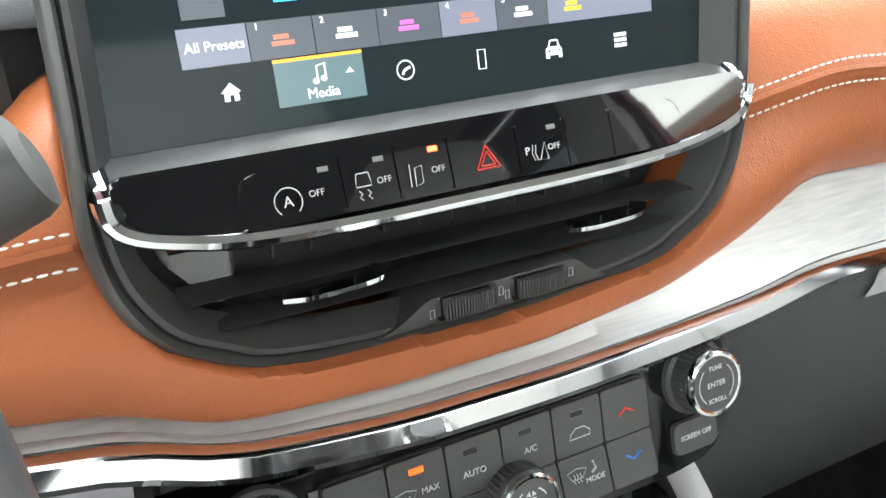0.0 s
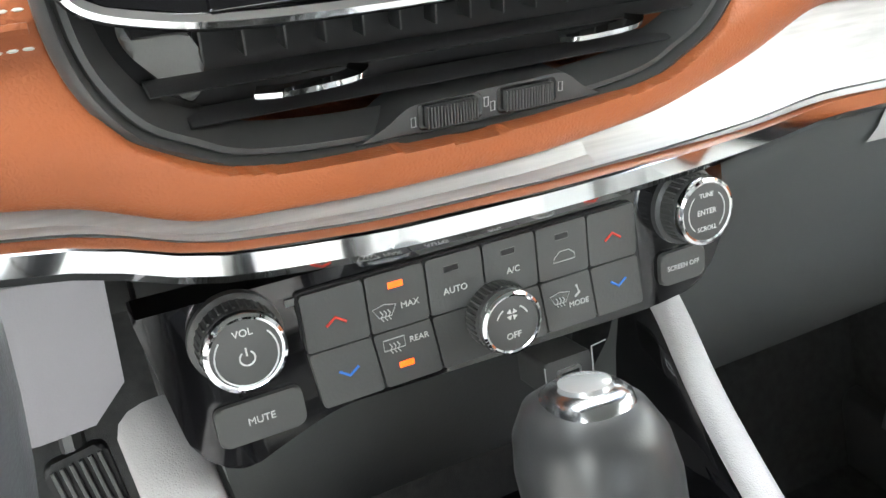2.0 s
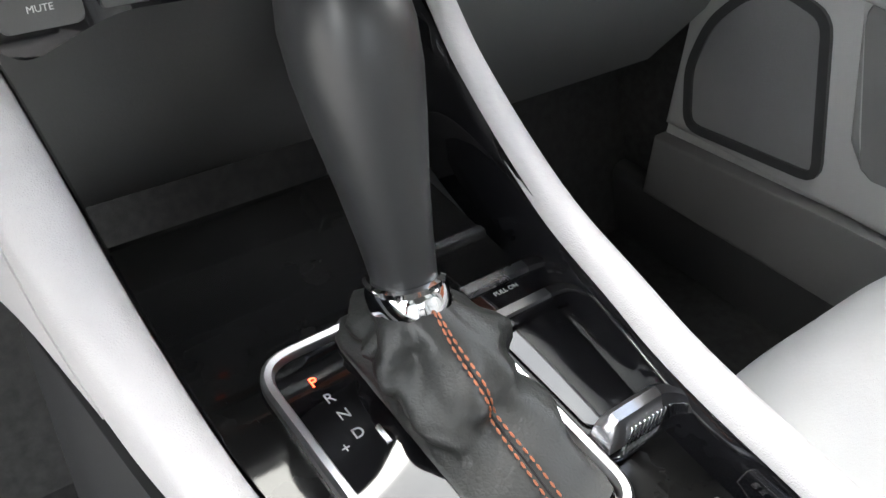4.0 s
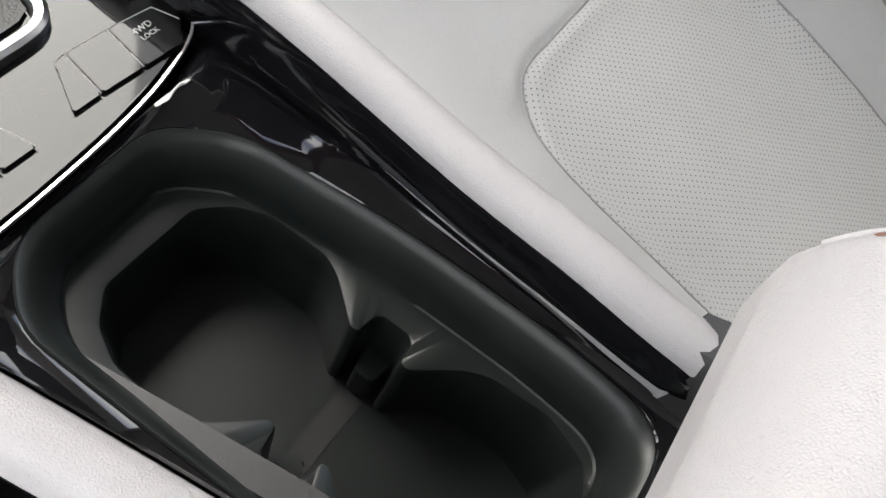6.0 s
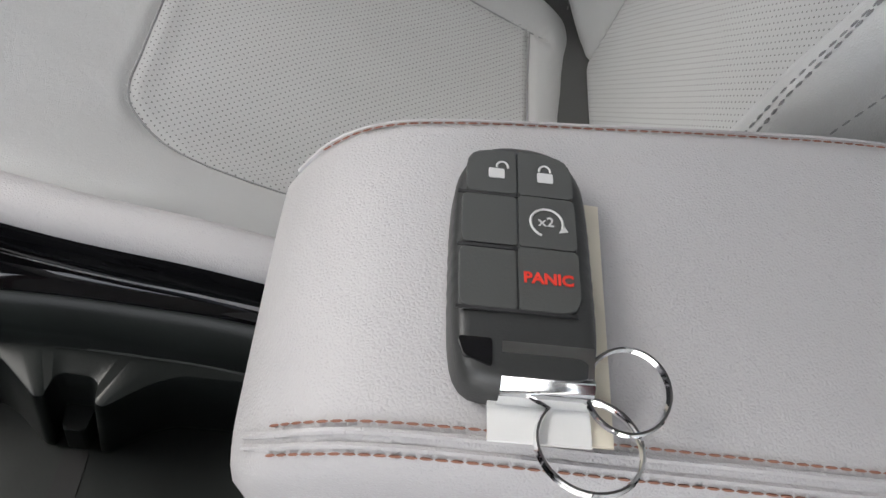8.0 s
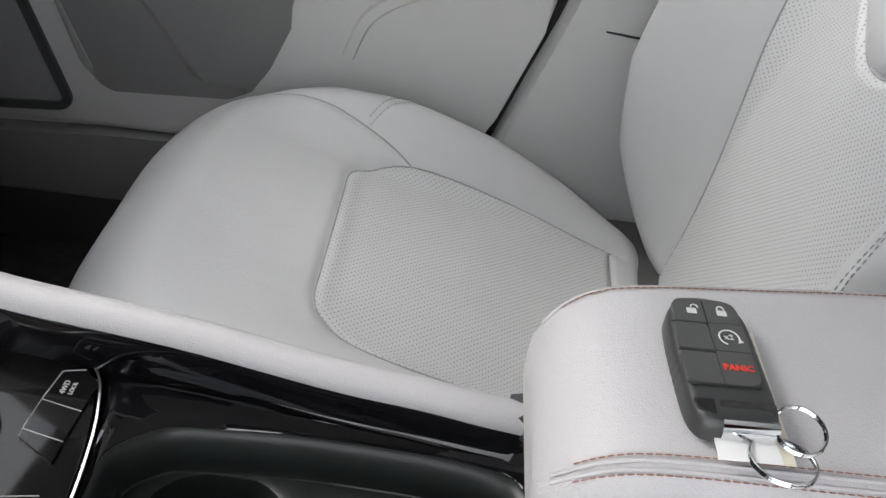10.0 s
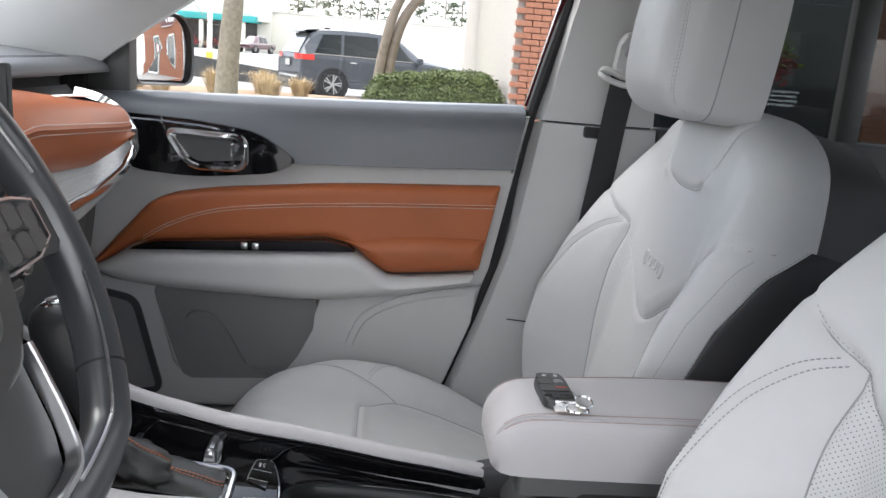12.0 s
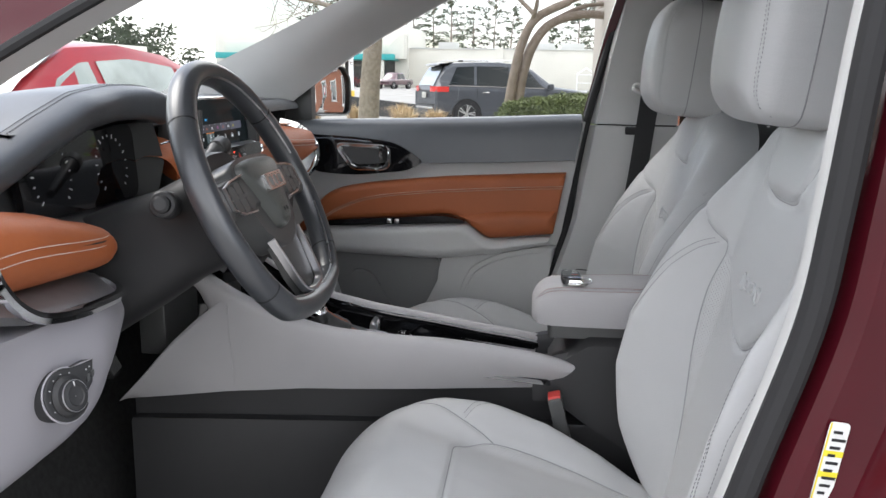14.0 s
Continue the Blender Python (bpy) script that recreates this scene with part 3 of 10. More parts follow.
# painted side of the pillar above the rubber seal
bm = bmesh.new()
side_rows = []
for k in range(9):
    a = A_EDGE[3 * k]
    b = B_EDGE[3 * k]
    side_rows.append([Vector((-(a.x + 0.066), a.y + 0.008, a.z + 0.008)).lerp(Vector((-(b.x + 0.066), b.y + 0.04, b.z + 0.01)), q) + Vector((-0.012 * math.sin(math.pi * q), 0, 0)) for q in (0.0, 0.2, 0.4, 0.6, 0.8, 1.0)])
loft(bm, side_rows, False)
part("painted_side", bm, "body", pil2, "dark red painted pillar side")
bm = bmesh.new()
sweep(bm, [Vector((-(p.x + 0.062), p.y + 0.006, p.z + 0.004)) for p in A_EDGE], circle2(0.007, 8), (0, 0, 1))
part("rubber_seal", bm, "rubber", pil2, "black rubber door seal")

bp = structure("pillar_middle_right", "pale grey trimmed door pillar with belt slot", "pillar", (0.7, -0.2, 0.2))
bm = bmesh.new()
loft(bm, [[(0.700, -0.185, 1.14), (0.655, -0.20, 1.14), (0.645, -0.26, 1.14), (0.66, -0.33, 1.14), (0.74, -0.34, 1.14)],
          [(0.705, -0.150, 0.97), (0.680, -0.165, 0.97), (0.668, -0.25, 0.97), (0.685, -0.33, 0.97), (0.75, -0.34, 0.97)],
          [(0.710, -0.120, 0.80), (0.692, -0.135, 0.80), (0.676, -0.24, 0.80), (0.69, -0.34, 0.80), (0.76, -0.35, 0.80)]])
part("upper_trim", bm, "plastic", bp, "pale grey upper pillar cover")
bm = bmesh.new()
loft(bm, [[(0.712, -0.118, 0.796), (0.690, -0.134, 0.796), (0.672, -0.235, 0.796), (0.688, -0.345, 0.796), (0.76, -0.35, 0.796)],
          [(0.710, -0.075, 0.55), (0.680, -0.095, 0.55), (0.665, -0.205, 0.55), (0.68, -0.36, 0.55), (0.76, -0.36, 0.55)],
          [(0.708, -0.035, 0.42), (0.672, -0.055, 0.42), (0.660, -0.20, 0.42), (0.68, -0.38, 0.42), (0.76, -0.38, 0.42)],
          [(0.706, 0.02, 0.26), (0.665, 0.0, 0.26), (0.655, -0.20, 0.26), (0.67, -0.40, 0.26), (0.76, -0.40, 0.26)],
          [(0.706, 0.07, 0.10), (0.65, 0.06, 0.10), (0.64, -0.2, 0.10), (0.65, -0.42, 0.10), (0.76, -0.42, 0.10)]])
part("lower_trim", bm, "plastic", bp, "grey lower pillar cover")
bm = bmesh.new()
sweep(bm, [(0.677, -0.055, 0.421), (0.664, -0.13, 0.419), (0.658, -0.20, 0.418), (0.68, -0.36, 0.418)], [(-0.001, -0.0012), (0.001, -0.0012), (0.001, 0.0012), (-0.001, 0.0012)])
part("trim_joint", bm, "rubber", bp)
bm = bmesh.new()
box(bm, (0.675, -0.232, 0.785), (0.016, 0.05, 0.02), 0.004)
part("belt_slot", bm, "rubber", bp, "black belt slot")
# added dark block, hidden inside, that stops daylight showing through the trim joint
bm = bmesh.new()
box(bm, (0.735, -0.24, 0.80), (0.06, 0.20, 0.05), 0.004)
part("joint_light_block", bm, "rubber", bp)

belt = thing("seat_belt", "black seat belt hanging from a pale grey height adjuster", "seat belt", (0.66, -0.25, 0.55))
bm = bmesh.new()
rings = []
for (y, z, x, hw) in ((-0.262, 0.90, 0.643, 0.024), (-0.262, 0.875, 0.646, 0.024), (-0.255, 0.80, 0.652, 0.0235), (-0.245, 0.70, 0.652, 0.0235), (-0.232, 0.60, 0.648, 0.0235), (-0.215, 0.45, 0.644, 0.0235), (-0.19, 0.25, 0.64, 0.0235)):
    rings.append([(x, y + hw, z), (x + 0.004, y - hw, z), (x + 0.0055, y - hw, z), (x + 0.0015, y + hw, z)])
loft(bm, rings)
part("webbing", bm, "belt", belt, "black woven webbing")
bm = bmesh.new()
tube(bm, curve([(0.648, -0.220, 0.893), (0.640, -0.226, 0.885), (0.636, -0.26, 0.875), (0.642, -0.295, 0.876), (0.65, -0.302, 0.885), (0.645, -0.296, 0.895), (0.640, -0.262, 0.888), (0.644, -0.228, 0.90)], 5, True), 0.0055, 8, True)
part("belt_ring", bm, "plastic", belt, "pale grey belt guide")
bm = bmesh.new()
slab(bm, rounded([(0.243, 0.895), (0.283, 0.885), (0.290, 0.955), (0.268, 0.972), (0.250, 0.955)], [0.01, 0.01, 0.012, 0.012, 0.012]), -0.668, -0.640, DOOR_L, 0.006, 3)
hs = part("height_adjuster", bm, "plastic", belt, "pale grey height adjuster")
bm = bmesh.new()
slab(bm, rounded([(0.256, 0.925), (0.276, 0.921), (0.279, 0.955), (0.266, 0.962)], 0.004), -0.645, -0.636, DOOR_L, 0.003, 2)
part("release_button", bm, "lilac", hs)

# driver's side: door frame, pillar and sill, with the door open out of view
bl = structure("pillar_middle_left", "pale grey door pillar, black seal and dark red painted body", "pillar", (-0.72, -0.25, 0.2))
bm = bmesh.new()
edge_l = [(-0.235, 0.15), (-0.115, 0.30), (-0.165, 0.51), (-0.212, 0.68), (-0.228, 0.80), (-0.245, 0.98), (-0.27, 1.14)]
path = curve([(0, p[0], p[1]) for p in edge_l], 6)


def strip_l(bm, d0, d1, x0, x1, thick=0.03):
    """A strip up the pillar from d0 to d1 metres behind its front edge."""
    rings = []
    for p in path:
        a, b = (x0, p.y - d0, p.z), (x1, p.y - d1, p.z)
        rings.append([a, ((x0 + x1) / 2 - 0.004, p.y - (d0 + d1) / 2, p.z), b, (x1 + thick, p.y - d1, p.z), (x0 + thick, p.y - d0 - 0.004, p.z)])
    return loft(bm, rings)


strip_l(bm, 0.007, 0.013, -0.708, -0.720, 0.012)
part("pillar_trim", bm, "plastic", bl, "pale grey pillar cover edge")
bm = bmesh.new()
tube(bm, [(-0.722, p.y - 0.026, p.z) for p in path], 0.0150, 10)
part("door_seal", bm, "rubber", bl, "black rubber door seal")
bm = bmesh.new()
rings = []
for p in path:
    y = p.y
    rings.append([(-0.712, y - 0.045, p.z), (-0.735, y - 0.052, p.z), (-0.745, y - 0.066, p.z), (-0.744, y - 0.095, p.z), (-0.752, y - 0.115, p.z),
                  (-0.772, y - 0.128, p.z), (-0.79, y - 0.15, p.z), (-0.80, y - 0.20, p.z), (-0.79, y - 0.45, p.z), (-0.72, y - 0.45, p.z)])
loft(bm, rings)
part("body_panel", bm, "body", bl, "dark red painted pillar")
bm = bmesh.new()
m = frame_of((-0.7465, -0.262, 0.555), (0.1, -1, -0.12), (-0.05, -0.12, 1))
slab(bm, rounded([(-0.0095, -0.075), (0.0095, -0.075), (0.0095, 0.045), (-0.0095, 0.045)], 0.004), -0.0015, 0.0005, m)
stk = part("maker_label", bm, mat("label_white", (0.72, 0.72, 0.70), 0.5), bl, "white and yellow label")
bm = bmesh.new()
slab(bm, [(-0.0095, -0.075), (-0.008, -0.075), (-0.008, 0.045), (-0.0095, 0.045)], 0.0005, 0.0009, m)
for v in (-0.05, -0.012, 0.01):
    slab(bm, [(-0.008, v), (0.0095, v), (0.0095, v + 0.006), (-0.008, v + 0.006)], 0.0005, 0.0009, m)
part("yellow_bands", bm, mat("label_yellow", (0.75, 0.60, 0.03), 0.5), stk, kind="stuff")
bm = bmesh.new()
for i in range(14):
    v = -0.07 + i * 0.008
    slab(bm, [(-0.005, v), (0.002 + 0.008 * ((i * 7) % 5) / 5, v), (0.002 + 0.008 * ((i * 7) % 5) / 5, v + 0.003), (-0.005, v + 0.003)], 0.001, 0.0013, m)
part("print_bars", bm, "rubber", stk, kind="stuff")
sill = structure("door_sill", "black door sill under the open driver door", "door sill", (-0.72, 0.2, 0.1))
bm = bmesh.new()
slab(bm, [(-0.80, -0.30), (-0.68, -0.30), (-0.68, 0.75), (-0.80, 0.75)], -0.1, 0.07, None, 0.02, 3)
part("sill_plate", bm, "satin", sill)

sill2 = structure("door_sill_right", "black door sill under the passenger door", "door sill", (0.72, 0.2, 0.1))
bm = bmesh.new()
slab(bm, [(0.66, -0.45), (0.80, -0.45), (0.80, 1.05), (0.66, 1.05)], -0.1, 0.115, None, 0.02, 3)
part("sill_plate", bm, "satin", sill2)

dd = structure("door_2", "driver door standing wide open beside the car", "car door", (-0.82, 0.85, 0.1))
MD = Matrix.Translation((-0.82, 0.86, 0)) @ Matrix.Rotation(radians(152), 4, "Z")
bm = bmesh.new()
box(bm, (0.48, -0.04, 0.42), (0.96, 0.10, 0.74), 0.02, MD)
part("outer_skin", bm, "body", dd, "dark red painted door skin")
bm = bmesh.new()
box(bm, (0.48, 0.03, 0.44), (0.92, 0.05, 0.66), 0.02, MD)
part("inner_panel", bm, "plastic", dd, "light grey plastic door panel")
bm = bmesh.new()
box(bm, (0.48, 0.06, 0.56), (0.80, 0.03, 0.12), 0.012, MD)
part("leather_insert", bm, "orange", dd)
bm = bmesh.new()
box(bm, (0.48, 0.07, 0.46), (0.70, 0.07, 0.06), 0.02, MD)
part("armrest", bm, "plastic", dd)

# rear of the cabin: rear side panels with windows, rear seat back, tailgate
for sx, nm in ((1, "rear_side_right"), (-1, "rear_side_left")):
    rs = structure(nm, "rear side of the cabin with dark trim and window", "car side", (0.7 * sx, -0.9, 0.3))
    bm = bmesh.new()
    box(bm, (0.73 * sx, -0.95, 0.43), (0.08, 1.2, 0.74), 0.01)
    part("side_trim", bm, "black", rs)
    bm = bmesh.new()
    box(bm, (0.67 * sx, -0.85, 0.55), (0.05, 0.75, 0.10), 0.02)
    part("side_insert", bm, "orange", rs)
    bm = bmesh.new()
    box(bm, (0.69 * sx, -1.0, 1.13), (0.07, 1.4, 0.10), 0.01)
    part("roof_rail", bm, "black", rs)
    bm = bmesh.new()
    box(bm, (0.72 * sx, -0.72, 0.95), (0.035, 0.05, 0.40), 0.008)
    part("window_post", bm, "black", rs)
    bm = bmesh.new()
    box(bm, (0.71 * sx, -1.42, 0.95), (0.08, 0.25, 0.40), 0.02)
    part("rear_pillar", bm, "black", rs)
    bm = bmesh.new()
    slab(bm, [(-0.35, 0.80), (-1.40, 0.80), (-1.35, 1.10), (-0.35, 1.10)], 0.725 * sx, 0.729 * sx, XP)
    part("pane", bm, "tint", rs).visible_shadow = False
rb = structure("rear_bench", "dark rear seat back behind the front seats", "rear seat", (0, -1.2, 0.2))
bm = bmesh.new()
box(bm, (0, -1.22, 0.50), (1.25, 0.16, 0.66), 0.05)
part("backrest", bm, "leather", rb)
bm = bmesh.new()
box(bm, (0, -0.95, 0.22), (1.25, 0.5, 0.2), 0.05)
part("cushion", bm, "leather", rb)
tg = structure("tailgate", "black trimmed tailgate closing the rear", "tailgate", (0, -1.6, 0.3))
bm = bmesh.new()
box(bm, (0, -1.62, 0.4), (1.45, 0.06, 0.9), 0.02)
part("tailgate_trim", bm, "black", tg)
rf = structure("roof", "dark red painted car roof", "roof")
bm = bmesh.new()
loft(bm, [[(-0.66, y, 1.18), (-0.4, y, 1.29), (0, y, 1.31), (0.4, y, 1.29), (0.66, y, 1.18), (0.66, y, 1.2), (0.4, y, 1.31), (0, y, 1.335), (-0.4, y, 1.31), (-0.66, y, 1.2)] for y in (0.34, 0, -0.8, -1.6)])
part("roof_panel", bm, "body", rf)
ws = structure("windscreen", "clear windscreen with dried spots", "windscreen", (0, 0.8, 0.9))
bm = bmesh.new()
rings = []
for k in range(7):
    t = k / 6
    hw = 0.70 - 0.15 * t
    rings.append([(hw * q, 1.13 - 0.76 * t - 0.06 * q * q, 0.86 + 0.36 * t - 0.03 * q * q) for q in [-1 + 2 * j / 10 for j in range(11)]])
loft(bm, rings, False)
part("pane", bm, "glass", ws).visible_shadow = False
bm = bmesh.new()
loft(bm, [[(q * (0.70 - 0.15 * t), 1.13 - 0.76 * t - 0.06 * q * q - 0.012, 0.86 + 0.36 * t - 0.03 * q * q - 0.008) for q in [-1 + 2 * j / 10 for j in range(11)]] for t in (0.80, 0.86, 0.93, 1.02)], False)
part("top_band", bm, "rubber", ws, "black band along the top of the glass")
bn = structure("bonnet", "dark red bonnet outside the windscreen", "bonnet", (0, 1.6, 0.6))
bm = bmesh.new()
loft(bm, [[(-0.75, y, z - 0.08), (-0.5, y, z), (0, y, z + 0.02), (0.5, y, z), (0.75, y, z - 0.08), (0.75, y, z - 0.5), (-0.75, y, z - 0.5)] for y, z in ((1.12, 0.80), (1.5, 0.79), (1.9, 0.72), (2.1, 0.60))])
part("bonnet_panel", bm, "body", bn)

# ---- front seats ----
def smooth_step(a, b, x):
    t = min(max((x - a) / (b - a), 0), 1)
    return t * t * (3 - 2 * t)


def build_seat(cx, cushion_back=0.0, nose=1.0):
    s = thing("front_seat", "grey leather front passenger seat with perforated panels", "car seat", (cx, 0.05, 0.02), "front seats")
    # backrest
    mb = frame_of((cx, -0.19, 0.20), (-1, 0, 0), (0, -0.22, 0.975))
    half = [(0.0, -0.03), (0.14, -0.03), (0.208, 0.0), (0.246, 0.09), (0.264, 0.20), (0.270, 0.32), (0.270, 0.42), (0.266, 0.50), (0.250, 0.565), (0.218, 0.628), (0.16, 0.664), (0.08, 0.682), (0.0, 0.684)]
    out = v2(half + flip(half[1:-1]), 5, True)
    bv = ((-0.05, 0.02), (0.0, 0.05), (0.1, 0.105), (0.2, 0.132), (0.29, 0.132), (0.39, 0.104), (0.5, 0.055), (0.6, 0.012), (0.7, 0.0))

    def relief(u, v):
        b = float(np.interp(v, [q[0] for q in bv], [q[1] for q in bv]))
        a = abs(u)
        r = b * (0.62 if u > 0 else 0.92) * smooth_step(0.13, 0.245, a)
        vee = 0.34 + 0.62 * max(a - 0.02, 0) if a < 0.15 else 0.42 + 1.4 * (a - 0.15)
        r += 0.008 * smooth_step(-0.006, 0.028, v - vee) * (1 - smooth_step(0.15, 0.20, a))
        r += 0.006 * smooth_step(0.0, 0.02, v - 0.548) * (1 - smooth_step(0.08, 0.12, a))
        return r + 0.0025 * noise.noise(Vector((u * 9, v * 9, 1.3)))
    vee_half = [(0.0, 0.338), (0.03, 0.345), (0.075, 0.375), (0.125, 0.408), (0.150, 0.43), (0.163, 0.455)]
    vee = v2(flip(vee_half)[:-1] + vee_half, 6)
    yoke_half = [(0.0, 0.548), (0.045, 0.551), (0.075, 0.565), (0.095, 0.595), (0.110, 0.635), (0.122, 0.665)]
    yoke = v2(flip(yoke_half)[:-1] + yoke_half, 6)
    sh = v2([(0.163, 0.455), (0.20, 0.470), (0.262, 0.515)], 6)
    side = v2([(0.163, 0.455), (0.168, 0.38), (0.160, 0.28), (0.145, 0.16), (0.130, 0.0)], 6)
    mir = lambda L: [Vector((-p.x, p.y)) for p in L]
    arc = v2([(0.178, 0.452), (0.200, 0.430), (0.220, 0.38), (0.232, 0.30), (0.234, 0.2), (0.226, 0.09), (0.205, 0.0)], 6)
    arc2 = [p + Vector((0.006, 0.004)) for p in arc]
    seams = [(vee, 0.0055, 0.0045), (yoke, 0.005, 0.0045), (sh, 0.0045, 0.0045), (mir(sh), 0.0045, 0.0045), (side, 0.005, 0.005), (mir(side), 0.005, 0.005), (arc, 0.003, 0.004), (mir(arc), 0.003, 0.004)]
    P = Pillow(out, mb, 0.006, 0.045, 0.050, relief, seams, (0, 0.32), -0.080)
    low = [(p.x, p.y) for p in vee] + [(p.x, p.y) for p in side] + [(p.x, p.y) for p in mir(side)[::-1]]
    back = part("backrest", P.mesh(320, 110, lambda u, v: not (inside(low, u, v) and v > 0.0)), "leather", s, "grey leather backrest with raised chest panel")
    part("backrest_insert", P.mesh(320, 110, lambda u, v: inside(low, u, v) and v > 0.0), "perf_up", s, "perforated grey leather")
    bm = bmesh.new()
    for L in (arc, arc2, mir(arc), mir(arc2)):
        stitches(bm, P.line(L, 0.0005), 0.0055, 0.0040, 0.0007)
    for L in (vee, yoke, sh, mir(sh)):
        stitches(bm, P.line([p + Vector((0, 0.004)) for p in L], 0.0002), 0.006, 0.003, 0.0004)
    part("stitching", bm, "thread_g", back, "", 35, "stuff")
    bm = bmesh.new()
    for L in (vee, yoke, sh, mir(sh), side, mir(side)):
        tube(bm, P.line(L, 0.0003), 0.0009, 5)
    part("seam_piping", bm, "seam", back, "", 35, "stuff")
    # embossed wordmark as plain raised bars
    bm = bmesh.new()
    for i, (du, w, h, dv) in enumerate(((-0.036, 0.010, 0.022, 0.0), (-0.012, 0.016, 0.015, 0.0), (0.012, 0.016, 0.015, 0.0), (0.037, 0.015, 0.021, -0.004))):
        c = Vector((du, 0.425 + dv))
        ringp = rounded([(c.x - w / 2, c.y - h / 2), (c.x + w / 2, c.y - h / 2), (c.x + w / 2, c.y + h / 2), (c.x - w / 2, c.y + h / 2)], 0.006, 3)
        tube(bm, [P.on(q.x, q.y, 0.0003) for q in ringp], 0.0024, 6, True)
    part("embossed_mark", bm, "leather", back)
    # side seam line near the back, and the black shell
    bm = bmesh.new()
    shell = [(p.x * 0.995, (p.y - 0.3) * 0.985 + 0.298) for p in out]
    slab(bm, shell, -0.165, -0.072, mb, 0.0)
    bmesh.ops.bevel(bm, geom=[e for e in bm.edges if all(((mb.inverted() @ q.co).z < -0.158) for q in e.verts)], offset=0.03, segments=3, affect="EDGES")
    part("back_shell", bm, "black", s, "black seat back shell")
    # side: stitched band, black cover behind it
    hb = lambda v: float(np.interp(v, [-0.03, 0.0, 0.1, 0.2, 0.3, 0.4, 0.48, 0.53], [-0.03, -0.02, 0.014, 0.030, 0.030, 0.010, -0.025, -0.074]))
    for sgn in (1, -1):
        flank = v2([(sgn * p[0], p[1]) for p in half[2:9]], 5)
        flank = [p for p in flank if p.y < 0.532]
        bm = bmesh.new()
        loft(bm, [[mb @ Vector((p.x - sgn * 0.006, p.y, hb(p.y) - 0.001)), mb @ Vector((p.x + sgn * 0.0015, p.y, hb(p.y))), mb @ Vector((p.x + sgn * 0.0035, p.y, hb(p.y) - 0.004)), mb @ Vector((p.x + sgn * 0.0035, p.y, -0.10)), mb @ Vector((p.x - sgn * 0.006, p.y, -0.13))] for p in flank])
        part("side_cover", bm, "shroud", back, "black side cover of the seat back", 60)
        bm = bmesh.new()
        for dh, dx in ((0.0035, 0.0006), (0.036, -0.0055)):
            stitches(bm, [mb @ Vector((p.x + sgn * dx, p.y, hb(p.y) + dh)) for p in flank], 0.0060, 0.0042, 0.0006)
        part("edge_stitching", bm, "thread_g", back, "", 35, "stuff")
    # headrest
    mh = frame_of((cx, -0.232, 0.952), (-1, 0, 0), (0, -0.10, 0.99))
    hh = [(0.0, -0.108), (0.072, -0.107), (0.102, -0.100), (0.116, -0.08), (0.122, -0.02), (0.122, 0.05), (0.113, 0.10), (0.088, 0.125), (0.04, 0.132), (0.0, 0.133)]
    ho = v2(hh + flip(hh[1:-1]), 4, True)
    fr = v2([(0.100, -0.098), (0.106, 0.0), (0.097, 0.115)], 6)
    H = Pillow(ho, mh, 0.014, 0.055, 0.030, lambda u, v: 0.012 * (1 - (v / 0.12) ** 2), [(fr, 0.003, 0.003), (mir(fr), 0.003, 0.003)], (0, 0.01), -0.13)
    head = part("headrest", H.mesh(180, 44), "leather", s, "grey leather headrest")
    bm = bmesh.new()
    for L in (fr, mir(fr), [p + Vector((0.005, 0)) for p in fr], mir([p + Vector((0.005, 0)) for p in fr])):
        stitches(bm, H.line(L, 0.0004), 0.0055, 0.0036, 0.0005)
    part("stitching", bm, "thread_g", head, "", 35, "stuff")
    bm = bmesh.new()
    for k, hz in ((1.002, -0.06),):
        tube(bm, [mh @ Vector((p.x * k, p.y * k, hz)) for p in ho[::2]], 0.0011, 5, True)
    for dz in (0.004,):
        tube(bm, [mh @ Vector((p.x * 0.9, -0.109, -0.03)) for p in fr], 0.001, 5)
    part("edge_piping", bm, "seam", head, "", 35, "stuff")
    for q in (-0.05, 0.05):
        bm = bmesh.new()
        lathe(bm, [(0.006, 0.0), (0.006, 0.05)], Matrix.Translation((cx + q, -0.335, 0.84)))
        part("headrest_post", bm, "satinmetal", s, "metal headrest post")
        bm = bmesh.new()
        box(bm, (cx + q, -0.325, 0.858), (0.055, 0.045, 0.022), 0.008)
        part("post_collar", bm, "plastic", s)
    bm = bmesh.new()
    box(bm, (cx, -0.312, 0.858), (0.17, 0.075, 0.030), 0.012)
    part("headrest_base", bm, "leather", s)
    # cushion
    mc = frame_of((cx, 0.05 - cushion_back, 0.272), (1, 0, 0), (0, 0.957, 0.29))
    ch = [(0.0, -0.27), (0.19, -0.27), (0.228, -0.22), (0.250, -0.08), (0.258, 0.05), (0.256, 0.17), (0.238, 0.255), (0.195, 0.31), (0.11, 0.335), (0.0, 0.338)]
    ch = [(u, v if v < 0.08 else 0.08 + (v - 0.08) * nose) for u, v in ch]
    cout = v2(ch + flip(ch[1:-1]), 5, True)
    cb = ((-0.3, 0.0), (-0.22, 0.005), (-0.12, 0.035), (-0.02, 0.054), (0.08, 0.058), (0.16, 0.040), (0.23, 0.014), (0.3, 0.0))

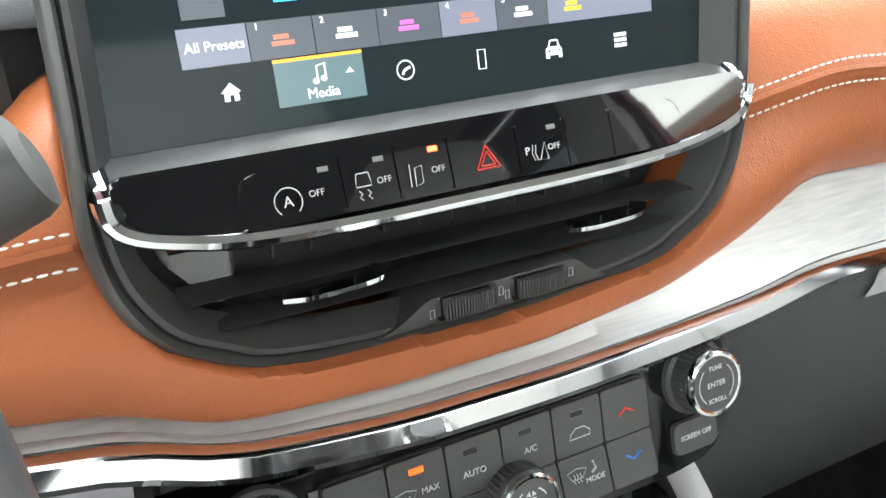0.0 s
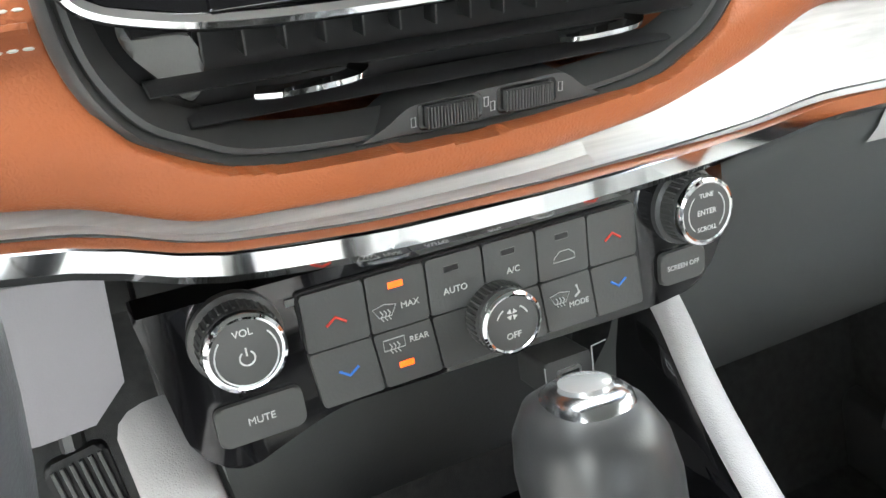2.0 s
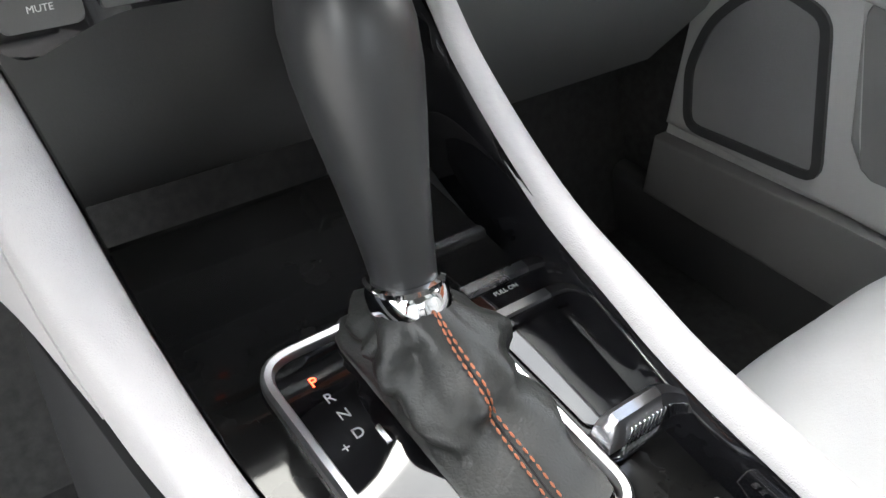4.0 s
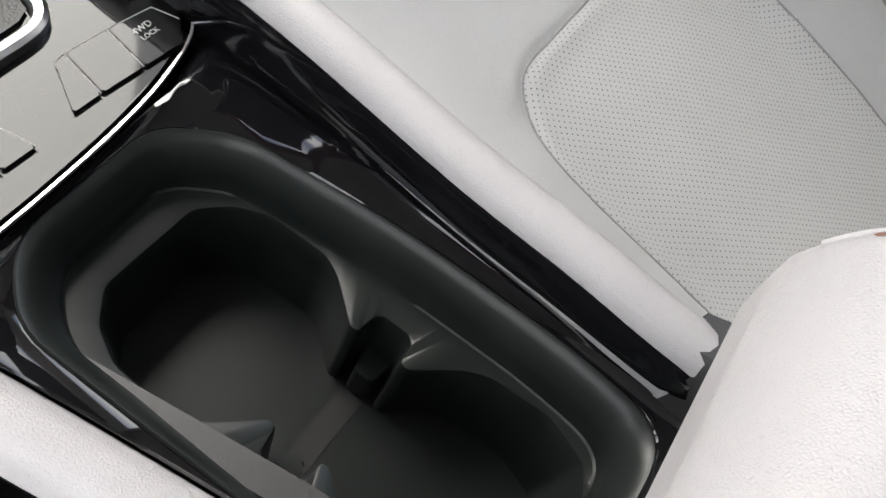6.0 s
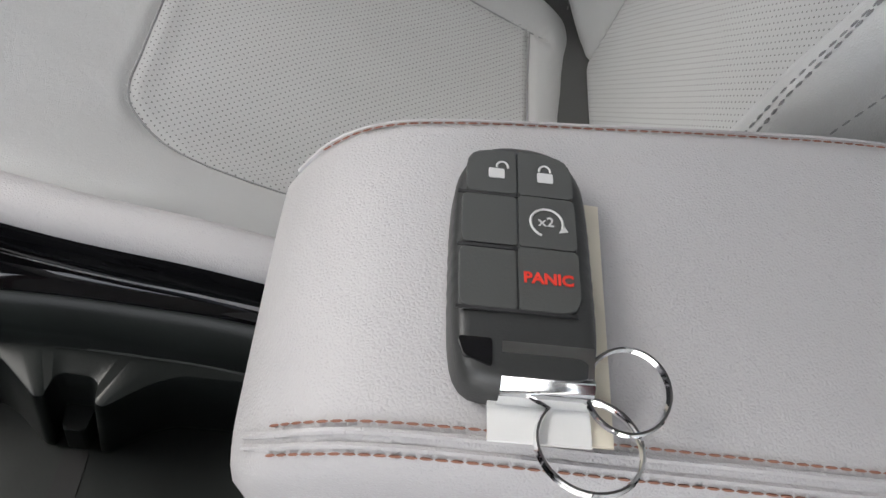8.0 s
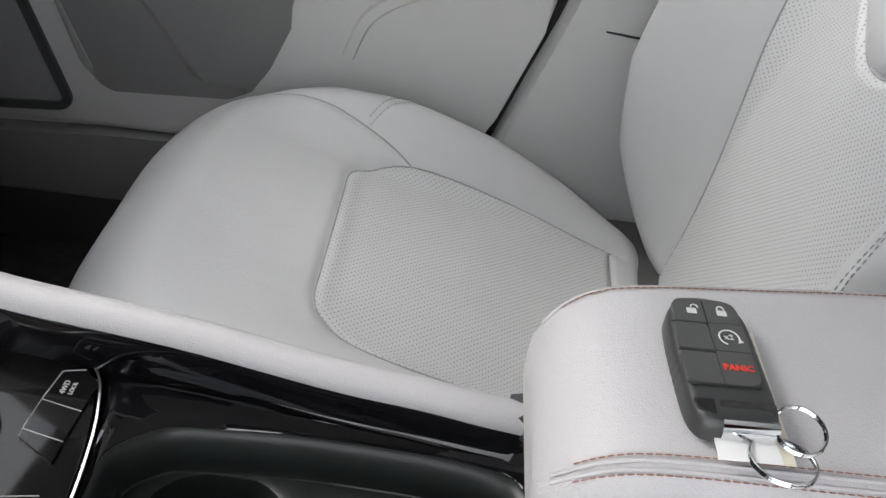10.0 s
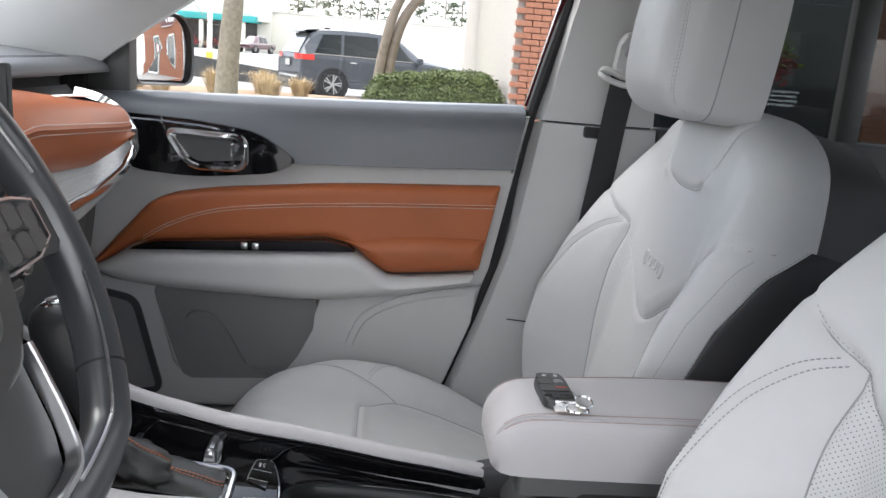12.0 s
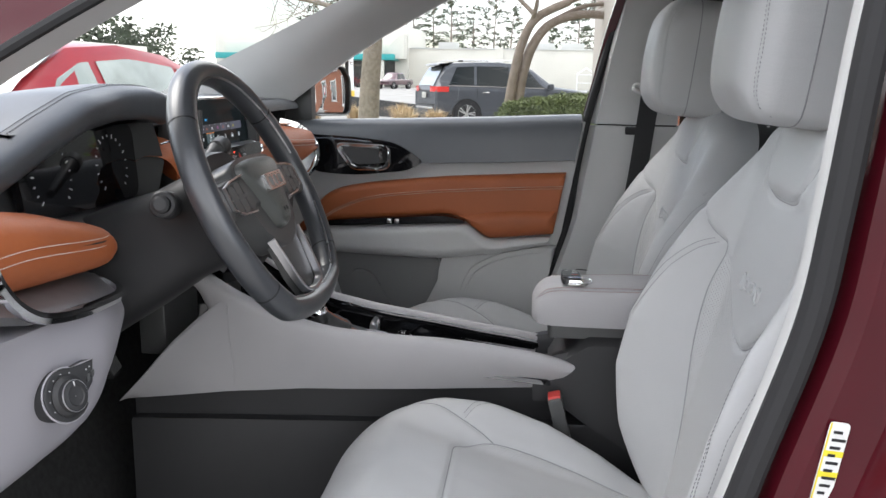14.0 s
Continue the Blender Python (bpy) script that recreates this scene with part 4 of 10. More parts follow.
    def crel(u, v):
        b = float(np.interp(v, [q[0] for q in cb], [q[1] for q in cb]))
        r = b * (1.0 if u > 0 else 0.55) * smooth_step(0.12, 0.215, abs(u))
        r -= 1.0 * max(v - 0.08 - 0.09 * nose, 0) ** 2
        r -= 0.003 * (1 - smooth_step(0.13, 0.16, abs(u))) * (1 - smooth_step(0.10, 0.125, v))
        return r + 0.003 * noise.noise(Vector((u * 7, v * 7, 4.3))) + 0.0012 * noise.noise(Vector((u * 30, v * 12, 2.3)))
    ins_half = [(0.0, 0.124), (0.06, 0.124), (0.100, 0.123), (0.122, 0.108), (0.146, 0.060), (0.148, -0.05), (0.140, -0.21)]
    lead = v2([(0.146, 0.060), (0.168, 0.12), (0.188, 0.08 + 0.12 * nose), (0.205, 0.08 + 0.22 * nose)], 6)
    edge = v2(ins_half, 4)
    rear = v2([(-0.142, -0.19), (0.142, -0.19)], 4)
    carc = v2([(0.170, 0.118), (0.198, 0.100), (0.216, 0.055), (0.224, -0.03), (0.218, -0.14)], 6)
    carc2 = [p + Vector((0.006, 0.004)) for p in carc]
    cs = [(edge, 0.0035, 0.0045), (mir(edge), 0.0035, 0.0045), (lead, 0.003, 0.0045), (rear, 0.004, 0.004), (carc, 0.0028, 0.004)]
    C = Pillow(cout, mc, 0.006, 0.075, 0.085, crel, cs, (0, 0.03), -0.13)
    zone = [(p.x, p.y) for p in edge] + [(p.x, p.y) for p in mir(edge)[::-1]]
    pick = lambda u, v: inside(zone, u, v) and v > -0.19
    cush = part("seat_cushion", C.mesh(300, 96, lambda u, v: not pick(u, v)), "leather", s, "grey leather seat cushion")
    part("cushion_insert", C.mesh(300, 96, pick), "perf_flat", s, "perforated grey leather")
    bm = bmesh.new()
    for L in (carc, carc2):
        stitches(bm, C.line(L, 0.0005), 0.0055, 0.0040, 0.0007)
    part("stitching", bm, "thread_g", cush, "", 35, "stuff")
    bm = bmesh.new()
    for L in (edge, mir(edge), lead, rear):
        tube(bm, C.line(L, 0.0003), 0.0009, 5)
    part("seam_piping", bm, "seam", cush, "", 35, "stuff")
    bm = bmesh.new()
    slab(bm, rounded([(cx - 0.235, -0.26), (cx + 0.235, -0.26), (cx + 0.235, 0.27), (cx - 0.235, 0.27)], 0.03), 0.08, 0.20, None, 0.01)
    part("seat_base", bm, "black", s, "black plastic seat base")
    for q in (-0.18, 0.18):
        bm = bmesh.new()
        box(bm, (cx + q, 0.0, 0.05), (0.045, 0.55, 0.06), 0.008)
        part("seat_rail", bm, "satin", s)
    return s


build_seat(0.375, 0.0, 0.95)
seat_d = build_seat(-0.365, 0.025, 0.82)
seat_d.location += Vector((0, -0.005, 0.018))
tagged(seat_d, "grey leather driver seat with perforated panels beside the console")

buckle = thing("seat_belt_buckle", "black belt buckle with red button beside the driver seat", "buckle", (-0.11, -0.04, 0.30))
bm = bmesh.new()
mbk = frame_of((-0.107, -0.038, 0.315), (1, 0, 0), (0, 0.25, 0.97))
slab(bm, rounded([(-0.016, -0.07), (0.016, -0.07), (0.018, 0.05), (-0.018, 0.05)], 0.005), -0.012, 0.012, mbk, 0.004, 2, True)
part("housing", bm, "black", buckle)
bm = bmesh.new()
slab(bm, rounded([(-0.015, 0.043), (0.015, 0.043), (0.015, 0.054), (-0.015, 0.054)], 0.003), -0.010, 0.011, mbk, 0.002)
part("release_button", bm, mat("red_plastic", (0.55, 0.05, 0.04), 0.4), buckle, "red release button")

# ---- dashboard ----
dash = thing("dashboard", "dashboard with brown leather pad, brushed silver band and dark top", "dashboard", (0, 0.7, 0.6))
# stations across the car: x, then (y, z) of the pad's top, nose and foot and of the silver band's lower lip
ST = [(-0.30, (0.66, 0.765), (0.605, 0.737), (0.600, 0.715), (0.598, 0.695)),
      (-0.172, (0.65, 0.785), (0.597, 0.748), (0.586, 0.694), (0.580, 0.679)),
      (-0.16, (0.66, 0.81), (0.596, 0.750), (0.586, 0.694), (0.580, 0.679)),
      (-0.12, (0.66, 0.81), (0.594, 0.745), (0.579, 0.678), (0.573, 0.665)),
      (-0.05, (0.66, 0.81), (0.594, 0.742), (0.575, 0.675), (0.569, 0.659)),
      (0.03, (0.66, 0.81), (0.594, 0.742), (0.575, 0.675), (0.569, 0.657)),
      (0.10, (0.66, 0.81), (0.594, 0.745), (0.579, 0.680), (0.573, 0.656)),
      (0.16, (0.66, 0.82), (0.592, 0.755), (0.588, 0.692), (0.580, 0.655)),
      (0.22, (0.66, 0.82), (0.588, 0.765), (0.600, 0.710), (0.590, 0.656)),
      (0.33, (0.65, 0.81), (0.582, 0.758), (0.606, 0.702), (0.600, 0.648)),
      (0.45, (0.64, 0.795), (0.578, 0.750), (0.600, 0.696), (0.598, 0.654)),
      (0.53, (0.625, 0.785), (0.574, 0.745), (0.586, 0.714), (0.577, 0.682)),
      (0.562, (0.61, 0.775), (0.573, 0.745), (0.574, 0.733), (0.571, 0.718))]


def station(x, k):
    """A point of the dash section k at x, blended between the stations so that the trim runs in one sweep."""
    xs = [s[0] for s in ST]
    at = [x + d for d in (-0.021, -0.014, -0.007, 0.0, 0.007, 0.014, 0.021)]
    wt = (1, 2, 3, 4, 3, 2, 1)
    y, z = (sum(w * float(np.interp(q, xs, [s[k][i] for s in ST])) for q, w in zip(at, wt)) / 16 for i in (0, 1))
    return Vector((x, y, z))


XS = [-0.215 + 0.777 * i / 360 for i in range(361)]


def pad_row(x):
    a, n_, f = station(x, 1), station(x, 2), station(x, 3)
    pts = [a + Vector((0, 0.02, -0.01)), a, a.lerp(n_, 0.5) + Vector((0, -0.008, 0.014)), n_ + Vector((0, 0, 0.010)), n_ + Vector((0, -0.001, -0.006)), n_.lerp(f, 0.62) + Vector((0, -0.010, 0)), f + Vector((0, -0.003, 0.0)), f + Vector((0, 0.016, -0.003))]
    out = curve(pts, 26)
    for p in out:
        wide = float(np.interp(p.z, [0.6875, 0.6925, 0.696, 0.701, 0.712, 0.733, 0.758, 0.785, 0.812, 0.90], [-0.02, 0.085, 0.104, 0.116, 0.134, 0.147, 0.152, 0.151, 0.150, 0.149]))
        p.y += 0.07 * smooth_step(-0.003, 0.012, wide - abs(x))
    return out


bm = bmesh.new()
rows = [pad_row(x) for x in XS]
loft(bm, rows, False)
pad = part("leather_pad", bm, "orange", dash, "saddle brown stitched leather pad", 60)
bm = bmesh.new()
for lo, hi in ((0.156, 0.56), (-0.21, -0.156)):
    xs = [lo + (hi - lo) * i / 40 for i in range(41)]
    for dz in (-0.006, 0.007):
        stitches(bm, [station(x, 2) + Vector((0, -0.0028 - 0.0006, dz + 0.004)) for x in xs], 0.0050, 0.0038, 0.0006)
part("stitching", bm, "thread_w", pad, kind="stuff")
bm = bmesh.new()
tube(bm, [station(x, 2) + Vector((0, -0.0012, 0.0045)) for x in XS if x > 0.156], 0.0022, 6)
tube(bm, [station(x, 2) + Vector((0, -0.0012, 0.0045)) for x in XS if x < -0.156], 0.0022, 6)
part("seam_bead", bm, "orange", pad, kind="stuff")
bm = bmesh.new()
rows = []
for x in XS:
    f, l = station(x, 3), station(x, 4)
    rows.append([f + Vector((0, 0.018, 0.0)), f + Vector((0, 0.004, -0.001)), f.lerp(l, 0.5) + Vector((0, 0.001, 0.0)), l + Vector((0, -0.0035, 0.0072)), l + Vector((0, 0.01, 0.003))])
loft(bm, rows, False)
part("silver_band", bm, "brushed", dash, "brushed silver trim band")
chrome_path = [station(x, 4) + Vector((0, -0.004, 0)) for x in XS[::8]] + curve([(0.570, 0.572, 0.74), (0.572, 0.59, 0.768), (0.567, 0.622, 0.79), (0.555, 0.66, 0.80)], 5)
bm = bmesh.new()
sweep(bm, chrome_path, [(-0.006, -0.007), (0.004, -0.009), (0.008, -0.004), (0.007, 0.004), (0.002, 0.0065), (-0.005, 0.006)])
part("chrome_strip", bm, "chrome", dash, "bright chrome lower strip")
# lower panels
bm = bmesh.new()
rows = []
for x in XS:
    l = station(x, 4)
    rows.append([l + Vector((0, 0.006, -0.004)), l + Vector((0, 0.012, -0.03)), Vector((x, 0.625, l.z - 0.06)), Vector((x, 0.645, 0.50)), Vector((x, 0.68, 0.42)), Vector((x, 0.74, 0.34))])
loft(bm, [[p for p in r] for r in rows if r[0].x > 0.13], False)
part("glovebox", bm, mat("glovebox_grey", (0.085, 0.09, 0.088), 0.5, vary=0.06, grain=0.2, gscale=800), dash, "dark grey glovebox panel")
bm = bmesh.new()
loft(bm, [[p + Vector((0, -0.0025, 0)) for p in r[:2]] + [r[1].lerp(r[2], 0.4) + Vector((0, -0.003, 0))] for r in rows if r[0].x > 0.30], False)
part("under_lip", bm, "plastic", dash)
bm = bmesh.new()
box(bm, (0, 0.66, 0.60), (0.29, 0.06, 0.09), 0.004)
box(bm, (0, 0.70, 0.49), (0.25, 0.05, 0.16), 0.004)
part("centre_back", bm, "black", dash)
bm = bmesh.new()
box(bm, (0, 0.86, 0.70), (1.38, 0.26, 0.28), 0.01)
part("dash_core", bm, "black", dash)
# top pad
HOODZ = ((-0.72, 0.795), (-0.64, 0.800), (-0.58, 0.818), (-0.50, 0.844), (-0.40, 0.873), (-0.30, 0.884), (-0.24, 0.884), (-0.205, 0.872), (-0.190, 0.846), (-0.17, 0.842))


def hood_edge(x):
    """Height of the dash top's rear edge and how far the hood stands out there."""
    z = float(np.interp(x, [q[0] for q in HOODZ], [q[1] for q in HOODZ])) if x < -0.17 else 0.842
    out = smooth_step(-0.70, -0.60, x) * (1 - smooth_step(-0.215, -0.185, x))
    return z, out


bm = bmesh.new()
rows, seam1, seam2 = [], [], []
XT = sorted([-0.72 + 1.42 * i / 70 for i in range(71)] + [-0.23 + 0.006 * i for i in range(9)])
for x in XT:
    z, o = hood_edge(x)
    y = 0.655 - 0.018 * o - 0.036 * o * smooth_step(-0.33, -0.20, x)
    zf = 0.850
    row = [Vector((x, 1.08 - 0.1 * (x / 0.7) ** 2, zf)), Vector((x, 0.94, zf + 0.010)), Vector((x, 0.82, (zf + z) / 2 + 0.014)), Vector((x, y + 0.075, z + 0.010)), Vector((x, y + 0.035, z + 0.009)), Vector((x, y + 0.012, z + 0.004)), Vector((x, y, z - 0.004)), Vector((x, y - 0.003, z - 0.016)), Vector((x, y + 0.012, z - 0.030 * o - 0.012)), Vector((x, y + 0.055, z - 0.020 - 0.02 * o))]
    rows.append(curve(row, 4))
    if x < 0.6:
        seam1.append(Vector((x, y + 0.030, z + 0.0092)))
        seam2.append(Vector((x, y + 0.038, z + 0.0102)))
loft(bm, rows, False)
top = part("top_pad", bm, "pad", dash, "dark grey stitched dash top with a hood over the dials", 60)
bm = bmesh.new()
for L in (seam1, seam2):
    stitches(bm, L, 0.006, 0.004, 0.0007)
part("stitching", bm, "rubber", top, "", 35, "stuff")
# inner cheek that closes the hood beside the screen
bm = bmesh.new()
loft(bm, [[(-0.215, 0.640, 0.845), (-0.205, 0.632, 0.80), (-0.205, 0.625, 0.77), (-0.215, 0.64, 0.69), (-0.215, 0.80, 0.69), (-0.21, 0.80, 0.845)], [(-0.165, 0.655, 0.832), (-0.165, 0.66, 0.80), (-0.165, 0.66, 0.74), (-0.17, 0.68, 0.69), (-0.17, 0.80, 0.69), (-0.17, 0.80, 0.832)]])
part("hood_cheek", bm, "black", dash)
bm = bmesh.new()
loft(bm, [[Vector((x, 0.672, 0.808)), Vector((x, 0.70, 0.80)), Vector((x, 0.70, 0.785)), Vector((x, 0.655, 0.79))] for x in (0.17, 0.40, 0.555)])
vs = part("passenger_vent", bm, "satin", dash, "slim black passenger air vent")
bm = bmesh.new()
tube(bm, curve([(0.30, 0.648, 0.800), (0.45, 0.64, 0.797), (0.545, 0.63, 0.793)], 6), 0.0022, 6)
part("vent_chrome", bm, "chrome", vs)

# driver's side end of the dash
bm = bmesh.new()
rows = []
for i in range(33):
    x = -0.765 + 0.285 * i / 32
    k = max(0.12, math.sqrt(max(0.0, 1 - ((x + 0.505) / 0.0255) ** 2))) if x > -0.505 else 1.0
    cz = float(np.interp(x, [-0.765, -0.70, -0.60, -0.53, -0.48], [0.726, 0.719, 0.706, 0.694, 0.688]))
    hh_ = float(np.interp(x, [-0.765, -0.70, -0.60, -0.53, -0.48], [0.046, 0.046, 0.040, 0.032, 0.028])) / 0.048
    prof = [(0.08, 0.047), (0.02, 0.050), (-0.018, 0.038), (-0.033, 0.012), (-0.032, -0.020), (-0.014, -0.044), (0.03, -0.047), (0.08, -0.042)]
    rows.append(curve([Vector((x, 0.598 + a * (0.6 + 0.4 * k), cz + b * k * hh_)) for a, b in prof], 3))
loft(bm, rows, False)
dp = part("leather_pad", bm, "orange", dash, "saddle brown leather pad at the driver's end", 60)
bm = bmesh.new()
for dz in (-0.005, 0.006):
    stitches(bm, [(x, 0.5636 + 0.006 * smooth_step(-0.53, -0.49, x), 0.718 - 0.018 * smooth_step(-0.72, -0.50, x) + dz) for x in [-0.765 + 0.262 * i / 40 for i in range(41)]], 0.0050, 0.0038, 0.0006)
part("stitching", bm, "thread_w", dp, kind="stuff")
bm = bmesh.new()
tube(bm, [(x, 0.5650 + 0.006 * smooth_step(-0.53, -0.49, x), 0.7185 - 0.018 * smooth_step(-0.72, -0.50, x)) for x in [-0.765 + 0.268 * i / 40 for i in range(41)]], 0.0012, 5)
part("seam", bm, "rubber", dp)
bm = bmesh.new()
loft(bm, [[(x, 0.66, 0.672 + w), (x, 0.585 + q, 0.664 + w), (x, 0.56 + q, 0.645 + w), (x, 0.565 + q, 0.636 + w), (x, 0.66, 0.63 + w)] for x, q, w in ((-0.755, 0.0, 0.022), (-0.70, 0.0, 0.006), (-0.64, 0.0, -0.002), (-0.56, 0.0, -0.010), (-0.50, 0.006, -0.016), (-0.470, 0.026, -0.019))])
part("silver_band", bm, mat("smoked_silver", (0.30, 0.30, 0.305), 0.36, 0.7, vary=0.08, vscale=40), dash, "smoked silver trim under the pad")
bm = bmesh.new()
sweep(bm, curve([(-0.775, 0.556, 0.745), (-0.762, 0.552, 0.705), (-0.735, 0.550, 0.672), (-0.69, 0.551, 0.648), (-0.62, 0.553, 0.634), (-0.55, 0.556, 0.628), (-0.50, 0.562, 0.626), (-0.472, 0.585, 0.630), (-0.468, 0.62, 0.640)], 6), [(-0.004, -0.007), (0.004, -0.006), (0.006, 0.0), (0.004, 0.006), (-0.004, 0.007)])
part("chrome_strip", bm, "chrome", dash)
bm = bmesh.new()
P_low = [[(-0.755, 0.565, 0.637), (-0.765, 0.595, 0.56), (-0.765, 0.62, 0.45), (-0.765, 0.65, 0.41), (-0.765, 0.70, 0.41), (-0.765, 0.70, 0.63)],
         [(-0.60, 0.565, 0.628), (-0.60, 0.55, 0.56), (-0.60, 0.578, 0.478), (-0.60, 0.64, 0.438), (-0.60, 0.70, 0.45), (-0.60, 0.70, 0.62)],
         [(-0.53, 0.567, 0.622), (-0.53, 0.558, 0.565), (-0.53, 0.585, 0.500), (-0.53, 0.64, 0.465), (-0.53, 0.70, 0.48), (-0.53, 0.70, 0.62)],
         [(-0.458, 0.59, 0.620), (-0.452, 0.582, 0.585), (-0.462, 0.60, 0.540), (-0.475, 0.64, 0.510), (-0.48, 0.70, 0.50), (-0.47, 0.70, 0.62)]]
cols = [curve([P_low[i][k] for i in range(4)], 6) for k in range(6)]
fine = []
for i in range(len(cols[0])):
    fine.append(curve([cols[k][i] for k in range(4)], 6) + [cols[4][i], cols[5][i]])
loft(bm, fine)
part("lower_panel", bm, "lilac", dash, "pale grey lower panel at the driver's end", 55)
bm = bmesh.new()
loft(bm, [[(-0.155, 0.60, 0.655), (-0.158, 0.605, 0.60), (-0.175, 0.63, 0.565), (-0.18, 0.70, 0.55), (-0.155, 0.70, 0.655)],
          [(-0.20, 0.61, 0.655), (-0.20, 0.61, 0.60), (-0.20, 0.63, 0.563), (-0.20, 0.70, 0.55), (-0.20, 0.70, 0.655)],
          [(-0.30, 0.63, 0.65), (-0.30, 0.63, 0.60), (-0.30, 0.65, 0.56), (-0.30, 0.70, 0.55), (-0.30, 0.70, 0.65)],
          [(-0.42, 0.65, 0.64), (-0.42, 0.65, 0.59), (-0.42, 0.66, 0.55), (-0.42, 0.70, 0.54), (-0.42, 0.70, 0.64)]])
knee = part("knee_panel", bm, "lilac", dash, "pale grey knee panel")
bm = bmesh.new()
for i in range(7):
    box(bm, (-0.213 + 0.004 * i, 0.6305, 0.583), (0.0012, 0.001, 0.016), 0, Matrix())
tube(bm, [(-0.220, 0.6295, 0.574), (-0.185, 0.6295, 0.574), (-0.185, 0.6295, 0.594), (-0.220, 0.6295, 0.592)], 0.0005, 4, True)
part("moulded_mark", bm, "white", knee)
# headlight switch, turned towards the door
mh_ = frame_of((-0.660, 0.543, 0.552), (0.900, -0.436, 0.0), (0.105, 0.218, 0.970)) @ Matrix.Diagonal((0.84, 1.0, 1.0, 1.0))
bm = bmesh.new()
disc = [(-0.010 + 0.034 * math.cos(q), -0.001 + 0.031 * math.sin(q)) for q in [radians(62 + 12 * k) for k in range(23)]]
slab(bm, disc + [(0.014, -0.006), (0.031, 0.004), (0.0385, 0.030), (0.020, 0.0285)], -0.03, 0.003, mh_, 0.002)
hsw = part("light_switch_panel", bm, "shroud", dash, "black headlight switch panel")
bm = bmesh.new()
tube(bm, [mh_ @ Vector((p[0] * 1.02 - 0.0002, p[1] * 1.02, 0.0005)) for p in disc + [(0.014, -0.006), (0.031, 0.004), (0.0385, 0.030), (0.020, 0.0285)]], 0.0012, 6, True)
part("panel_rim", bm, "lilac", hsw)
bm = bmesh.new()
lathe(bm, [(0.024, 0.0), (0.0245, 0.003), (0.0215, 0.006), (0.019, 0.007), (0.0180, 0.015), (0.0172, 0.0165), (0.0120, 0.0172), (0.0105, 0.0160), (0.001, 0.0155)], mh_ @ Matrix.Translation((-0.010, -0.002, 0.003)))
kn = part("rotary_knob", bm, "shroud", hsw)
bm = bmesh.new()
lathe(bm, [(0.0182, 0.0135), (0.0187, 0.0145), (0.0182, 0.0155)], mh_ @ Matrix.Translation((-0.010, -0.002, 0.003)))
part("knob_ring", bm, "satinmetal", kn, "thin satin ring")
bm = bmesh.new()
box(bm, (-0.010, 0.012, 0.0200), (0.002, 0.006, 0.0008), 0.0003, mh_)
part("pointer", bm, "white", kn)
bm = bmesh.new()
for i in range(6):
    q = radians(70 + 28 * i)
    box(bm, (-0.010 + 0.0265 * math.cos(q), -0.002 + 0.0265 * math.sin(q), 0.0034), (0.0017, 0.0013, 0.0005), 0, mh_)
for i in range(2):
    box(bm, (0.024 + 0.006 * i, 0.021 + 0.002 * i, 0.0034), (0.0016, 0.0016, 0.0005), 0, mh_)
part("symbols", bm, "white", hsw, kind="stuff")
for du in (0.0, 0.0075):
    bm = bmesh.new()
    slab(bm, rounded([(0.0205 + du, 0.006 + du * 0.5), (0.0250 + du, 0.0085 + du * 0.5), (0.0265 + du, 0.016 + du * 0.4), (0.0215 + du, 0.014 + du * 0.4)], 0.001), 0.0, 0.0065, mh_, 0.001)
    part("dimmer_wheel", bm, "black", hsw)

# ---- instrument cluster, column and stalk ----
clu = thing("instrument_cluster", "dark hooded instrument cluster with white dial ticks", "instrument cluster", (-0.37, 0.66, 0.76))
bm = bmesh.new()
loft(bm, [[(x, 0.66 - 0.01 * q, 0.835), (x, 0.68, 0.835), (x, 0.70, 0.84), (x, 0.69, 0.72), (x, 0.62, 0.70), (x, 0.72, 0.69), (x, 0.76, 0.835)] for x, q in ((-0.56, 0.2), (-0.50, 0.8), (-0.37, 1), (-0.24, 0.8), (-0.18, 0.2))])
part("housing", bm, "satin", clu)
mcl = frame_of((-0.37, 0.672, 0.772), (1, 0, 0), (0, 0.12, 0.99))
bm = bmesh.new()
slab(bm, rounded([(-0.155, -0.055), (0.155, -0.055), (0.165, 0.06), (-0.165, 0.06)], 0.02), -0.01, 0.001, mcl, 0.001)
part("face_plate", bm, "piano", clu)
for cx_ in (-0.085, 0.080):
    bm = bmesh.new()
    for i in range(17):
        a = radians(225 - 270 * i / 16)
        c = Vector((cx_ + 0.045 * math.cos(a), 0.045 * math.sin(a), 0.0018))
        box(bm, c, (0.007 if i % 3 == 0 else 0.004, 0.0018, 0.0006), 0, mcl @ Matrix.Translation((0, 0, 0)) @ Matrix.Translation(c) @ Matrix.Rotation(a, 4, "Z") @ Matrix.Translation(-c))
    part("dial_ticks", bm, "white", clu)
bm = bmesh.new()
tube(bm, [(-0.215, 0.625, 0.800), (-0.200, 0.615, 0.803)], 0.002, 6)
part("chrome_edge", bm, "chrome", clu)

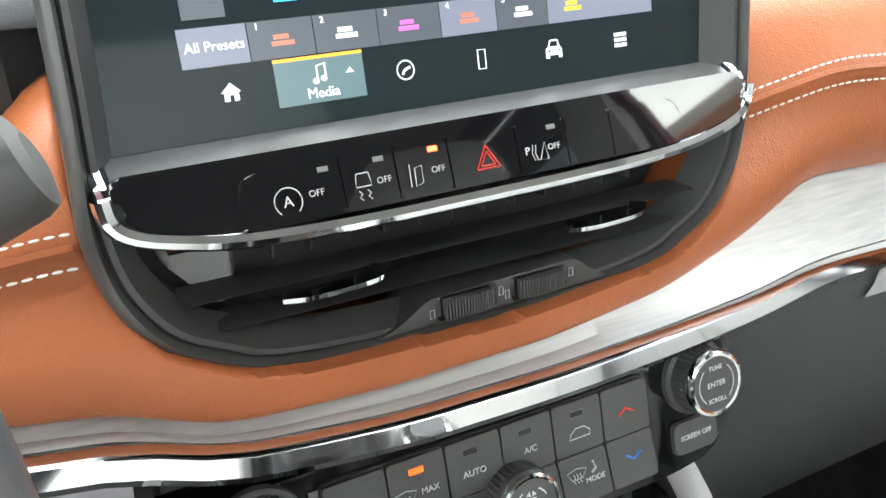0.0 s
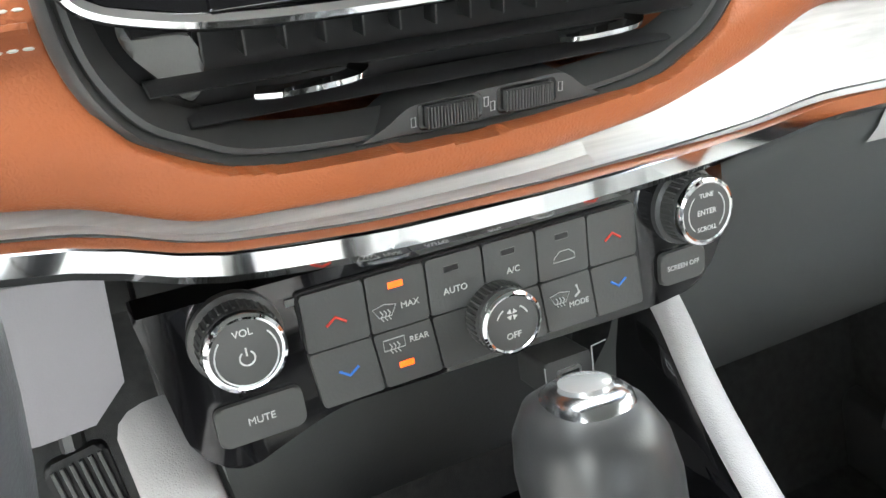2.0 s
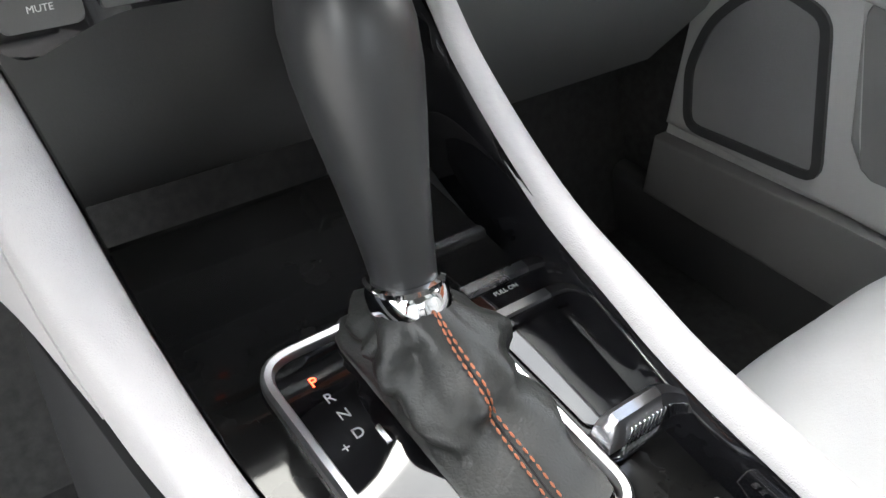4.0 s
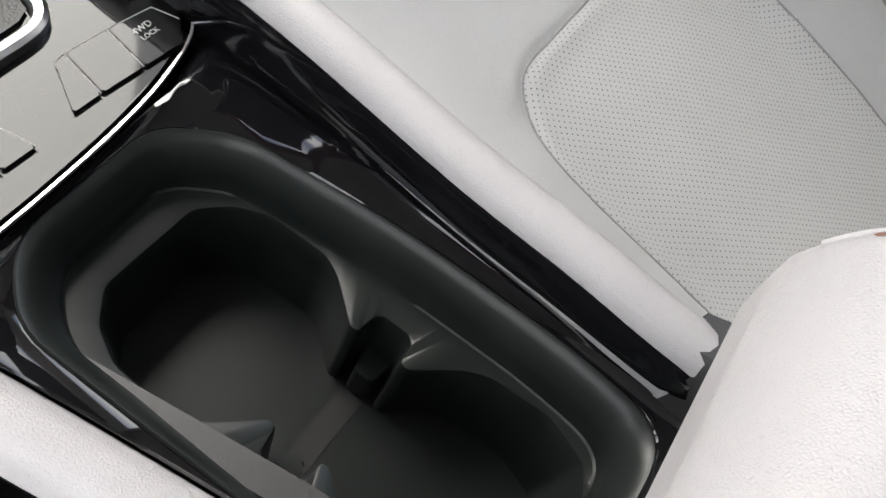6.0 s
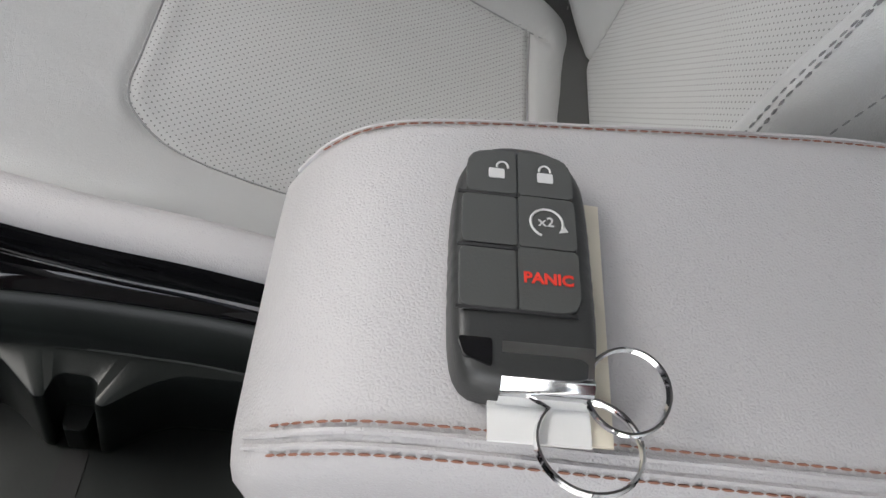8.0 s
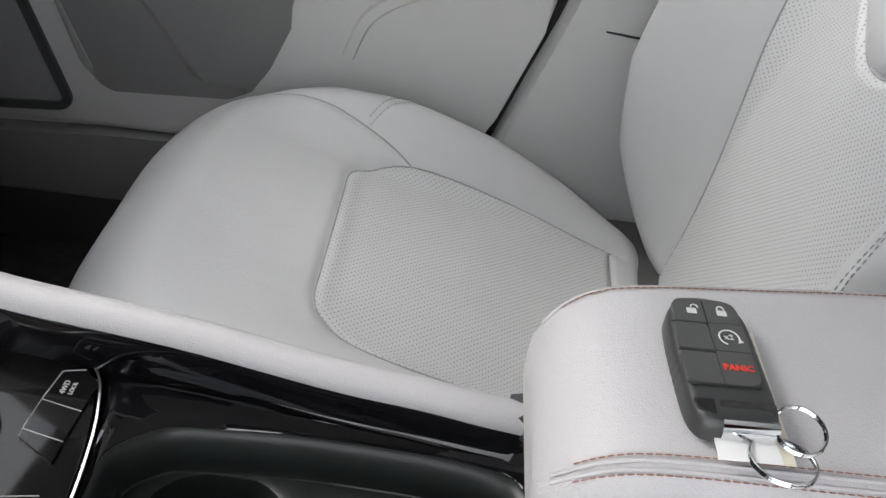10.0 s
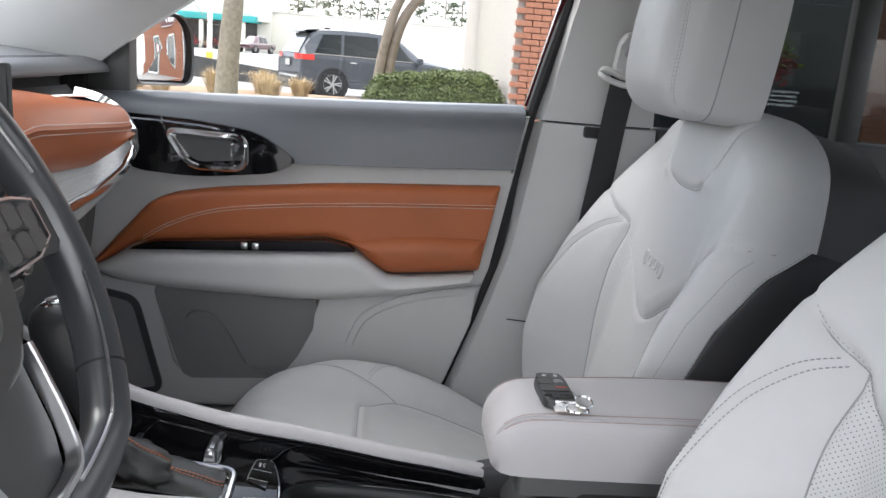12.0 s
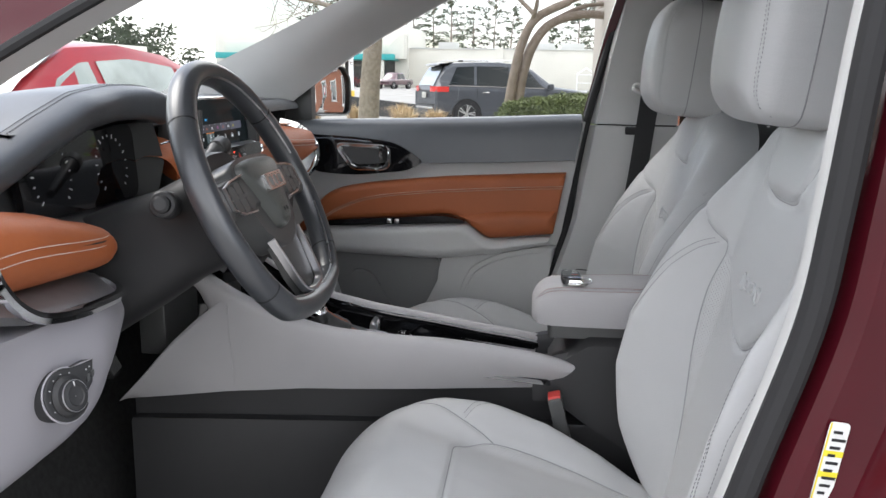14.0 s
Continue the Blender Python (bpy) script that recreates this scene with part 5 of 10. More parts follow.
col = thing("steering_column", "black steering column shroud", "steering column", (-0.365, 0.5, 0.68))
bm = bmesh.new()
ax = Vector((0, 0.891, -0.453))
upv = Vector((0, 0.438, 0.899))
rings = []
for d, ru, rv in ((0.035, 0.075, 0.080), (0.055, 0.085, 0.090), (0.075, 0.072, 0.070), (0.13, 0.07, 0.070), (0.20, 0.075, 0.08), (0.30, 0.08, 0.09)):
    rings.append(ring(Vector((-0.374, 0.406, 0.746)) + ax * d, (1, 0, 0), upv, ru, rv, 28, 3.2))
loft(bm, rings)
part("shroud", bm, "shroud", col)
stalk = thing("indicator_stalk", "black indicator stalk with a ribbed end knob", "stalk", (-0.45, 0.50, 0.73))
bm = bmesh.new()
sa, sb = Vector((-0.40, 0.515, 0.728)), Vector((-0.505, 0.498, 0.748))
d = (sb - sa).normalized()
o = d.orthogonal().normalized()
w = d.cross(o)
loft(bm, [ring(sa + d * t, o, w, r, r * 0.8, 16) for t, r in ((0, 0.008), (0.03, 0.010), (0.06, 0.013), (0.066, 0.0165), (0.07, 0.0168))])
part("arm", bm, "satin", stalk)
bm = bmesh.new()
loft(bm, [ring(sa + d * t, o, w, r, r, 24) for t, r in ((0.0705, 0.016), (0.072, 0.019), (0.094, 0.0185), (0.097, 0.016), (0.098, 0.012), (0.106, 0.0115), (0.108, 0.008))])
part("end_knob", bm, "shroud", stalk)

wiper = thing("wiper_stalk", "black wiper stalk with a ribbed end knob", "stalk", (-0.25, 0.51, 0.77))
bm = bmesh.new()
sb, d = Vector((-0.1612, 0.540, 0.799)), Vector((0.92, -0.10, 0.38)).normalized()
sa = sb - d * 0.130
o = d.orthogonal().normalized()
w = d.cross(o)
loft(bm, [ring(sa + d * t, o, w, r, r * 0.8, 16) for t, r in ((0, 0.008), (0.05, 0.010), (0.09, 0.013), (0.098, 0.0155), (0.104, 0.0158))])
part("arm", bm, "satin", wiper)
bm = bmesh.new()
loft(bm, [ring(sa + d * t, o, w, r, r, 24) for t, r in ((0.1045, 0.014), (0.106, 0.0165), (0.124, 0.0160), (0.128, 0.0145), (0.130, 0.008))])
part("end_knob", bm, "black", wiper)

# ---- steering wheel ----
wheel = thing("steering_wheel", "black leather steering wheel with silver lower spoke trim", "steering wheel", (-0.365, 0.395, 0.742))
MW = frame_of((-0.374, 0.406, 0.746), (1, 0, 0), (0, 0.438, 0.899))  # z towards the driver
if MW.to_3x3().col[2].y > 0:
    MW = frame_of((-0.374, 0.406, 0.746), (-1, 0, 0), (0, 0.438, 0.899))
RW = 0.186


def rim_pt(a, dr=0.0):
    r = RW + dr
    y = math.sin(a) * r
    if y < -0.150 - dr:
        y = -0.150 - dr + (y + 0.150 + dr) * 0.45
    return MW @ Vector((math.cos(a) * r, y, 0))


def rim_arc(a0, a1, n, thick=1.0, dr=0.0):
    bm = bmesh.new()
    full = abs(a1 - a0) > 359
    pts = []
    for i in range(n + (0 if full else 1)):
        a = radians(a0 + (a1 - a0) * i / n)
        c = rim_pt(a)
        rad = (MW.to_3x3() @ Vector((math.cos(a), math.sin(a), 0)))
        nz = MW.to_3x3().col[2]
        pts.append([c + rad * 0.0170 * thick * math.cos(q) + nz * 0.0185 * thick * math.sin(q) for q in [2 * math.pi * k / 18 for k in range(18)]])
    if full:
        pts.append(pts[0])
    loft(bm, pts, True, not full)
    if full:
        bmesh.ops.remove_doubles(bm, verts=bm.verts, dist=1e-6)
    return bm


rim = part("rim", rim_arc(0, 360, 120), "wheel", wheel, "black leather rim")
bm = bmesh.new()
for a in (38, 142, 218, 322):
    t = rim_arc(a - 0.35, a + 0.35, 2, 1.012)
    me = bpy.data.meshes.new("seam")
    t.to_mesh(me)
    t.free()
    bm.from_mesh(me)
    bpy.data.meshes.remove(me)
part("rim_joint", bm, "rubber", rim, kind="stuff")
bm = bmesh.new()
for a0, a1 in ((-35, 35), (145, 215), (50, 130)):
    for k in (0, 1):
        L = []
        for i in range(70):
            a = radians(a0 + (a1 - a0) * i / 69)
            rad = MW.to_3x3() @ Vector((math.cos(a), math.sin(a), 0))
            L.append(rim_pt(a) - rad * 0.0162 + MW.to_3x3().col[2] * (0.004 * (1 if (i + k) % 2 else -1)))
        stitches(bm, L, 0.0095, 0.0088, 0.0006)
part("stitching", bm, "thread_r", rim, kind="stuff")
bm = bmesh.new()
for a0, a1 in ((14, 166), (194, 262), (278, 346)):
    L = []
    for i in range(60):
        a = radians(a0 + (a1 - a0) * i / 59)
        L.append(rim_pt(a) - MW.to_3x3() @ Vector((math.cos(a), math.sin(a), 0)) * 0.0125 + MW.to_3x3().col[2] * 0.0128)
    tube(bm, L, 0.0016, 6)
part("rim_inlay", bm, "satinmetal", rim, "thin silver line inside the rim")
# hub
bm = bmesh.new()
sur = [(0.0, -0.078), (0.040, -0.076), (0.066, -0.050), (0.088, 0.005), (0.094, 0.034), (0.085, 0.048), (0.05, 0.056), (0.0, 0.058)]
slab(bm, [(p.x, p.y) for p in v2(sur + flip(sur[1:-1]), 3, True)], -0.030, 0.006, MW, 0.006, 3)
part("hub_surround", bm, "satin", wheel, "black hub surround")
hub = [(0.0, -0.055), (0.016, -0.053), (0.027, -0.046), (0.042, -0.018), (0.060, 0.012), (0.074, 0.034), (0.071, 0.046), (0.048, 0.051), (0.0, 0.053)]
HB = Pillow(v2(hub + flip(hub[1:-1]), 4, True), MW @ Matrix.Translation((0, 0.0, 0.016)), 0.006, 0.016, 0.012, lambda u, v: 0.003 * (1 - (u / 0.07) ** 2), (), (0, 0.005), -0.03)
ab = part("airbag_cover", HB.mesh(110, 18), mat("grained_black_vinyl", (0.066, 0.070, 0.064), 0.38, spec=0.7, vary=0.1, grain=0.6, gscale=520, gtype="leather"), wheel, "black grained airbag cover")
bm = bmesh.new()
slab(bm, rounded([(-0.036, -0.001), (0.036, -0.001), (0.036, 0.023), (-0.036, 0.023)], 0.003), 0.018, 0.0275, MW, 0.0015)
bd = part("badge", bm, mat("badge_silver", (0.62, 0.62, 0.61), 0.22, 0.9), ab, "chrome badge plate")
bm = bmesh.new()
for u, w_ in ((-0.019, 0.014), (0.0, 0.012), (0.019, 0.014)):
    slab(bm, rounded([(u - w_ / 2, 0.004), (u + w_ / 2, 0.004), (u + w_ / 2, 0.018), (u - w_ / 2, 0.018)], 0.003), 0.0275, 0.0278, MW)
tube(bm, [MW @ Vector(p) for p in ((-0.0325, 0.002, 0.0276), (0.0325, 0.002, 0.0276), (0.0325, 0.020, 0.0276), (-0.0325, 0.020, 0.0276))], 0.0006, 4, True)
part("badge_bars", bm, "pocket", bd)
bm = bmesh.new()
for u in (-0.006, 0.0045):
    slab(bm, [(u, -0.034), (u + 0.002, -0.034), (u + 0.002, -0.028), (u, -0.028)], 0.012, 0.0238, MW)
part("moulded_mark", bm, "satin", ab)
for sx in (1, -1):
    bm = bmesh.new()
    loft(bm, [[MW @ Vector((sx * x, y + q * 0.5 * h, zc + r * 0.5 * t)) for q, r in ((-1, -1), (1, -1), (1, 0.6), (0.7, 1), (-0.7, 1), (-1, 0.6))]
              for x, y, h, zc, t in ((0.045, 0.012, 0.060, -0.006, 0.03), (0.09, 0.010, 0.050, -0.004, 0.028), (0.135, 0.006, 0.046, -0.004, 0.024), (0.170, 0.004, 0.050, -0.004, 0.022))])
    sp_ = part("side_spoke", bm, "satin", wheel, "black side spoke with switches")
    bm = bmesh.new()
    sweep(bm, [MW @ Vector((sx * x, y, 0.0115)) for x, y in ((0.072, 0.034), (0.12, 0.030), (0.147, 0.024), (0.147, -0.006), (0.12, -0.016), (0.075, -0.018))], [(-0.0010, -0.003), (0.0010, -0.003), (0.0010, 0.001), (-0.0010, 0.001)], MW.to_3x3().col[2])
    part("switch_surround", bm, "satinmetal", sp_)
    for i, (x, y) in enumerate(((0.085, 0.018), (0.085, -0.004), (0.108, 0.018), (0.108, -0.004), (0.130, 0.014), (0.130, -0.004))):
        bm = bmesh.new()
        slab(bm, rounded([(sx * x - 0.010, y - 0.009), (sx * x + 0.010, y - 0.009), (sx * x + 0.010, y + 0.009), (sx * x - 0.010, y + 0.009)], 0.003), 0.0, 0.0125, MW, 0.002)
        part("switch_button", bm, "black", sp_)
    bm = bmesh.new()
    sweep(bm, curve([MW @ Vector(p) for p in ((sx * 0.060, -0.062, 0.004), (sx * 0.056, -0.085, 0.006), (sx * 0.049, -0.122, 0.008), (sx * 0.036, -0.145, 0.009), (sx * 0.0, -0.151, 0.009))], 5), [(-0.0036, -0.006), (0.0036, -0.006), (0.0032, 0.003), (0.002, 0.0042), (-0.002, 0.0042), (-0.0032, 0.003)], MW.to_3x3().col[2])
    part("silver_spoke_trim", bm, "satinmetal", wheel, "satin silver lower spoke trim")
bm = bmesh.new()
slab(bm, rounded([(-0.05, -0.05), (0.05, -0.05), (0.044, -0.12), (0.028, -0.15), (-0.028, -0.15), (-0.044, -0.12)], 0.01), -0.012, 0.002, MW, 0.004)
part("lower_spoke", bm, "satin", wheel, "black lower spoke")
for sx in (1, -1):
    bm = bmesh.new()
    slab(bm, rounded([(sx * 0.09, -0.045), (sx * 0.118, -0.04), (sx * 0.125, 0.06), (sx * 0.10, 0.065)], 0.01), -0.042, -0.036, MW, 0.002)
    part("shift_paddle", bm, "satin", wheel, "black shift paddle")

# pedals
ped = thing("brake_pedal", "black ribbed rubber pedal in the footwell", "pedal", (-0.2, 0.75, 0.38))
mp = frame_of((-0.195, 0.75, 0.425), (1, 0.06, 0.15), (-0.15, 0.35, 0.93)) @ Matrix.Scale(0.85, 4)
bm = bmesh.new()
slab(bm, rounded([(-0.022, -0.040), (0.020, -0.040), (0.024, 0.040), (-0.024, 0.040)], 0.008), -0.012, 0.004, mp, 0.003, 2, True)
pad_ = part("pad", bm, "rubber", ped)
bm = bmesh.new()
for i in range(6):
    u = -0.0175 + 0.007 * i
    for sgn in (-1, 1):
        slab(bm, [(u - 0.0017, -0.034), (u + 0.0017, -0.034), (u + 0.0017, 0.034), (u - 0.0017, 0.034)], sgn * 0.004 - (0.009 if sgn < 0 else 0), sgn * 0.0065 - (0.009 if sgn < 0 else 0), mp, 0.0008)
part("ribs", bm, "black", pad_, kind="stuff")
bm = bmesh.new()
tube(bm, [mp @ Vector((0, 0.03, -0.01)), (-0.2, 0.82, 0.52), (-0.2, 0.84, 0.66)], 0.008, 8)
part("arm", bm, "satin", ped)

# ---- screen, switch bar and centre vents ----
OV = frame_of((0, 0.588, 0.0), (1, 0, 0), (0, 0.0, 1))  # x, z drawn; height towards -y

cent = thing("centre_air_vent", "black centre air vent with chrome tabs and thumbwheels", "air vent", (0, 0.6, 0.72))
oval_h = [(0.0, 0.687), (0.06, 0.6885), (0.098, 0.693), (0.116, 0.701), (0.134, 0.712), (0.147, 0.733), (0.152, 0.758), (0.151, 0.785), (0.150, 0.812), (0.149, 0.852)]


def oval(k, dz=0.0):
    """The surround's outline, shrunk by k metres."""
    out = []
    for x, z in [(-p[0], p[1]) for p in reversed(oval_h)] + oval_h[1:]:
        s = 1 - k / 0.152
        out.append((x * s, 0.79 + (z - 0.79) * (1 - k / 0.11) + dz))
    return v2(out, 5)


bm = bmesh.new()
lv = [(0.002, -0.012), (-0.0025, -0.002), (-0.002, 0.004), (0.0005, 0.007), (0.0022, 0.008), (0.0034, 0.0055), (0.0040, 0.002), (0.0052, 0.004), (0.0075, 0.004), (0.0090, 0.000), (0.0110, -0.005), (0.0140, -0.012)]
rings = [[OV @ Vector((p.x, p.y, h)) for p in oval(k)] for k, h in lv]
loft(bm, rings, False)
surround = part("surround", bm, "satin", cent, "satin black vent surround", 50)
bm = bmesh.new()
slab(bm, [(p.x, p.y) for p in oval(0.012)], -0.045, -0.035, OV)
part("back_plate", bm, "rubber", cent)
bm = bmesh.new()
slab(bm, [(-0.14, 0.70), (0.14, 0.70), (0.14, 0.86), (-0.14, 0.86)], -0.075, -0.042, OV)
part("screen_carrier", bm, "black", cent)


for i, (z, hw) in enumerate(((0.7455, 0.126), (0.7240, 0.124), (0.7105, 0.112))):
    bm = bmesh.new()
    sweep(bm, [OV @ Vector((x, z - 0.0008 * (x / 0.1), -0.006)) for x in [-hw + 2 * hw * j / 20 for j in range(21)]], [(-0.012, -0.0010), (0.005, -0.0014), (0.008, 0.0), (0.005, 0.0014), (-0.012, 0.0010)], (0, 0, 1))
    part("blade", bm, "shroud", cent)
for j in range(13):
    bm = bmesh.new()
    box(bm, (-0.100 + 0.20 * j / 12, 0.7365, -0.024), (0.0010, 0.015, 0.012), 0.0003, OV)
    part("vane", bm, "black", cent)
bm = bmesh.new()
slab(bm, rounded([(-0.128, 0.738), (-0.106, 0.712), (-0.098, 0.73), (-0.106, 0.745), (-0.128, 0.748)], 0.006), -0.03, -0.018, OV, 0.004)
part("side_flap", bm, "pocket", cent, "grey inner vent flap")
for x0, x1 in ((-0.087, -0.045), (0.047, 0.088)):
    bm = bmesh.new()
    sweep(bm, curve([OV @ Vector((x0, 0.7205, 0.004)), OV @ Vector((x0 + 0.012, 0.7205, 0.0075)), OV @ Vector((x1 - 0.006, 0.7215, 0.0075)), OV @ Vector((x1, 0.7235, 0.003))], 5), [(-0.004, -0.0014), (0.004, -0.0014), (0.0045, 0.0008), (-0.004, 0.0014)])
    part("vent_tab", bm, "chrome", cent, "chrome vent tab")
bm = bmesh.new()
slab(bm, rounded([(-0.052, 0.691), (0.072, 0.691), (0.060, 0.6965), (0.050, 0.7055), (-0.026, 0.7040), (-0.038, 0.6960)], [0.003, 0.003, 0.008, 0.005, 0.005, 0.006]), -0.02, 0.006, OV, 0.002)
tray = part("thumbwheel_tray", bm, "satin", cent)
for cx_ in (-0.0075, 0.030):
    bm = bmesh.new()
    slab(bm, rounded([(cx_ - 0.0150, 0.6925), (cx_ + 0.0150, 0.6925), (cx_ + 0.0150, 0.7040), (cx_ - 0.0150, 0.7040)], 0.002), 0.004, 0.0065, OV, 0.0008)
    fr_ = part("wheel_frame", bm, "piano", tray)
    bm = bmesh.new()
    box(bm, (cx_, 0.6983, 0.0065), (0.024, 0.009, 0.003), 0.001, OV)
    tw = part("thumbwheel", bm, "black", fr_, "ribbed black thumbwheel")
    bm = bmesh.new()
    for j in range(17):
        box(bm, (cx_ - 0.0115 + 0.023 * j / 16, 0.6983, 0.0085 - 0.0012 * ((j - 8) / 8) ** 2), (0.0008, 0.0090, 0.004), 0.0002, OV)
    tagged(tw, "ribbed black thumbwheel")
    me_ = bpy.data.meshes.new("ribs")
    bm.to_mesh(me_)
    bm.free()
    tw_m = bmesh.new()
    tw_m.from_mesh(tw.data)
    tw_m.from_mesh(me_)
    tw_m.to_mesh(tw.data)
    tw_m.free()
    for du, dv in ((0.0172, 0.0012), (-0.0172, -0.0012)):
        bm = bmesh.new()
        tube(bm, [OV @ Vector((cx_ + du + p, 0.698 + dv + q, 0.0064)) for p, q in ((-0.001, -0.002), (0.001, -0.002), (0.001, 0.002), (-0.001, 0.002))], 0.0003, 4, True)
        part("mark", bm, "white", fr_)

# switch bar
swb = thing("switch_bar", "gloss black switch bar with chrome edge under the screen", "switch panel", (0, 0.57, 0.76))
bar_h = [(0.0, 0.7505), (0.06, 0.7508), (0.10, 0.7525), (0.122, 0.7560), (0.136, 0.7600), (0.1425, 0.7655), (0.1440, 0.774)]
low_edge = v2([(-p[0], p[1]) for p in reversed(bar_h)] + bar_h[1:], 4)
bm = bmesh.new()
sweep(bm, [OV @ Vector((p.x, p.y, 0.016 - 0.006 * (p.x / 0.14) ** 4)) for p in low_edge], [(-0.006, -0.0035), (0.003, -0.0045), (0.0060, -0.0028), (0.0068, -0.0004), (0.0052, 0.0020), (0.001, 0.0034), (-0.006, 0.0032)])
for q in (-1, 1):
    tube(bm, [OV @ Vector((q * a, z, h)) for a, z, h in ((0.1437, 0.7715, 0.0095), (0.1446, 0.778, 0.004), (0.1450, 0.785, -0.0085), (0.1449, 0.791, -0.0105))], 0.0034, 10)
part("chrome_edge", bm, "chrome", swb, "chrome lower edge")
SB = frame_of((0, 0.5725, 0.765), (1, 0, 0), (0, 0.30, 0.95))
bm = bmesh.new()
slab(bm, rounded([(-0.142, 0.004), (-0.135, -0.004), (-0.10, -0.0115), (0.10, -0.0115), (0.135, -0.004), (0.142, 0.004), (0.142, 0.016), (-0.142, 0.016)], 0.004), -0.02, 0.0, SB, 0.002)
part("fascia", bm, "piano", swb)
edges = [-0.1015, -0.0625, -0.0405, -0.0175, 0.0135, 0.0375, 0.061, 0.100]
off_u = {0: -0.073, 1: -0.046, 2: -0.023, 4: 0.031}
sym_u = {0: -0.084, 1: -0.0545, 2: -0.0325, 4: 0.0245}
glyph = {0: "OFF", 1: "OFF", 2: "OFF", 4: "OFF"}
for i, (a, b) in enumerate(zip(edges, edges[1:])):
    c0 = [(a + 0.0003, -0.0105), (b - 0.0003, -0.0105), (b - 0.0003, 0.0093), (a + 0.0003, 0.0093)]
    rad = [0.0008] * 4
    if i == 0:
        rad[3] = 0.010
    if i == len(edges) - 2:
        rad[2] = 0.010
    bm = bmesh.new()
    slab(bm, rounded(c0, rad), -0.002, 0.0025, SB, 0.0012)
    bt = part("button", bm, "piano", swb, "gloss black push button")
    if i in glyph:
        words("lettering", "OFF", 0.0035, SB @ Matrix.Translation((off_u[i], -0.002, 0.0026)), "white", bt)
        bm = bmesh.new()
        ux = sym_u[i]
        if i == 0:
            tube(bm, [SB @ Vector((ux + 0.0052 * math.cos(q), -0.0032 + 0.0052 * math.sin(q), 0.0028)) for q in [radians(-50 + 20 * k) for k in range(15)]], 0.00024, 4)
        elif i == 1:
            tube(bm, [SB @ Vector((ux + p, q - 0.003, 0.0028)) for p, q in ((-0.003, 0.002), (-0.0024, 0.005), (0.0024, 0.005), (0.003, 0.002), (0.003, 0.0), (-0.003, 0.0))], 0.00024, 4, True)
            for q in (-0.002, 0.0015):
                tube(bm, [SB @ Vector((ux + q + (0.0008 if k % 2 else -0.0004), -0.0045 - 0.0012 * k, 0.0028)) for k in range(4)], 0.00024, 4)
        elif i == 2:
            tube(bm, [SB @ Vector((ux - 0.003, -0.007, 0.0028)), SB @ Vector((ux - 0.0025, 0.002, 0.0028))], 0.0002, 4)
            tube(bm, [SB @ Vector((ux + p, q - 0.003, 0.0028)) for p, q in ((-0.001, -0.004), (-0.0005, 0.003), (0.0025, 0.0038), (0.0022, -0.003))], 0.00022, 4, True)
        else:
            tube(bm, [SB @ Vector((ux + p, q - 0.0035, 0.0028)) for p, q in ((-0.001, -0.003), (0.002, 0.004), (0.003, -0.003))], 0.00022, 4, True)
            for k in range(2):
                tube(bm, [SB @ Vector((ux - 0.002 - 0.0015 * k, -0.0065, 0.0028)), SB @ Vector((ux - 0.003 - 0.0015 * k, -0.0035, 0.0028)), SB @ Vector((ux - 0.0022 - 0.0015 * k, 0.0, 0.0028))], 0.0002, 4)
        part("symbol", bm, "white", bt)
        if i == 0:
            words("lettering", "A", 0.0056, SB @ Matrix.Translation((ux, -0.0033, 0.0026)), "white", bt)
        if i == 4:
            words("lettering", "P", 0.0045, SB @ Matrix.Translation((ux - 0.0065, -0.0022, 0.0026)), "white", bt)
        bm = bmesh.new()
        box(bm, (b - 0.0065, 0.0062, 0.0026), (0.0042, 0.0020, 0.0006), 0.0002, SB)
        part("indicator", bm, "redled" if i == 2 else "pocket", bt)
    if i == 3:
        bm = bmesh.new()
        for r in (0.0062, 0.0038):
            tri = [SB @ Vector((-0.001 + r * math.cos(q), -0.0025 + r * math.sin(q), 0.0028)) for q in (radians(90), radians(210), radians(330))]
            tube(bm, [p for k in range(3) for p in (tri[k].lerp(tri[(k + 1) % 3], 0.02), tri[k].lerp(tri[(k + 1) % 3], 0.98))], 0.00032, 4, True)
        part("hazard_triangle", bm, "red", bt, "red warning triangle")

# screen
scr = thing("touch_screen", "touch screen showing a media menu in a chrome frame", "touch screen", (0, 0.61, 0.86))
SC = frame_of((0, 0.6005, 0.782), (1, 0, 0), (0, 0.14, 0.99))
bm = bmesh.new()
slab(bm, rounded([(-0.142, 0.0), (0.142, 0.0), (0.138, 0.084), (-0.138, 0.084)], [0.004, 0.004, 0.012, 0.012]), -0.014, 0.0, SC, 0.001)
part("screen_glass", bm, mat("screen_black", (0.008, 0.010, 0.012), 0.06, vary=0.1, emit=(0.008, 0.012, 0.013), glow=0.35, spec=0.05), scr, "dark glossy screen")
bm = bmesh.new()
sweep(bm, [SC @ Vector(p) for p in ((-0.1450, 0.003, 0.003), (-0.1443, 0.012, 0.0015), (-0.1405, 0.081, 0.0), (-0.130, 0.087, 0.0), (0.130, 0.087, 0.0), (0.1405, 0.081, 0.0), (0.1443, 0.012, 0.0015), (0.1450, 0.003, 0.003))],
      [(-0.0033, -0.006), (0.0033, -0.006), (0.0036, 0.0005), (0.0018, 0.003), (-0.0018, 0.003), (-0.0036, 0.0005)], SC.to_3x3().col[2])
part("chrome_frame", bm, "chrome", scr, "thin chrome frame")
bm = bmesh.new()
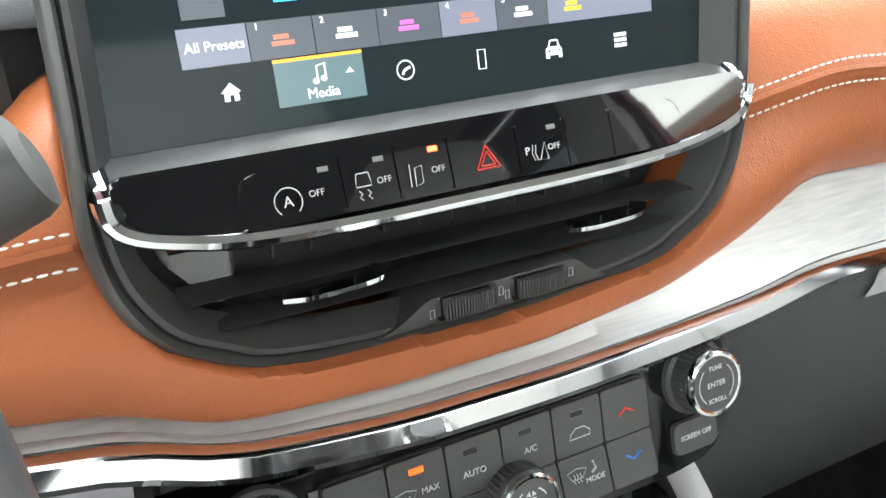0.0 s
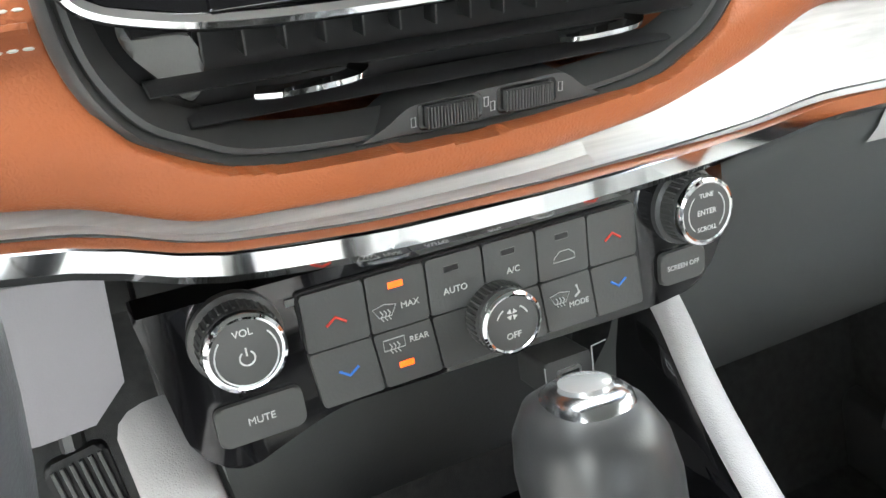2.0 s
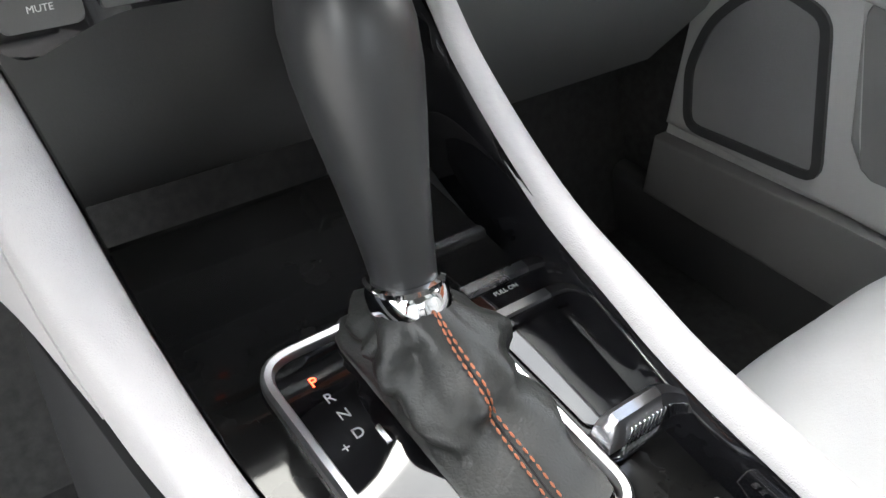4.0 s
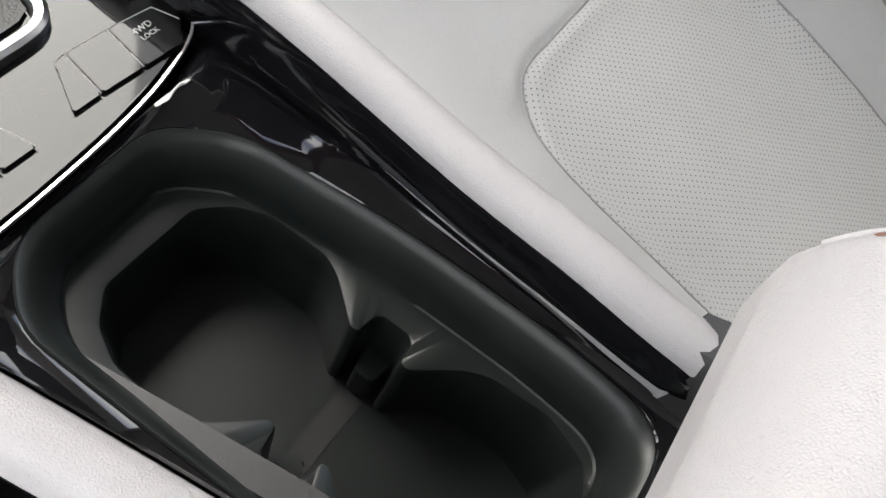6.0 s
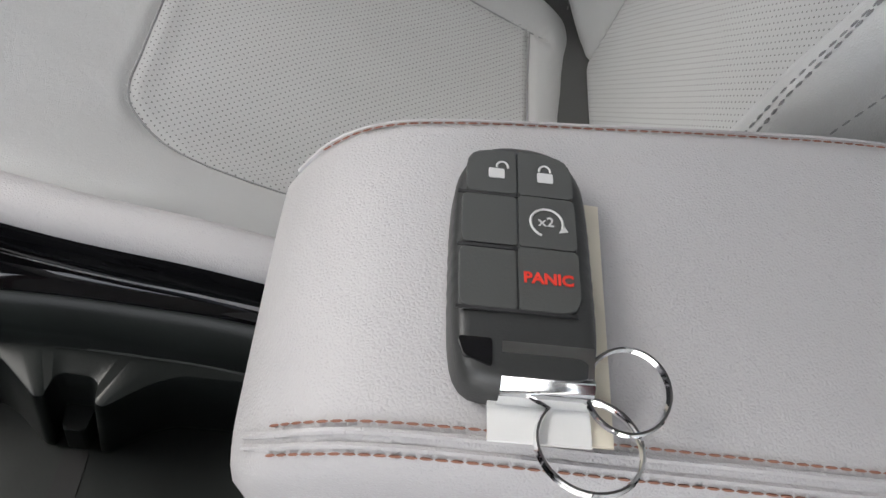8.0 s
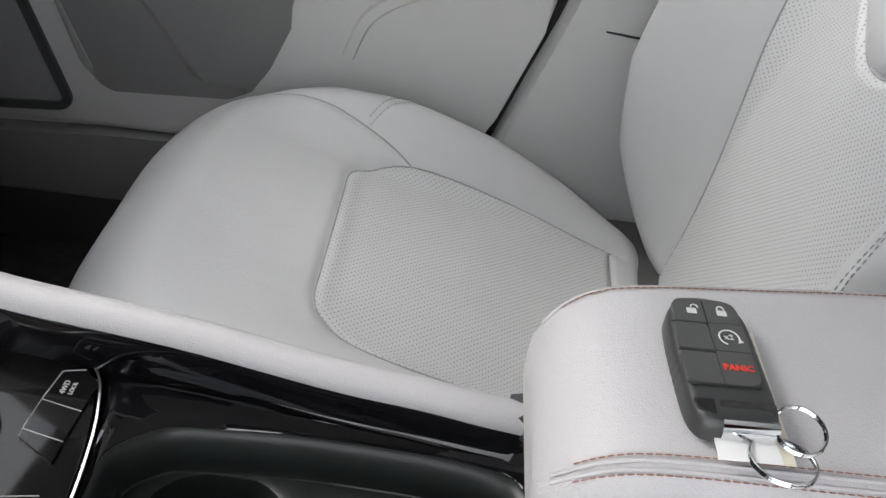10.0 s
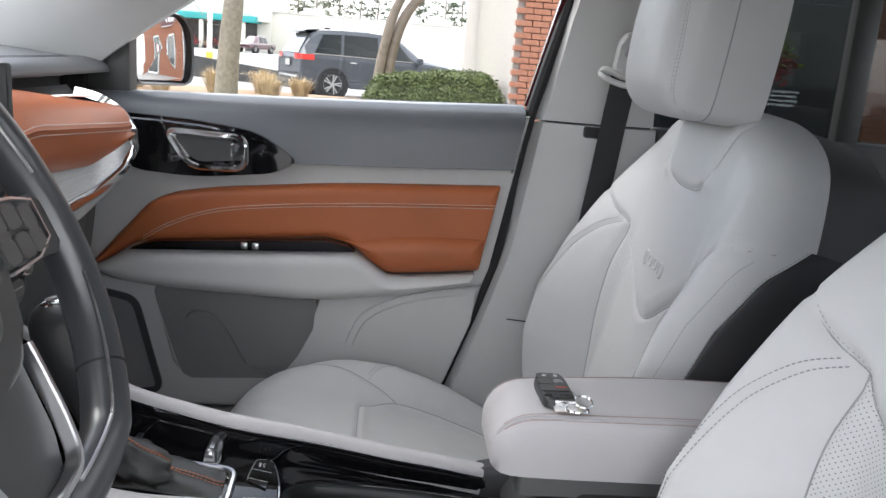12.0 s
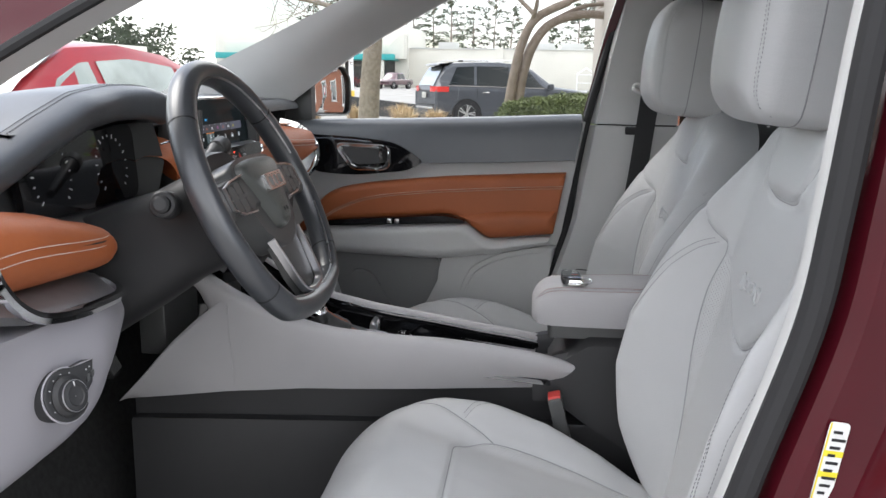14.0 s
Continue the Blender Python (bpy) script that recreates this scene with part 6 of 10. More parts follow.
loft(bm, [[(x, 0.5985, 0.7825), (x, 0.590, 0.781), (x, 0.5775, 0.7755), (x, 0.580, 0.770), (x, 0.61, 0.772)] for x in (-0.141, -0.12, 0.0, 0.12, 0.141)])
part("lower_ledge", bm, mat("dark_silver", (0.36, 0.36, 0.36), 0.30, 0.8, vary=0.05), scr, "reflective dark silver ledge")
ui = lambda n, c, g: mat(n, c, 0.3, vary=0.0, emit=c, glow=g)
UI = dict(grey=ui("ui_grey", (0.018, 0.021, 0.026), 0.9), grey2=ui("ui_grey_light", (0.045, 0.048, 0.065), 0.9), white=ui("ui_white", (0.85, 0.88, 0.9), 0.15), teal=ui("ui_teal", (0.022, 0.038, 0.042), 0.9),
          orange=ui("ui_orange", (0.8, 0.25, 0.02), 0.35), pink=ui("ui_pink", (0.4, 0.08, 0.3), 0.3), rust=ui("ui_rust", (0.30, 0.10, 0.07), 0.3), yellow=ui("ui_yellow", (0.4, 0.36, 0.03), 0.3), cyan=ui("ui_cyan", (0.03, 0.25, 0.5), 0.4))


def tile(u0, v0, u1, v1, col, name="tile", h=0.0004, r=0.0):
    bm = bmesh.new()
    p = [(u0, v0), (u1, v0), (u1, v1), (u0, v1)]
    slab(bm, rounded(p, r) if r else p, -0.001, h, SC)
    return part(name, bm, UI[col], scr)


xs_ = [-0.107, -0.081, -0.055, -0.028, 0.0, 0.027, 0.053, 0.111]
for i, (a, b) in enumerate(zip(xs_, xs_[1:])):
    tile(a, 0.0272, b - 0.0005, 0.0415, "grey2" if i in (0, 4, 6) else "grey", "preset_tile")
    if 0 < i < 6:
        words("digit", str(i), 0.0034, SC @ Matrix.Translation((a + 0.0035, 0.0395, 0.0006)), UI["white"], scr)
words("caption", "All Presets", 0.0052, SC @ Matrix.Translation((-0.094, 0.0343, 0.0006)), UI["white"], scr)
for a, c in zip(xs_[1:], ("rust", "white", "pink", "rust", "white", "yellow")):
    for k in range(2):
        tile(a + 0.0085 + 0.001 * k, 0.0318 + 0.0024 * k, a + 0.0175 - 0.002 * (k % 2), 0.0336 + 0.0024 * k, c, "logo_bar", 0.0007)
tile(-0.0735, 0.0085, -0.037, 0.0262, "teal", "media_tile")
tile(-0.0735, 0.0254, -0.037, 0.0266, "orange", "orange_line", 0.0006)
words("caption", "Media", 0.0056, SC @ Matrix.Translation((-0.055, 0.0121, 0.0006)), UI["white"], scr)
bm = bmesh.new()
tube(bm, [SC @ Vector(p) for p in ((-0.0567, 0.0168, 0.0008), (-0.0567, 0.0226, 0.0008), (-0.0533, 0.0233, 0.0008), (-0.0533, 0.0176, 0.0008))], 0.0004, 4)
for u, v in ((-0.0575, 0.0168), (-0.0541, 0.0176)):
    lathe(bm, [(0.0012, 0.0), (0.0012, 0.0008)], SC @ Matrix.Translation((u, v, 0.0002)), 10)
part("note_icon", bm, UI["white"], scr)
bm = bmesh.new()
slab(bm, [(-0.0447, 0.0185), (-0.0413, 0.0185), (-0.0430, 0.0204)], 0, 0.0008, SC)
part("arrow_icon", bm, UI["white"], scr)
bm = bmesh.new()
slab(bm, [(-0.0937, 0.0138), (-0.0918, 0.0138), (-0.0918, 0.0160), (-0.0900, 0.0160), (-0.0900, 0.0138), (-0.0883, 0.0138), (-0.0883, 0.0170), (-0.0873, 0.0170), (-0.0910, 0.0206), (-0.0947, 0.0170), (-0.0937, 0.0170)], 0, 0.0008, SC)
part("home_icon", bm, UI["white"], scr)
bm = bmesh.new()
tube(bm, [SC @ Vector((-0.019 + 0.0038 * math.cos(q), 0.0162 + 0.0038 * math.sin(q), 0.0007)) for q in [2 * math.pi * k / 20 for k in range(20)]], 0.0003, 4, True)
tube(bm, [SC @ Vector((-0.0205, 0.0145, 0.0007)), SC @ Vector((-0.0195, 0.0162, 0.0007)), SC @ Vector((-0.0168, 0.0172, 0.0007))], 0.0006, 4)
part("seat_icon", bm, UI["white"], scr)
bm = bmesh.new()
tube(bm, [SC @ Vector(p) for p in ((0.0152, 0.0122, 0.0007), (0.0188, 0.0122, 0.0007), (0.0188, 0.0202, 0.0007), (0.0152, 0.0202, 0.0007))], 0.0003, 4, True)
part("phone_icon", bm, UI["white"], scr)
bm = bmesh.new()
slab(bm, rounded([(0.0500, 0.0136), (0.0580, 0.0136), (0.0580, 0.0163), (0.0568, 0.0174), (0.0512, 0.0174), (0.0500, 0.0163)], 0.0006), 0, 0.0008, SC)
tube(bm, [SC @ Vector(p) for p in ((0.0512, 0.0172, 0.0006), (0.0522, 0.0200, 0.0006), (0.0558, 0.0200, 0.0006), (0.0568, 0.0172, 0.0006))], 0.0004, 4)
for u in (0.0507, 0.0573):
    box(bm, (u, 0.0131, 0.0004), (0.0014, 0.0016, 0.0008), 0, SC)
car_icon = part("car_icon", bm, UI["white"], scr)
bm = bmesh.new()
for u in (0.0514, 0.0566):
    box(bm, (u, 0.0155, 0.0009), (0.0014, 0.0009, 0.0003), 0, SC)
part("icon_lights", bm, UI["grey"], car_icon)
bm = bmesh.new()
for i in range(3):
    for j in range(3):
        box(bm, (0.0886 + 0.0024 * i, 0.0138 + 0.0024 * j, 0.0004), (0.0016, 0.0016, 0.0008), 0, SC)
part("grid_icon", bm, UI["white"], scr)
tile(-0.069, 0.0478, -0.060, 0.052, "cyan", "logo_bar", 0.0007)
tile(-0.104, 0.0445, -0.088, 0.056, "grey", "menu_tile")

# ---- climate panel ----
HV = frame_of((0, 0.5715, 0.610), (1, 0, 0), (0, 0.17, 0.985))
hv = thing("climate_panel", "gloss black climate control panel with two large knobs", "control panel", (0, 0.6, 0.6))
bm = bmesh.new()
slab(bm, rounded([(-0.150, 0.034), (0.143, 0.034), (0.146, 0.0), (0.130, -0.030), (0.095, -0.034), (-0.075, -0.030), (-0.095, -0.036), (-0.122, -0.046), (-0.140, -0.030)], [0.002, 0.002, 0.01, 0.012, 0.01, 0.01, 0.01, 0.008, 0.01]), -0.025, 0.0, HV, 0.002)
part("fascia", bm, "piano", hv, "gloss black fascia")
bm = bmesh.new()
slab(bm, rounded([(-0.0875, 0.0275), (0.0855, 0.0275), (0.0895, -0.0275), (-0.0835, -0.0275)], 0.004), -0.004, 0.0018, HV, 0.001)
part("button_bed", bm, "rubber", hv)
bw = [-0.0865, -0.0575, -0.0290, -0.0005, 0.0275, 0.0560, 0.0845]


def hv_button(a, b, v0, v1):
    bm = bmesh.new()
    o = -0.0035 * (v0 < 0) * 0
    s0 = 0.0028 if v0 < -0.005 else 0.0
    slab(bm, rounded([(a + 0.0005 + s0, v0 + 0.0004), (b - 0.0005 + s0, v0 + 0.0004), (b - 0.0005, v1 - 0.0004), (a + 0.0005, v1 - 0.0004)], 0.0012), 0.0, 0.0045, HV, 0.001)
    return part("button", bm, "black", hv, "dark grey push button")


def chevron(c, up, col, parent):
    bm = bmesh.new()
    s = 1 if up else -1
    tube(bm, [HV @ Vector((c[0] - 0.0045, c[1] - 0.0016 * s, 0.0047)), HV @ Vector((c[0], c[1] + 0.0016 * s, 0.0047)), HV @ Vector((c[0] + 0.0045, c[1] - 0.0016 * s, 0.0047))], 0.0007, 5)
    part("arrow", bm, col, parent)


def led_bar(c, on, parent):
    bm = bmesh.new()
    box(bm, (c[0], c[1], 0.0047), (0.0070, 0.0028, 0.0006), 0.0002, HV)
    part("indicator", bm, "led" if on else "rubber", parent, "lit orange light" if on else "")
    if not on:
        bm = bmesh.new()
        tube(bm, [HV @ Vector((c[0] + u, c[1] + v, 0.0048)) for u, v in ((-0.0036, -0.0014), (0.0036, -0.0014), (0.0036, 0.0014), (-0.0036, 0.0014))], 0.0002, 4, True)
        part("indicator_rim", bm, "pocket", parent)


def print_text(t, c, size, parent, m=None, col="white", h=0.0047):
    words("lettering", t, size * 0.8, (m or HV) @ Matrix.Translation((c[0], c[1], h)), col, parent)


def defrost(c, parent, rear=False):
    bm = bmesh.new()
    if rear:
        tube(bm, [HV @ Vector((c[0] + u, c[1] + v, 0.0047)) for u, v in ((-0.005, -0.002), (0.005, -0.002), (0.005, 0.003), (-0.005, 0.003))], 0.0003, 4, True)
    else:
        tube(bm, [HV @ Vector((c[0] + u, c[1] + v, 0.0047)) for u, v in ((-0.003, -0.002), (0.003, -0.002), (0.0055, 0.0025), (0.0, 0.0038), (-0.0055, 0.0025))], 0.0003, 4, True)
    for k in (-1, 0, 1):
        tube(bm, [HV @ Vector((c[0] + k * 0.0018 + (0.0006 if q % 2 else -0.0004), c[1] + 0.001 - 0.0016 * q, 0.0048)) for q in range(4)], 0.0003, 4)
    part("symbol", bm, "white", parent)


b_ = hv_button(bw[0], bw[1], 0.0, 0.027)
chevron(((bw[0] + bw[1]) / 2, 0.012), True, "red", b_)
b_ = hv_button(bw[0], bw[1], -0.027, 0.0)
chevron(((bw[0] + bw[1]) / 2 + 0.002, -0.013), False, "blue", b_)
b_ = hv_button(bw[1], bw[2], 0.0, 0.027)
led_bar((-0.0435, 0.0205), True, b_)
defrost((-0.050, 0.009), b_)
print_text("MAX", (-0.038, 0.010), 0.0052, b_)
b_ = hv_button(bw[1], bw[2], -0.027, 0.0)
led_bar((-0.0435, -0.0175), True, b_)
defrost((-0.048, -0.007), b_, True)
print_text("REAR", (-0.036, -0.007), 0.0050, b_)
b_ = hv_button(bw[2], bw[3], 0.0, 0.027)
led_bar((-0.0165, 0.0205), False, b_)
print_text("AUTO", (-0.0155, 0.010), 0.0054, b_)
b_ = hv_button(bw[3], bw[4], 0.0, 0.027)
led_bar((0.0125, 0.0205), False, b_)
print_text("A/C", (0.0145, 0.011), 0.0054, b_)
b_ = hv_button(bw[2], bw[4], -0.027, 0.0)
b_ = hv_button(bw[4], bw[5], 0.0, 0.027)
led_bar((0.0415, 0.0205), False, b_)
bm = bmesh.new()
tube(bm, [HV @ Vector((0.042 + u, 0.010 + v, 0.0047)) for u, v in ((-0.006, -0.002), (0.006, -0.002), (0.006, 0.0005), (0.003, 0.003), (-0.002, 0.003), (-0.005, 0.0005))], 0.0003, 4, True)
part("symbol", bm, "white", b_)
b_ = hv_button(bw[4], bw[5], -0.027, 0.0)
defrost((0.038, -0.011), b_)
print_text("MODE", (0.0485, -0.0155), 0.0050, b_)
bm = bmesh.new()
tube(bm, [HV @ Vector((0.0475 + u, -0.009 + v, 0.0047)) for u, v in ((0.0, 0.003), (0.0015, -0.001), (-0.001, -0.003))], 0.0007, 4)
part("symbol", bm, "white", b_)
b_ = hv_button(bw[5], bw[6], 0.0, 0.027)
chevron(((bw[5] + bw[6]) / 2, 0.013), True, "red", b_)
b_ = hv_button(bw[5], bw[6], -0.027, 0.0)
chevron(((bw[5] + bw[6]) / 2 + 0.002, -0.012), False, "blue", b_)


def knob(u, v, r, h, name, label):
    c = HV @ Matrix.Translation((u, v, 0))
    bm = bmesh.new()
    lathe(bm, [(r * 1.18, -0.001), (r * 1.16, 0.003), (r * 1.02, 0.004), (r * 1.0, h * 0.55), (r * 0.985, h * 0.8)], c, 48)
    k = part(name, bm, "satin", hv, label)
    bm = bmesh.new()
    lathe(bm, [(r * 0.99, h * 0.78), (r * 1.01, h * 0.86), (r * 0.98, h * 0.97), (r * 0.90, h * 1.0), (r * 0.84, h * 0.985), (r * 0.83, h * 0.95)], c, 48)
    part("chrome_ring", bm, "chrome", k, "chrome ring")
    bm = bmesh.new()
    lathe(bm, [(r * 0.835, h * 0.9), (r * 0.835, h * 0.965), (r * 0.80, h * 0.975), (0.0005, h * 0.978)], c, 40)
    part("knob_face", bm, "black", k)
    bm = bmesh.new()
    for q in range(36):
        a = 2 * math.pi * q / 36
        box(bm, (r * 1.0 * math.cos(a), r * 1.0 * math.sin(a), h * 0.4), (0.0012, 0.0012, h * 0.5), 0.0003, c)
    part("knurling", bm, "satin", k, kind="stuff")
    return k, c @ Matrix.Translation((0, 0, h * 0.98))


k, mk = knob(-0.113, 0.016, 0.0168, 0.020, "volume_knob", "large volume knob with chrome ring")
words("lettering", "VOL", 0.0042, mk @ Matrix.Translation((0, 0.0085, 0)), "white", k)
bm = bmesh.new()
tube(bm, [mk @ Vector((0.0125 * math.cos(q), 0.0125 * math.sin(q) - 0.001, 0.0001)) for q in [radians(-220 + 260 * j / 30) for j in range(31)]], 0.0004, 4)
tube(bm, [mk @ Vector((0.003 * math.cos(q), 0.003 * math.sin(q) - 0.002, 0.0001)) for q in [radians(-235 + 290 * j / 20) for j in range(21)]], 0.0004, 4)
tube(bm, [mk @ Vector((0, -0.001, 0.0001)), mk @ Vector((0, 0.0025, 0.0001))], 0.0004, 4)
part("symbol", bm, "white", k)
k, mk = knob(0.1175, 0.0165, 0.0172, 0.018, "tune_knob", "tuning knob with chrome ring")
for t, v in (("TUNE", 0.0085), ("ENTER", 0.0), ("SCROLL", -0.0085)):
    words("lettering", t, 0.0034 if t != "ENTER" else 0.0040, mk @ Matrix.Translation((0, v, 0)), "white", k)
bm = bmesh.new()
for s in (0, 180):
    tube(bm, [mk @ Vector((0.0112 * math.cos(q), 0.0112 * math.sin(q), 0.0001)) for q in [radians(s - 48 + 96 * j / 14) for j in range(15)]], 0.0003, 4)
part("symbol", bm, "white", k)
k, mk = knob(0.0035, -0.0075, 0.0155, 0.020, "fan_knob", "fan knob with chrome ring")
words("lettering", "OFF", 0.0044, mk @ Matrix.Translation((0, -0.006, 0)), "white", k)
bm = bmesh.new()
for q in range(4):
    a = radians(45 + 90 * q)
    slab(bm, [(0.0004 * math.cos(a), 0.0045 + 0.0004 * math.sin(a)), (0.0028 * math.cos(a - 0.5), 0.0045 + 0.0028 * math.sin(a - 0.5)), (0.0028 * math.cos(a + 0.4), 0.0045 + 0.0028 * math.sin(a + 0.4))], 0, 0.0003, mk)
tube(bm, [mk @ Vector((0.0085 * math.cos(q), 0.0085 * math.sin(q), 0.0001)) for q in [radians(25 + 35 * j / 8) for j in range(9)]], 0.0004, 4)
tube(bm, [mk @ Vector((0.0085 * math.cos(q), 0.0085 * math.sin(q), 0.0001)) for q in [radians(120 + 35 * j / 8) for j in range(9)]], 0.0004, 4)
part("symbol", bm, "white", k)
for t, a, b, v0, v1 in (("MUTE", -0.129, -0.0915, -0.031, -0.0125), ("SCREEN OFF", 0.100, 0.1285, -0.0235, -0.006)):
    bm = bmesh.new()
    slab(bm, rounded([(a, v0), (b, v0), (b, v1), (a, v1)], 0.004), -0.002, 0.003, HV, 0.0012)
    b_ = part("button", bm, "black", hv, "dark push button")
    words("lettering", t, 0.0046 if t == "MUTE" else 0.0037, HV @ Matrix.Translation(((a + b) / 2, (v0 + v1) / 2, 0.0032)), "white", b_)
bm = bmesh.new()
box(bm, (-0.0885, 0.024, 0.001), (0.005, 0.003, 0.0008), 0, HV)
part("indicator", bm, "pocket", hv)

# usb recess under the panel
usb = thing("usb_port", "usb socket with white edge marks in a dark recess", "usb port", (0.06, 0.61, 0.53))
MU = frame_of((0.070, 0.602, 0.521), (1, 0, 0), (0, 0.2, 0.98))
bm = bmesh.new()
slab(bm, rounded([(-0.016, -0.012), (0.016, -0.012), (0.016, 0.010), (-0.016, 0.010)], 0.003), -0.03, 0.0, MU, 0.001)
part("housing", bm, "black", usb)
bm = bmesh.new()
slab(bm, rounded([(-0.0075, -0.0035), (0.0075, -0.0035), (0.0075, 0.0035), (-0.0075, 0.0035)], 0.001), 0.0, 0.0018, MU, 0.0005)
part("socket", bm, "satinmetal", usb)
bm = bmesh.new()
slab(bm, [(-0.006, -0.0012), (0.006, -0.0012), (0.006, 0.0018), (-0.006, 0.0018)], 0.001, 0.0022, MU)
part("slot", bm, "rubber", usb)
bm = bmesh.new()
tube(bm, [MU @ Vector((-0.016, 0.008, 0.001)), MU @ Vector((-0.016, -0.009, 0.001)), MU @ Vector((-0.013, -0.011, 0.001))], 0.0005, 4)
tube(bm, [MU @ Vector((0.013, -0.009, 0.001)), MU @ Vector((0.016, -0.005, 0.001)), MU @ Vector((0.016, 0.012, 0.001)), MU @ Vector((0.026, 0.013, 0.001))], 0.0005, 4)
part("edge_marks", bm, "white", usb)

# ---- centre console ----
con = thing("centre_console", "centre console with gloss black deck between pale grey leather rails", "centre console", (0, 0.2, 0.1))
RAIL = [(0.0765, -0.016, 0.4115), (0.0757, -0.004, 0.4165), (0.075, 0.006, 0.420), (0.0755, 0.03, 0.4235), (0.077, 0.065, 0.429), (0.0785, 0.12, 0.436), (0.0845, 0.21, 0.4495), (0.0865, 0.31, 0.4635), (0.094, 0.37, 0.473), (0.102, 0.44, 0.489), (0.116, 0.53, 0.526), (0.127, 0.585, 0.557), (0.131, 0.62, 0.578)]
LEFT_RAIL = [(-0.081, 0.006, 0.432), (-0.0845, 0.04, 0.438), (-0.093, 0.105, 0.449), (-0.104, 0.18, 0.459), (-0.114, 0.24, 0.464), (-0.1225, 0.30, 0.471), (-0.131, 0.37, 0.480), (-0.135, 0.45, 0.502), (-0.138, 0.53, 0.538), (-0.142, 0.575, 0.566), (-0.146, 0.61, 0.584)]
sec = [(-0.0120, -0.034), (-0.0126, -0.018), (-0.0118, -0.009), (-0.0088, -0.003), (-0.0045, -0.0004), (0.0, 0.0003), (0.0045, -0.0004), (0.0088, -0.003), (0.0118, -0.009), (0.0128, -0.018), (0.0132, -0.038)]
rp = curve(RAIL, 6)
lp = curve(LEFT_RAIL, 6)
DECK = frame_of((0, 0.25, 0.410), (1, 0, 0), (0, 0.995, 0.10))
bm = bmesh.new()
sweep(bm, rp, sec)
part("padded_rail", bm, "arm", con, "pale grey leather padded rail", 70)
# driver's side: rail and flank in one skin, drawn out to a point beside the armrest
tail = curve([(-0.0715, -0.0615, 0.4095), (-0.0735, -0.050, 0.4150), (-0.0760, -0.030, 0.4225), (-0.0790, -0.008, 0.4285)], 6)
bm = bmesh.new()
rows = []
for p in tail + lp:
    foot = float(np.interp(p.y, [-0.0615, -0.020, 0.0, 0.17, 0.43, 0.56], [0.405, 0.364, 0.362, 0.359, 0.359, 0.352])) 
    if p.y > 0.548:
        foot += (p.z - 0.030 - foot) * min(1.0, (p.y - 0.548) / 0.05)
    k = 0.45 + 0.55 * smooth_step(-0.066, 0.01, p.y)
    o = 0.0105 * (0.6 + 0.4 * k) + 0.011 * smooth_step(0.36, 0.53, p.y)
    ring_ = [(0.0112 * k, -0.032), (0.0114 * k, -0.017), (0.0108 * k, -0.009), (0.0082 * k, -0.003), (0.0042 * k, -0.0004), (0.0, 0.0003), (-0.34 * o, -0.0004), (-0.67 * o, -0.003), (-0.90 * o, -0.008), (-o, -0.016)]
    row = [Vector((p.x + a, p.y, max(p.z + b, foot + 0.001 * (10 - i)))) for i, (a, b) in enumerate(ring_)]
    h = max(p.z - 0.016 - foot, 0.0)
    row += [Vector((p.x - o + d * min(1.0, h / 0.05), p.y, foot + h * (1 - q))) for d, q in ((0.003, 0.25), (0.009, 0.5), (0.017, 0.75), (0.0235, 0.93), (0.0255, 1.0))]
    row.append(Vector((p.x + 0.018, p.y, foot + 0.006)))
    rows.append(row)
loft(bm, rows)
part("padded_rail", bm, "arm", con, "pale grey padded rail with its smooth outer flank", 70)


def side_wall(P, sx, mname):
    """The tall outer skin of the console below a rail."""
    bm = bmesh.new()
    rows = []
    for p in P:
        foot = 0.372 - 0.05 * smooth_step(0.35, 0.7, p.y)
        x = p.x + sx * 0.0095
        rows.append([Vector((x, p.y, p.z - 0.012)), Vector((x + sx * 0.006, p.y, (p.z + foot) / 2)), Vector((x + sx * 0.004, p.y, foot)), Vector((x - sx * 0.006, p.y, foot)), Vector((x - sx * 0.006, p.y, p.z - 0.02))])
    loft(bm, rows)
    return part("side_panel", bm, mname, con, "pale grey console side panel")


# the driver's flank runs forward and down to the footwell
topl = curve([(-0.1480, 0.545, 0.5285), (-0.1488, 0.555, 0.527), (-0.153, 0.60, 0.492), (-0.157, 0.65, 0.445), (-0.160, 0.70, 0.388), (-0.162, 0.745, 0.338)], 6)
bm = bmesh.new()
rows = []
for p in topl:
    foot = float(np.interp(p.y, [0.43, 0.56, 0.745], [0.359, 0.352, 0.333]))
    x = p.x - 0.0135
    h = max(p.z - foot, 0.002)
    rows.append([Vector((x + 0.014, p.y, foot + h * 0.99)), Vector((x + 0.003, p.y, foot + h)), Vector((x, p.y, foot + h * 0.95)), Vector((x + 0.003, p.y, foot + h * 0.75)), Vector((x + 0.009, p.y, foot + h * 0.5)), Vector((x + 0.017, p.y, foot + h * 0.25)), Vector((x + 0.0255, p.y, foot)), Vector((x + 0.034, p.y, foot + 0.004))])
loft(bm, rows)
part("side_panel", bm, "arm", con, "pale grey console side panel")
side_wall(rp, 1, "lilac")
bm = bmesh.new()
slab(bm, [(-0.06, -0.42), (0.06, -0.42), (0.070, -0.05), (0.085, 0.25), (0.115, 0.55), (0.14, 0.74), (-0.145, 0.74), (-0.128, 0.55), (-0.100, 0.25), (-0.070, -0.05)], 0.02, 0.295, None, 0.006)
